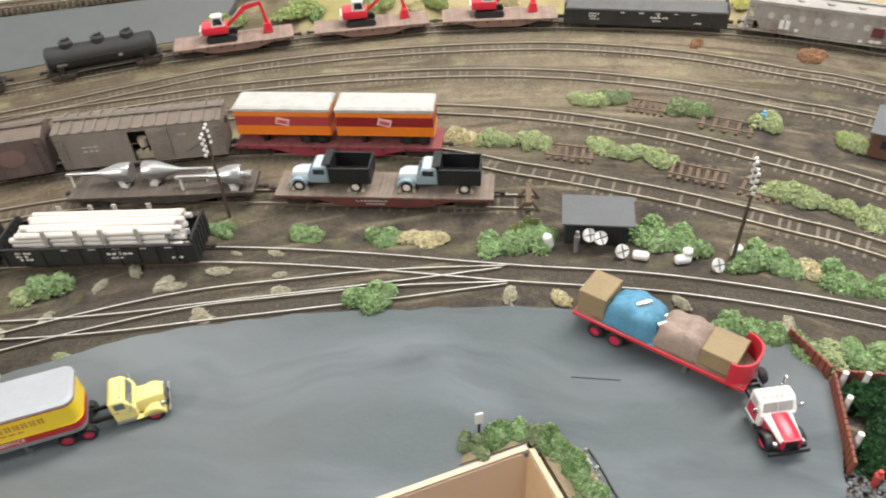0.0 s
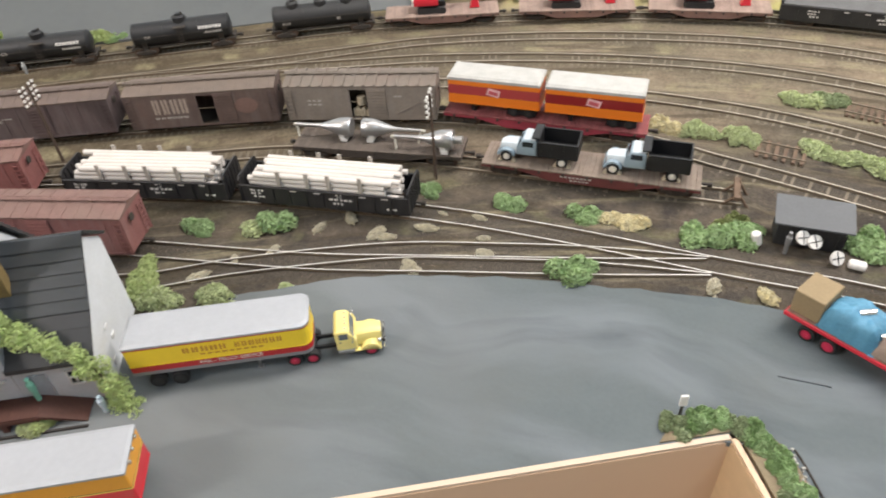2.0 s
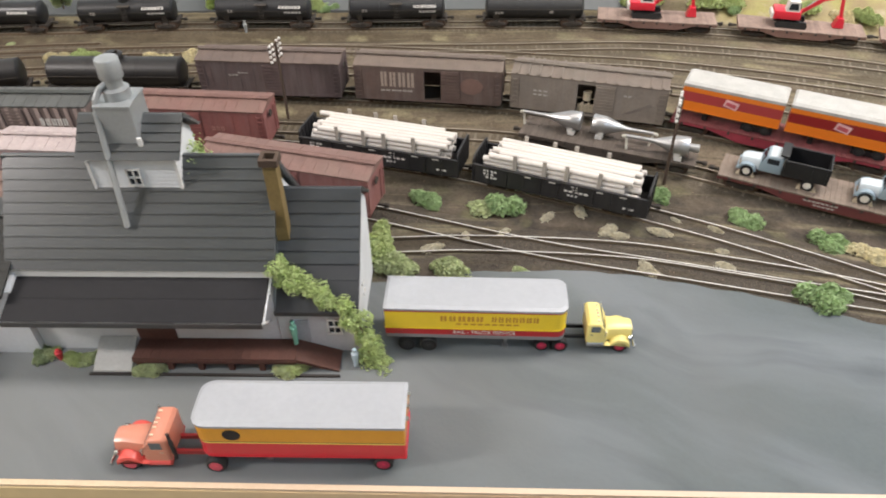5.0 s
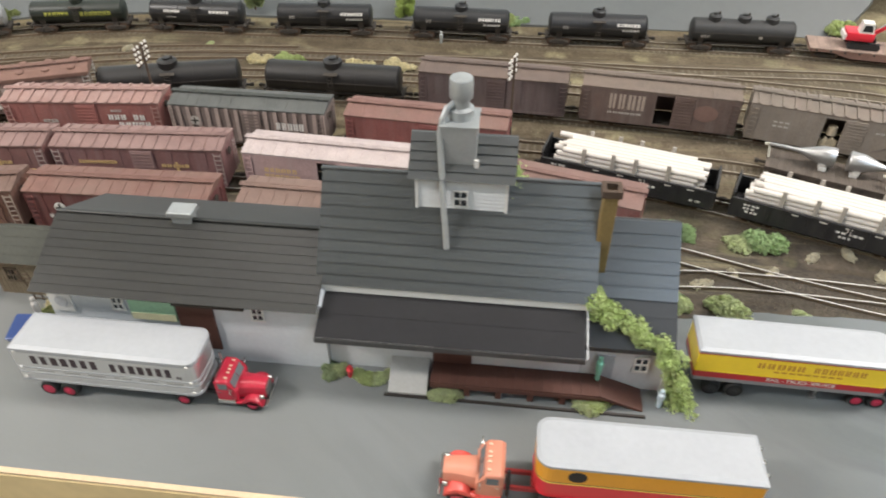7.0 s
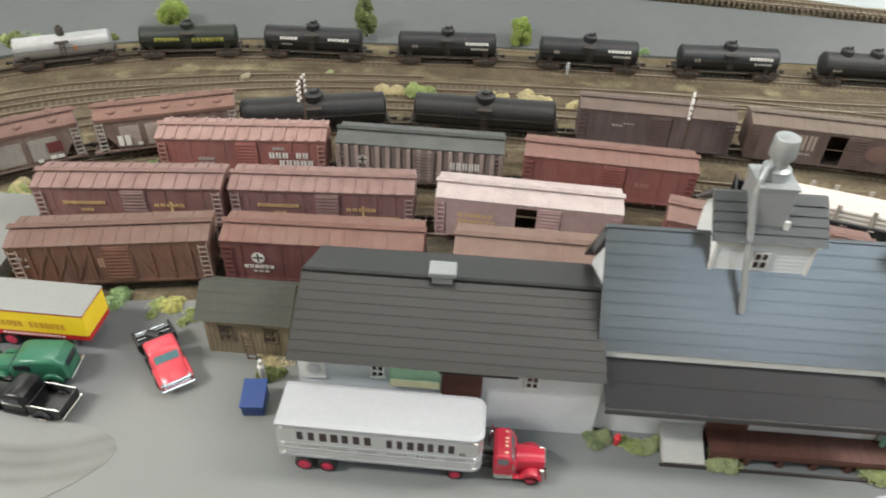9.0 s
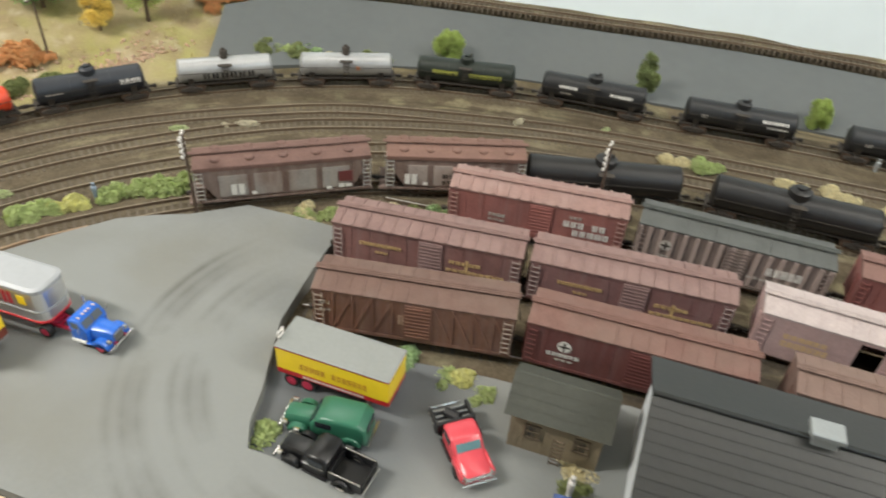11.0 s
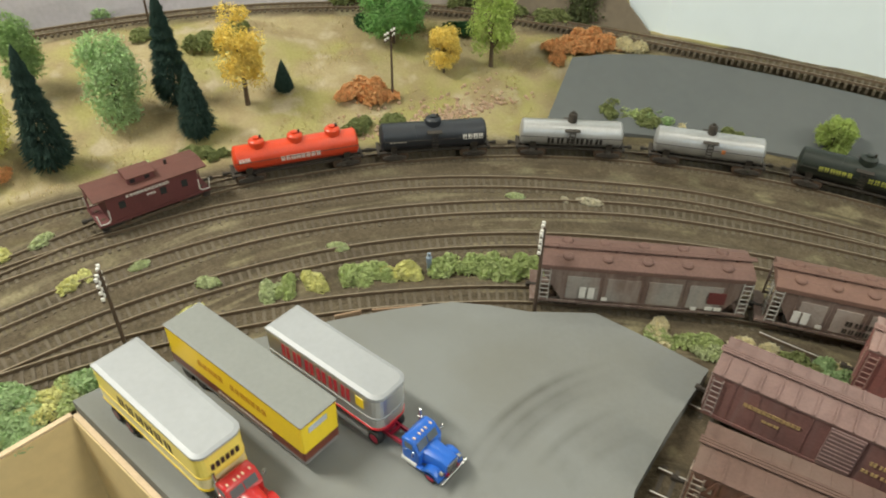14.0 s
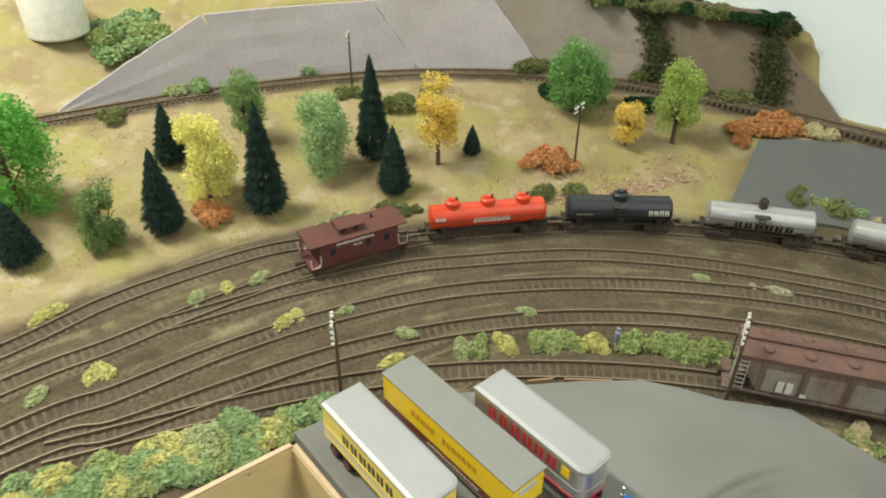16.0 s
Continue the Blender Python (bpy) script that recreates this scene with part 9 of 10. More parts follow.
GREENS = {
    "green": ("fresh_green_foam", (0.45, 0.59, 0.32)),
    "lime": ("lime_green_foam", (0.55, 0.63, 0.31)),
    "pale": ("pale_green_foam", (0.60, 0.66, 0.40)),
    "straw": ("straw_yellow_foam", (0.80, 0.74, 0.52)),
    "yellow": ("yellow_green_foam", (0.77, 0.76, 0.38)),
    "tan": ("cream_tuft", (0.68, 0.64, 0.51)),
    "dark": ("dark_green_foam", (0.05, 0.12, 0.05)),
    "orange": ("rust_orange_foam", (0.77, 0.47, 0.23)),
    "olive": ("olive_foam", (0.32, 0.36, 0.16)),
    "moss": ("moss_green_foam", (0.33, 0.47, 0.22)),
    "sage": ("sage_green_foam", (0.40, 0.47, 0.28)),
    "rust": ("faded_rust_foam", (0.56, 0.36, 0.22)),
}
WORDS = {"green": "fresh green", "lime": "lime green", "pale": "pale green", "straw": "straw-yellow", "yellow": "yellow-green", "tan": "cream", "dark": "dark green", "orange": "rust-orange", "olive": "olive", "moss": "moss-green", "sage": "sage-green", "rust": "faded rust-brown"}
BUSH = {k: [bush_mesh(foliage(*c), 11 * i + 7 * j) for j in range(3)] for i, (k, c) in enumerate(GREENS.items())}
TUFT = {k: [bush_mesh(foliage(*GREENS[k]), 300 + j, 900, 0.0060, 0.0048, 0.0036, 0.00078, 0.55) for j in range(3)] for k in ("tan", "pale", "straw", "yellow")}
veg = random.Random(21)


def bush(x, y, kind, s=1.0, sz=None, z=None, name="bush", rz=None, where="beside the track"):
    me = veg.choice(BUSH[kind])
    s *= 1.25
    zz = (ground_z(x, y) if z is None else z) - 0.0006
    ob = new(name, me)
    ob.matrix_basis = pose(x, y, zz, 0, 0, veg.uniform(0, 360) if rz is None else rz) @ Matrix.Diagonal((s, s * veg.uniform(0.8, 1.1), sz or s * veg.uniform(0.8, 1.15), 1))
    return tagged(ob, "small %s foam bush %s" % (WORDS[kind], where), "bush", "bushes")


def tuft(x, y, kind="tan", s=1.0):
    ob = new("grass_tuft", veg.choice(TUFT[kind]))
    ob.matrix_basis = pose(x, y, ground_z(x, y) - 0.0004, 0, 0, veg.uniform(0, 360)) @ Matrix.Diagonal((s * veg.uniform(1.2, 1.8), s * 1.15, s * 1.1, 1))
    return tagged(ob, "small %s grass tuft between the tracks" % WORDS[kind], "grass tuft", "grass tufts")


# along the sidings and the hut
for x, y, k, s in ((-0.385, 0.376, "green", 1.1), (-0.331, 0.389, "green", 1.2), (-0.341, 0.384, "pale", 0.9), (-0.222, 0.466, "green", 0.9), (-0.155, 0.458, "green", 1.0), (-0.147, 0.455, "green", 0.8), (-0.088, 0.458, "green", 1.0),
                   (-0.065, 0.4585, "straw", 1.0), (-0.048, 0.460, "straw", 0.9), (-0.004, 0.452, "green", 1.2), (0.012, 0.449, "green", 1.2), (0.028, 0.455, "green", 1.2), (0.036, 0.466, "green", 1.0), (0.02, 0.470, "olive", 1.0),
                   (0.113, 0.468, "green", 1.2), (0.126, 0.463, "green", 1.2), (0.139, 0.462, "green", 1.0), (0.147, 0.455, "green", 0.9), (0.176, 0.442, "green", 1.0), (0.19, 0.443, "green", 1.2), (0.204, 0.438, "green", 1.0),
                   (0.222, 0.434, "straw", 0.9), (0.238, 0.421, "green", 1.2), (0.252, 0.413, "green", 0.9), (0.266, 0.414, "green", 1.1), (0.155, 0.379, "green", 0.9), (0.168, 0.3735, "green", 1.0), (0.180, 0.367, "green", 1.0), (0.193, 0.361, "green", 1.1), (0.207, 0.356, "pale", 1.0),
                   (0.222, 0.357, "green", 1.0), (0.238, 0.352, "green", 1.2), (0.255, 0.345, "green", 1.2), (-0.0865, 0.389, "green", 1.25), (-0.391, 0.303, "lime", 1.2), (-0.369, 0.288, "pale", 1.1), (-0.396, 0.316, "lime", 1.0), (-0.332, 0.308, "pale", 1.1)):
    bush(x, y, k, s)
# yellow-green rows between the tracks behind
for x, y, k, s in ((-0.044, 0.603, "straw", 1.3), (-0.03, 0.603, "straw", 1.0), (-0.012, 0.604, "pale", 1.0), (0.0, 0.602, "pale", 0.8), (0.022, 0.600, "pale", 1.0), (0.034, 0.596, "pale", 0.8), (0.083, 0.592, "pale", 1.0), (0.095, 0.589, "pale", 0.9), (0.11, 0.584, "pale", 0.8),
                   (0.122, 0.583, "pale", 0.9), (0.134, 0.577, "pale", 1.0), (0.147, 0.571, "pale", 0.7), (0.076, 0.681, "pale", 1.0), (0.088, 0.679, "pale", 1.1), (0.108, 0.681, "sage", 1.1), (0.118, 0.683, "sage", 0.9), (0.165, 0.663, "sage", 1.1), (0.178, 0.659, "green", 1.0), (0.190, 0.655, "sage", 0.9),
                   (0.240, 0.633, "pale", 1.1), (0.225, 0.531, "pale", 1.1), (0.234, 0.524, "pale", 1.2), (0.246, 0.517, "pale", 1.0), (0.268, 0.502, "pale", 0.9), (0.280, 0.491, "pale", 1.1), (0.310, 0.602, "pale", 1.1), (0.300, 0.607, "lime", 0.8), (0.2085, 0.802, "rust", 0.7), (0.322, 0.774, "rust", 1.1),
                   (-0.879, 0.428, "straw", 0.9), (-0.872, 0.430, "straw", 0.8), (-0.855, 0.440, "lime", 1.0), (-0.845, 0.444, "lime", 0.9), (-0.785, 0.4715, "straw", 1.0), (-0.772, 0.477, "straw", 0.7), (-0.745, 0.492, "straw", 1.0), (-0.735, 0.496, "straw", 0.8), (-0.64, 0.53, "straw", 0.8), (-0.62, 0.538, "straw", 0.7), (-0.66, 0.519, "pale", 0.8), (-0.70, 0.503, "straw", 0.7)):
    bush(x, y, k, s)
# strip beside the hopper track
for x, y, k, s in ((-1.199, -0.130, "pale", 0.9), (-1.196, -0.119, "lime", 0.9), (-1.195, -0.097, "yellow", 1.0), (-1.192, -0.074, "lime", 0.9), (-1.190, -0.064, "lime", 1.0), (-1.186, -0.049, "lime", 0.9), (-1.182, -0.037, "yellow", 1.0), (-1.179, -0.027, "yellow", 0.8), (-1.174, 0.0, "lime", 1.1), (-1.168, 0.012, "lime", 0.9), (-1.163, 0.024, "lime", 1.0), (-1.156, 0.034, "lime", 1.1), (-1.150, 0.045, "lime", 1.0), (-1.146, 0.056, "lime", 1.2), (-1.142, 0.066, "lime", 1.0)):
    bush(x, y, k, s)
# beside the upper lot and the cars' ends
for x, y, k, s in ((-1.049, 0.106, "straw", 0.9), (-1.043, 0.104, "lime", 0.8), (-1.028, 0.127, "lime", 1.1), (-1.018, 0.129, "pale", 0.9), (-1.004, 0.156, "straw", 1.0), (-0.981, 0.171, "olive", 1.0), (-0.968, 0.181, "green", 1.1), (-0.957, 0.193, "straw", 1.0), (-0.949, 0.199, "lime", 0.9),
                   (-0.925, 0.0, "olive", 0.7), (-0.905, 0.016, "green", 0.8), (-0.893, 0.017, "straw", 0.9), (-0.865, 0.049, "green", 1.0), (-0.838, 0.059, "lime", 0.9), (-0.825, 0.066, "yellow", 0.9), (-0.812, 0.066, "lime", 0.9), (-0.735, 0.062, "straw", 0.9), (-0.730, 0.055, "olive", 0.8), (-0.881, -0.052, "lime", 0.9)):
    bush(x, y, k, s, where="beside the parked cars")
# heap in the near corner of the lot
for x, y, k, s in ((-1.158, -0.250, "green", 1.3), (-1.150, -0.268, "lime", 1.1), (-1.152, -0.284, "yellow", 1.1), (-1.147, -0.300, "green", 1.2), (-1.158, -0.300, "green", 1.2), (-1.142, -0.315, "lime", 1.2), (-1.150, -0.325, "pale", 1.2), (-1.141, -0.335, "yellow", 1.1), (-1.136, -0.348, "green", 1.1), (-1.150, -0.350, "yellow", 1.3),
                   (-1.142, -0.366, "green", 1.3), (-1.134, -0.380, "yellow", 1.1), (-1.146, -0.385, "lime", 1.2), (-1.138, -0.402, "green", 1.2), (-1.148, -0.415, "yellow", 1.1), (-1.140, -0.428, "green", 1.2), (-1.132, -0.442, "yellow", 1.2), (-1.126, -0.372, "lime", 1.1), (-1.128, -0.340, "green", 1.1), (-1.122, -0.402, "green", 1.3), (-1.115, -0.425, "pale", 1.2), (-1.13, -0.30, "green", 0.9)):
    bush(x, y, k, s * 1.12, s * 0.95, where="in a heap by the fascia")
# corner bed by the road
bed = spline([(-0.013, 0.2715), (-0.003, 0.277), (0.007, 0.2815), (0.018, 0.2855), (0.030, 0.2825), (0.039, 0.274), (0.044, 0.264), (0.049, 0.252), (0.056, 0.237), (0.066, 0.216), (0.078, 0.192)], 0.0052)
for p in bed:
    bush(p[0] + veg.uniform(-0.003, 0.003), p[1] + veg.uniform(-0.003, 0.003), veg.choice(("green", "green", "moss", "moss", "sage")), veg.uniform(0.50, 0.66), veg.uniform(0.75, 1.05), z=0.003, where="in the corner bed")
# dark hedge behind the brown fence
for i in range(16):
    bush(0.213 + veg.uniform(0, 0.045), 0.268 + veg.uniform(0, 0.052), "dark", 1.2, 1.7, where="behind the brown fence")
# round the depot
for x, y, k, s in ((-0.534, 0.1165, "sage", 0.6), (-0.527, 0.1185, "pale", 0.45), (-0.511, 0.1225, "lime", 0.6), (-0.502, 0.1265, "pale", 0.6), (-0.4635, 0.138, "pale", 0.7), (-0.386, 0.1755, "pale", 0.8), (-0.377, 0.179, "lime", 0.7)):
    bush(x, y, k, s, z=0.0036, where="at the depot's foot")
rg = random.Random(4)
vine = thing("climbing_vine", "pale green climbing vine over the depot's side shed", "vine", DEPOT_M)
vpath = [(157, 3, 68, 6.0), (162, 2, 62, 7.0), (170, 0, 57, 7.0), (178, -3, 55, 6.5), (189, -6, 51, 6.5), (199, -10, 46, 6.5), (207, -13, 38, 6.0), (211, -15, 28, 6.0), (213, -16, 17, 6.0), (215, -18, 8, 6.5), (220, -19, 5, 5.0)]
for a, b in zip(vpath, vpath[1:]):
    c, r = [], []
    bm = NB()
    cyl(bm, a[:3], b[:3], 0.7, seg=7)
    part("stem", bm, mat("vine_stem", (0.12, 0.09, 0.05), 0.9), vine, "thin brown stem")
    for lobe in range(6):
        t_ = rg.random()
        p = [a[q] + (b[q] - a[q]) * t_ + rg.gauss(0, (3.2, 2.2, 2.0, 0)[q]) for q in range(4)]
        rad = p[3] * rg.uniform(0.6, 1.15)
        for k in range(170):
            d = Vector((rg.gauss(0, 1), rg.gauss(0, 1), rg.gauss(0, 1))).normalized() * rad * rg.uniform(0.5, 1.05)
            c.append(((p[0] + d.x) * MM, (p[1] + d.y) * MM, max(2.0, p[2] + d.z) * MM))
            r.append(rg.uniform(0.0006, 0.0012))
    hang("leaf_clump", flakes("foliage", c, r, foliage("vine_green", (0.62, 0.72, 0.36)), 3), vine)
c, r = [], []
for k in range(420):
    c.append((rg.gauss(110, 2) * MM, rg.gauss(50, 5) * MM, (112 + rg.gauss(0, 5)) * MM))
    r.append(rg.uniform(0.0007, 0.0015))
vine = new("climbing_vine", flakes("foliage", c, r, foliage("vine_green", (0.62, 0.72, 0.36)), 3))
vine.matrix_basis = DEPOT_M
tagged(vine, "tuft of pale green vine beside the headhouse", "vine")
# tufts between the rails
for x, y, k, s in ((-0.271, 0.412, "tan", 1), (-0.243, 0.3995, "tan", 1.2), (-0.236, 0.397, "tan", 0.9), (-0.208, 0.415, "tan", 1), (-0.3565, 0.321, "tan", 1.1), (-0.206, 0.3715, "tan", 1), (0.0095, 0.3995, "tan", 1.1), (-0.293, 0.400, "tan", 0.9), (-0.314, 0.361, "tan", 0.8), (-0.286, 0.327, "pale", 1.0), (-0.203, 0.367, "tan", 1.0),
                   (-0.16, 0.412, "tan", 0.7), (-0.155, 0.395, "tan", 0.9), (-0.08, 0.402, "tan", 0.6), (0.043, 0.396, "straw", 1.3), (0.125, 0.396, "tan", 1.0), (0.19, 0.378, "tan", 0.9), (-0.17, 0.437, "tan", 0.7), (-0.2, 0.435, "tan", 0.5), (-0.34, 0.345, "tan", 0.7),
                   (-1.2363, 0.098, "pale", 1.1), (-1.215, 0.137, "tan", 0.8), (-1.2022, 0.153, "tan", 1.2), (-1.231, -0.068, "pale", 1.2), (-1.2694, -0.216, "pale", 1.1), (-1.2273, -0.1715, "pale", 1.4), (-1.2645, -0.264, "yellow", 1.5), (-1.272, -0.255, "yellow", 1.0), (-1.3307, -0.285, "pale", 1.4), (-1.322, -0.312, "yellow", 1.3), (-1.315, -0.335, "pale", 1.5),
                   (-1.24, -0.403, "yellow", 1.7), (-1.235, -0.412, "yellow", 1.2), (-1.224, -0.445, "pale", 1.5), (-1.20, -0.19, "yellow", 1.3), (-1.324, -0.451, "yellow", 1.6), (-1.318, -0.46, "yellow", 1.2), (-1.03, 0.372, "tan", 1.0), (-0.96, 0.43, "pale", 0.8)):
    tuft(x, y, k, s)


# ---------------- trees on the hillside ----------------
BARK = mat("brown_bark", (0.10, 0.07, 0.045), 0.9, 0, 0.3, 120, 0.4)


def conifer(x, y, h, w, seed, z=None):
    rg = random.Random(seed)
    t = thing("conifer", "dark green bottle-brush spruce on the dry hillside", "tree", pose(x, y, (ground_z(x, y) if z is None else z) - 0.002), "conifers")
    bm = NB()
    cyl(bm, (0, 0, 0), (0, 0, h * 0.97), h * 0.022, 0.3, seg=7)
    part("trunk", bm, BARK, t)
    V, F = [], []
    n = int(4200 + h * 30)
    for i in range(n):
        u = rg.random() ** 0.8
        zz = h * (0.06 + 0.94 * u)
        tier = 0.9 + 0.1 * math.cos(u * 60)
        rad = w * 1.3 * (1 - u) ** 0.8 * min(1.0, 0.6 + u * 3.0) * tier * rg.uniform(0.5, 1.04) + 0.6
        a = rg.uniform(0, 6.283)
        ca, sa = math.cos(a), math.sin(a)
        L = rad * rg.uniform(0.22, 0.4) + 1.2
        base = (ca * (rad - L), sa * (rad - L), zz + L * 0.25)
        tip = (ca * rad, sa * rad, zz - L * 0.22)
        hw = 0.36 + 0.025 * L
        o = len(V)
        V += [(base[0] - sa * hw, base[1] + ca * hw, base[2]), (base[0] + sa * hw, base[1] - ca * hw, base[2]), (tip[0] + sa * hw * 0.6, tip[1] - ca * hw * 0.6, tip[2]), (tip[0] - sa * hw * 0.6, tip[1] + ca * hw * 0.6, tip[2]), ((base[0] + tip[0]) / 2, (base[1] + tip[1]) / 2, (base[2] + tip[2]) / 2 + 0.9)]
        F += [(o, o + 1, o + 4), (o + 1, o + 2, o + 4), (o + 2, o + 3, o + 4), (o + 3, o, o + 4)]
    me = bpy.data.meshes.new("needles")
    me.from_pydata([(a * MM, b * MM, c_ * MM) for a, b, c_ in V], [], F)
    me.materials.append(foliage("spruce_needles", (0.055, 0.096, 0.080)))
    hang("needles", me, t)
    return t


def leaf_tree(x, y, h, w, kind, seed, crown0=0.25, label="", z=None):
    rg = random.Random(seed)
    h, w = h * 1.04, w * 1.12
    t = thing("tree", label, "tree", pose(x, y, (ground_z(x, y) if z is None else z) - 0.002), "leafy trees")
    bm = NB()
    cyl(bm, (0, 0, 0), (rg.uniform(-1, 1), rg.uniform(-1, 1), h * 0.6), h * 0.028, h * 0.012, seg=8)
    for i in range(9):
        a = i * 2.4
        z0 = h * rg.uniform(0.22, 0.55)
        cyl(bm, (0, 0, z0), (math.cos(a) * w * 0.6, math.sin(a) * w * 0.6, z0 + h * rg.uniform(0.15, 0.3)), h * 0.011, 0.25, seg=5)
    part("trunk", bm, BARK, t)
    lobes = []
    for i in range(26 + (w > 30) * 14):
        u = rg.random()
        zz = h * (crown0 + (1 - crown0) * (0.08 + 0.84 * u))
        k = w * (0.25 + 0.75 * math.sin(math.pi * (0.18 + 0.72 * u))) * 0.62
        a = rg.uniform(0, 6.28)
        lobes.append((math.cos(a) * k, math.sin(a) * k, zz, w * rg.uniform(0.28, 0.50)))
    c, r = [], []
    for lx, ly, lz, lr in lobes:
        for k in range(330):
            d = Vector((rg.gauss(0, 1), rg.gauss(0, 1), rg.gauss(0, 1))).normalized() * lr * rg.uniform(0.45, 1.12)
            c.append(((lx + d.x) * MM, (ly + d.y) * MM, max(h * crown0 * 0.6, lz + d.z) * MM))
            r.append(rg.uniform(0.0006, 0.0013) * (0.8 + w / 60))
    hang("crown", flakes("crown", c, r, foliage(*kind), seed), t)
    return t


for i, (x, y, h, w) in enumerate(((-1.448, -0.138, 78, 18), (-1.513, -0.148, 124, 20), (-1.441, -0.269, 122, 22), (-1.426, -0.366, 92, 20), (-1.546, -0.365, 72, 17), (-1.407, -0.491, 66, 20), (-1.498, -0.039, 36, 10))):
    conifer(x, y, h, w, 40 + i)
SAGE, GOLD, LIMEY = ("sage_crown", (0.38, 0.53, 0.24)), ("gold_crown", (0.93, 0.80, 0.29)), ("lemon_crown", (0.92, 0.90, 0.42))
leaf_tree(-1.488, -0.081, 100, 24, GOLD, 61, 0.22, "golden yellow autumn tree on the dry hillside")
leaf_tree(-1.499, -0.204, 92, 27, ("mint_crown", (0.54, 0.70, 0.40)), 62, 0.0, "pale green leafy tree on the dry hillside")
leaf_tree(-1.469, -0.325, 88, 28, LIMEY, 63, 0.02, "lemon yellow autumn tree above a rusty bush")
leaf_tree(-1.567, -0.283, 78, 22, SAGE, 64, 0.15, "dull sage-green tree at the upper track")
leaf_tree(-1.541, 0.104, 84, 34, ("meadow_crown", (0.31, 0.55, 0.21)), 65, 0.15, "broad mid-green tree beside the telegraph pole")
leaf_tree(-1.470, 0.136, 50, 18, GOLD, 66, 0.25, "small golden tree on the hillside")
leaf_tree(-1.462, 0.191, 96, 25, ("spring_crown", (0.57, 0.69, 0.24)), 67, 0.15, "tall yellow-green tree on the hillside")
leaf_tree(-1.471, -0.500, 104, 44, ("bright_crown", (0.29, 0.64, 0.17)), 68, 0.0, "big bright green tree at the hill's foot")
leaf_tree(-1.417, -0.418, 66, 20, ("grey_green_crown", (0.33, 0.46, 0.20)), 69, 0.05, "low grey-green shrub tree on the hillside")
for x, y, k, s in ((-1.459, 0.040, "orange", 1.6), (-1.466, 0.024, "orange", 1.3), (-1.452, 0.055, "orange", 1.3), (-1.448, 0.278, "orange", 1.5), (-1.444, 0.292, "orange", 1.5), (-1.438, 0.306, "orange", 1.6), (-1.430, 0.320, "orange", 1.5), (-1.418, 0.332, "orange", 1.3), (-1.405, 0.342, "straw", 1.2), (-1.435, 0.262, "orange", 1.0), (-1.44, -0.327, "orange", 1.4), (-1.446, -0.316, "orange", 1.1), (-1.725, -0.199, "green", 1.8), (-1.708, 0.031, "green", 1.5),
                   (-1.424, -0.147, "olive", 1.1), (-1.412, -0.128, "olive", 0.8), (-1.41, -0.20, "pale", 1.2), (-1.398, -0.215, "pale", 1.0), (-1.408, 0.011, "olive", 1.2), (-1.402, 0.048, "olive", 1.2), (-1.318, 0.282, "lime", 1.2), (-1.308, 0.294, "olive", 1.5), (-1.296, 0.305, "green", 1.3), (-1.276, 0.322, "straw", 1.0), (-1.332, 0.262, "olive", 1.4), (-1.322, 0.275, "olive", 1.0), (-1.699, -0.338, "green", 1.4), (-1.69, -0.36, "pale", 1.1), (-1.635, -0.43, "olive", 1.2),
                   (-1.652, -0.155, "olive", 1.3), (-1.60, -0.10, "olive", 1.6), (-1.62, -0.06, "olive", 1.3), (-1.585, 0.09, "dark", 1.7), (-1.66, 0.09, "olive", 1.7), (-1.57, 0.135, "olive", 1.4), (-1.535, 0.185, "dark", 1.5), (-1.6, 0.22, "olive", 1.6), (-1.55, 0.26, "olive", 1.7), (-1.51, 0.30, "olive", 1.5), (-1.475, 0.372, "dark", 0.9),
                   (-1.235, 0.345, "olive", 1.2), (-1.226, 0.355, "olive", 0.9),  (-0.70, 0.665, "lime", 1.1), (-0.685, 0.672, "green", 0.9), (-0.34, 0.835, "lime", 1.4), (-0.325, 0.84, "lime", 1.1), (-0.26, 0.862, "lime", 1.5),
                   (-0.245, 0.872, "lime", 1.5), (-0.23, 0.868, "green", 1.1), (-0.17, 0.882, "lime", 1.4), (-0.15, 0.89, "lime", 1.2), (-0.11, 0.89, "straw", 1.1), (-0.09, 0.895, "lime", 1.2), (0.0, 0.905, "straw", 1.4), (0.28, 0.90, "yellow", 1.4), (0.33, 0.88, "straw", 1.4), (0.42, 0.86, "yellow", 1.6)):
    bush(x, y, k, s, where="on the dry slope")


leaf_tree(-0.972, 0.520, 46, 12, ("olive_sapling", (0.34, 0.40, 0.18)), 71, 0.05, "thin olive-green sapling before the grey board", z=0.012)
leaf_tree(-0.812, 0.612, 32, 12, ("lime_sapling", (0.52, 0.62, 0.22)), 72, 0.05, "small lime-green sapling behind the tank cars", z=0.006)
leaf_tree(-1.176, 0.412, 34, 17, ("lime_sapling", (0.52, 0.62, 0.22)), 73, 0.02, "bushy lime-green sapling behind the tank cars", z=0.010)


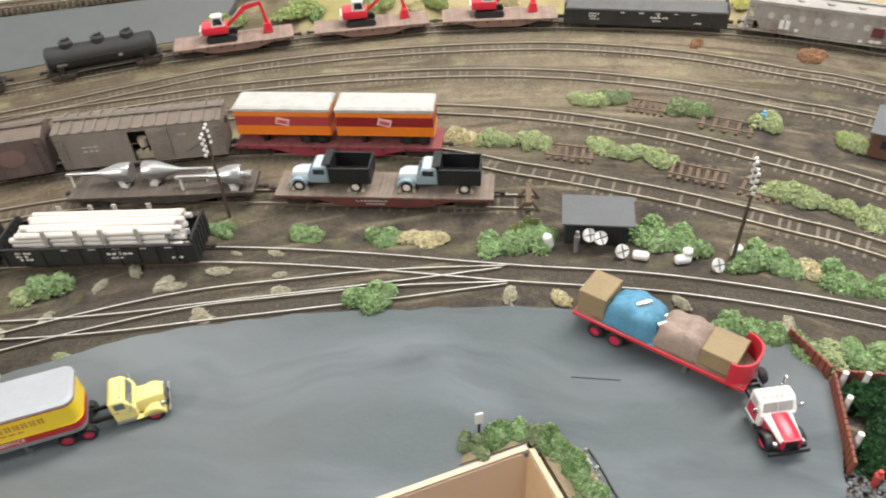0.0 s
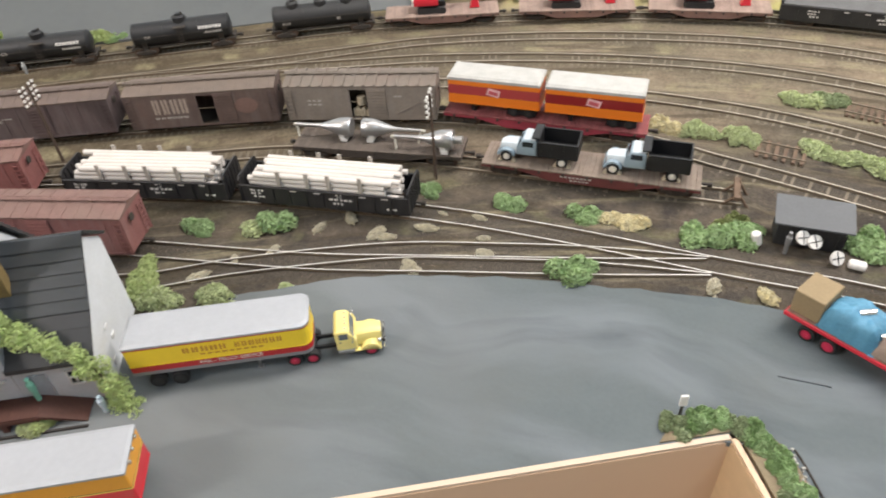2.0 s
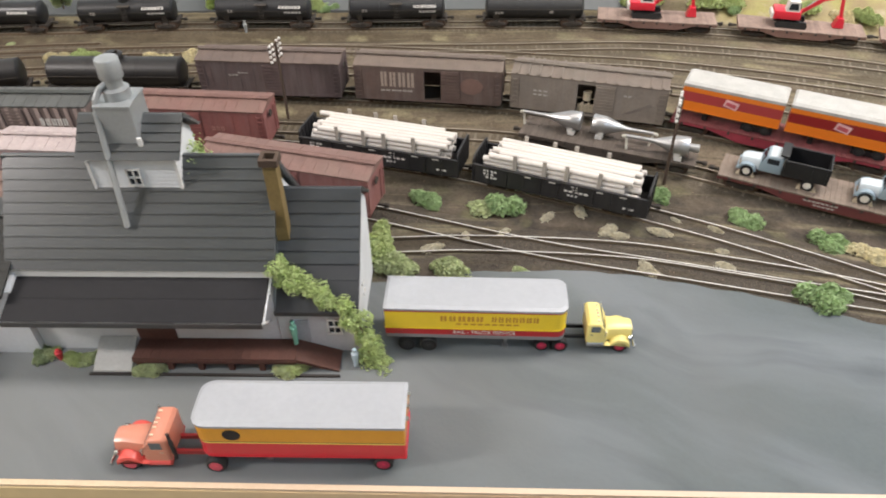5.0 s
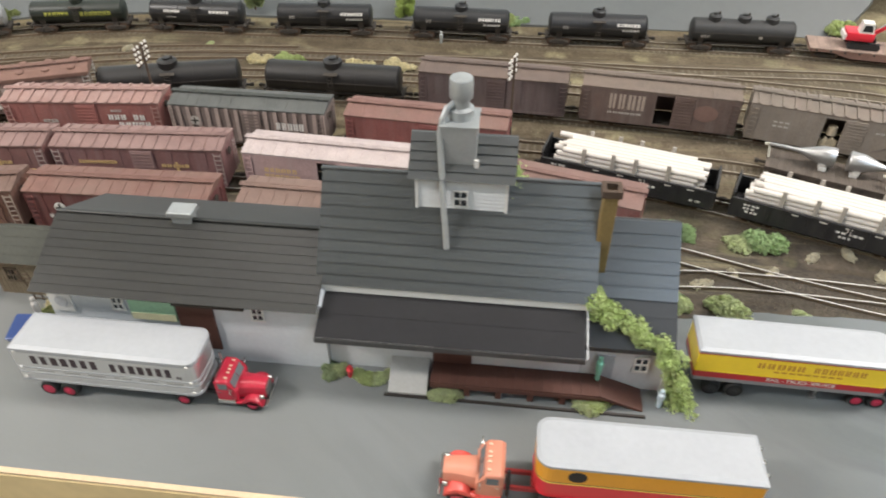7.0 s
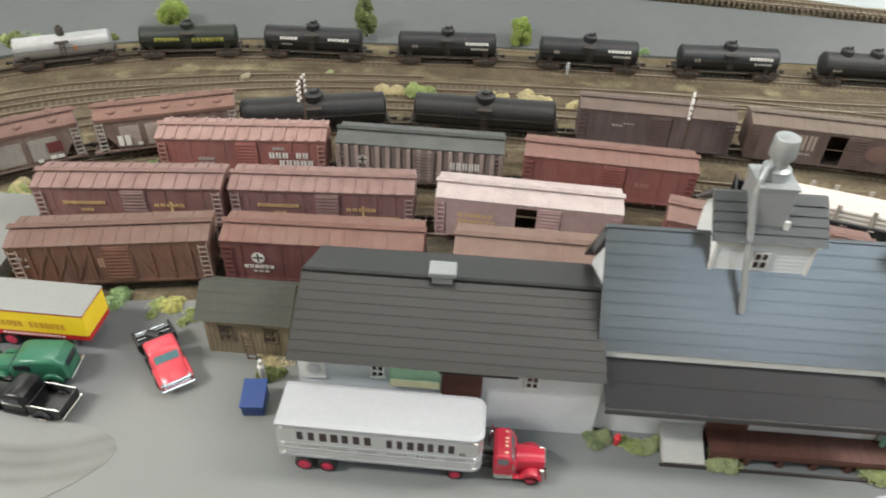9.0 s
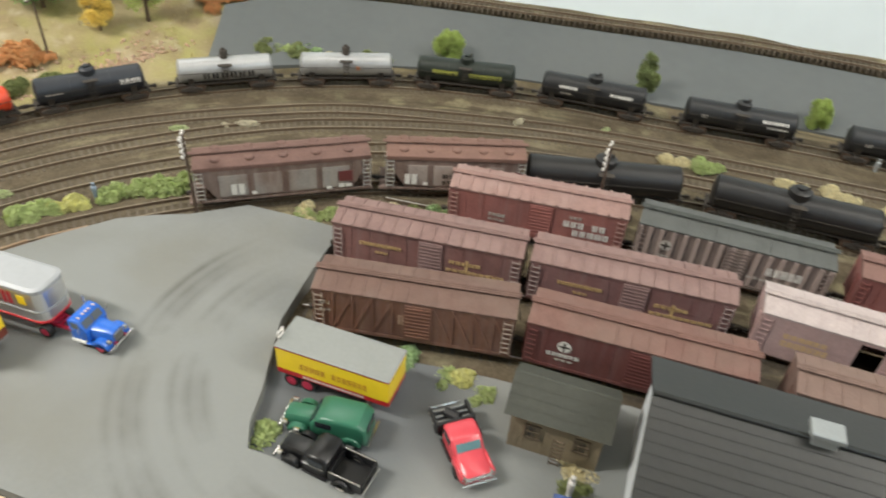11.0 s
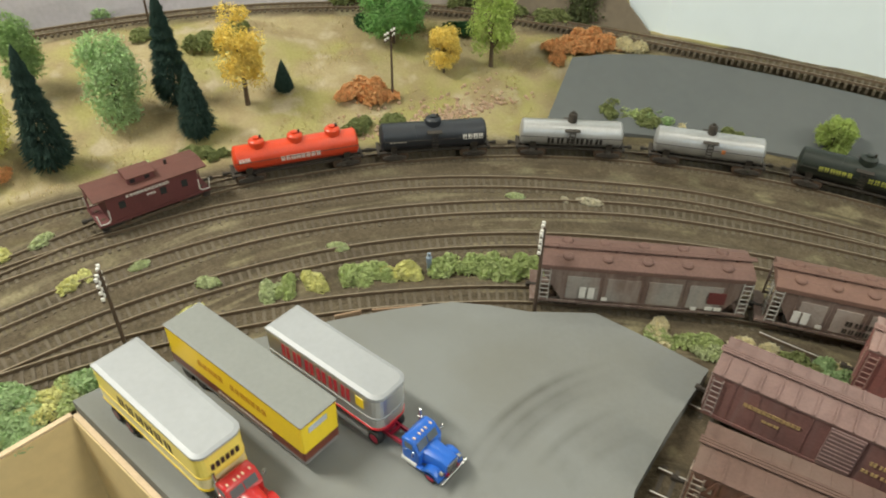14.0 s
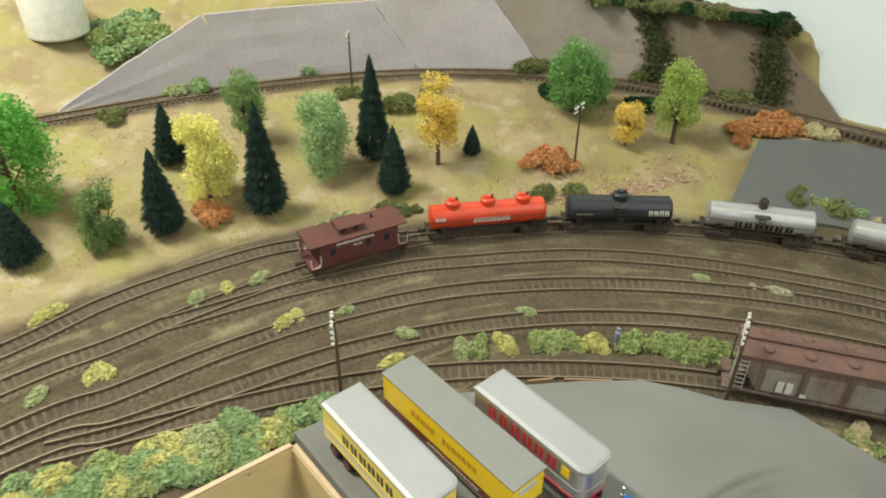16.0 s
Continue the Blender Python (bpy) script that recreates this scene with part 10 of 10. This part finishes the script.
# vines hanging on the rock wall
def wall_vine(t0, seed, hgt, lean, dens=1900):
    rg = random.Random(seed)
    c, r = [], []
    for k in range(dens):
        u = rg.random()
        t_ = t0 + rg.gauss(0, 0.0055 + 0.005 * (1 - u)) - lean * u + 0.006 * math.sin(u * 7 + seed)
        q = int(ia + (ib - ia) * min(0.999, max(0, t_)))
        p = ul[q] + (ul2[q] - ul[q]) * (u * hgt / 0.17) - (ul2[q] - ul[q]) * 0.12
        c.append((p[0], p[1], 0.036 + hgt * u))
        r.append(rg.uniform(0.0014, 0.0034))
    return tagged(new("wall_vine", flakes("foliage", c, r, foliage("dark_vine", (0.15, 0.175, 0.085)), seed)), "dark green vine climbing the grey paper wall", "vine", "wall vines")


wall_vine(0.765, 5, 0.096, 0.01)
wall_vine(0.90, 6, 0.102, 0.0)
# dark shrubs along the wall's top
for k in range(34):
    t_ = 0.76 + 0.23 * (k % 17) / 16
    q = int(ia + (ib - ia) * t_ * 0.90)
    p = ul[q] + (ul2[q] - ul[q]) * (0.75 if k < 17 else 1.5)
    bush(p[0] + veg.uniform(-0.006, 0.006), p[1] + veg.uniform(-0.005, 0.005), veg.choice(("dark", "dark", "olive")), veg.uniform(1.2, 1.8), z=0.128 if k < 17 else 0.114, where="on the paper wall's top")

# stones strewn below the slope
rg = random.Random(9)
c, r = [], []
for k in range(420):
    x, y = -1.392 + 0.10 * (rg.random() ** 3) * -0.5 + rg.gauss(0, 0.004), 0.10 + rg.gauss(0, 0.055)
    c.append((x, y, ground_z(x, y) + 0.0004))
    r.append(rg.uniform(0.0008, 0.0026))
tagged(new("rubble", clumps("rubble", c, r, foliage("pinkish_rubble", (0.66, 0.50, 0.38)), rg)), "pinkish broken stones at the foot of the slope", "rubble", kind="stuff")
# dry grass fibres over the slope
V, F = [], []
for k in range(15000):
    x, y = rg.uniform(-1.72, -1.36), rg.uniform(-0.6, 0.42)
    j = int(np.clip(round((y + 1.15) / STEP), 0, ny - 1))
    i = int(np.clip(round((x + 2.7) / STEP), 0, nx - 1))
    if cover[j, i, 1] < 0.5 or lake[j, i] or SIDE_UP[j, i] > 0:
        continue
    if noise.noise((x * 18, y * 18, 4)) < -0.05:
        continue
    z, a, h = hz[j, i], rg.uniform(0, 6.28), rg.uniform(0.0015, 0.004)
    dx, dy = math.cos(a) * 0.0005, math.sin(a) * 0.0005
    lx, ly = rg.uniform(-0.002, 0.002), rg.uniform(-0.002, 0.002)
    o = len(V)
    V += [(x - dx, y - dy, z - 0.0003), (x + dx, y + dy, z - 0.0003), (x + lx, y + ly, z + h)]
    F.append((o, o + 1, o + 2))
me = bpy.data.meshes.new("dry_grass")
me.from_pydata(V, [], F)
me.materials.append(foliage("dry_grass_fibre", (0.52, 0.42, 0.22)))
tagged(new("dry_grass", me), "short dry tan grass fibres on the slope", "grass", kind="stuff")
# crumbs of ballast beside the rails of the yard
c, r = [], []
for k in range(5200):
    ln = LINES[rg.choice(("hopper", "gondola", "second", "third", "train", "inner", "stub", "row_b"))]
    p = ln[rg.randrange(len(ln))]
    dx, dy = rg.gauss(0, 0.013), rg.gauss(0, 0.013)
    c.append((p[0] + dx, p[1] + dy, ground_z(p[0] + dx, p[1] + dy) + 0.0001))
    r.append(rg.uniform(0.0003, 0.0008))
tagged(new("ballast_stones", clumps("ballast_stones", c, r, foliage("ballast_crumb", (0.20, 0.16, 0.12)), rg)), "scattered brown ballast stones along the rails", "ballast", kind="stuff")
# big plastic jug and greenery behind the wall
bm = NB()
lathe(bm, [(0, 34), (4, 39), (60, 39), (82, 29), (97, 14), (112, 12), (112, 1)], 24, "Z")
ob = part("plastic_jug", bm, mat("milky_plastic", (0.72, 0.74, 0.70), 0.4), None, "", True)
JUG = (-1.845, -0.512)
ob.matrix_basis = pose(JUG[0], JUG[1], ground_z(*JUG) - 0.004)
tagged(ob, "milky white plastic jug standing behind the wall", "jug")
for k in range(10):
    bush(-1.845 + veg.uniform(-0.03, 0.03), -0.42 + veg.uniform(-0.035, 0.03), veg.choice(("lime", "green")), 2.4, where="behind the wall")
# grey gravel where the road ends
c, r = [], []
for k in range(900):
    x, y = 0.205 + rg.gauss(0, 0.018), 0.250 + rg.gauss(0, 0.014)
    c.append((x, y, 0.0004 + max(0, 0.003 - 0.1 * math.hypot(x - 0.205, y - 0.250)) * rg.random()))
    r.append(rg.uniform(0.0006, 0.0014))
tagged(new("gravel", clumps("gravel", c, r, foliage("grey_gravel_stone", (0.33, 0.33, 0.34)), rg)), "loose grey gravel at the end of the road", "gravel", kind="stuff")
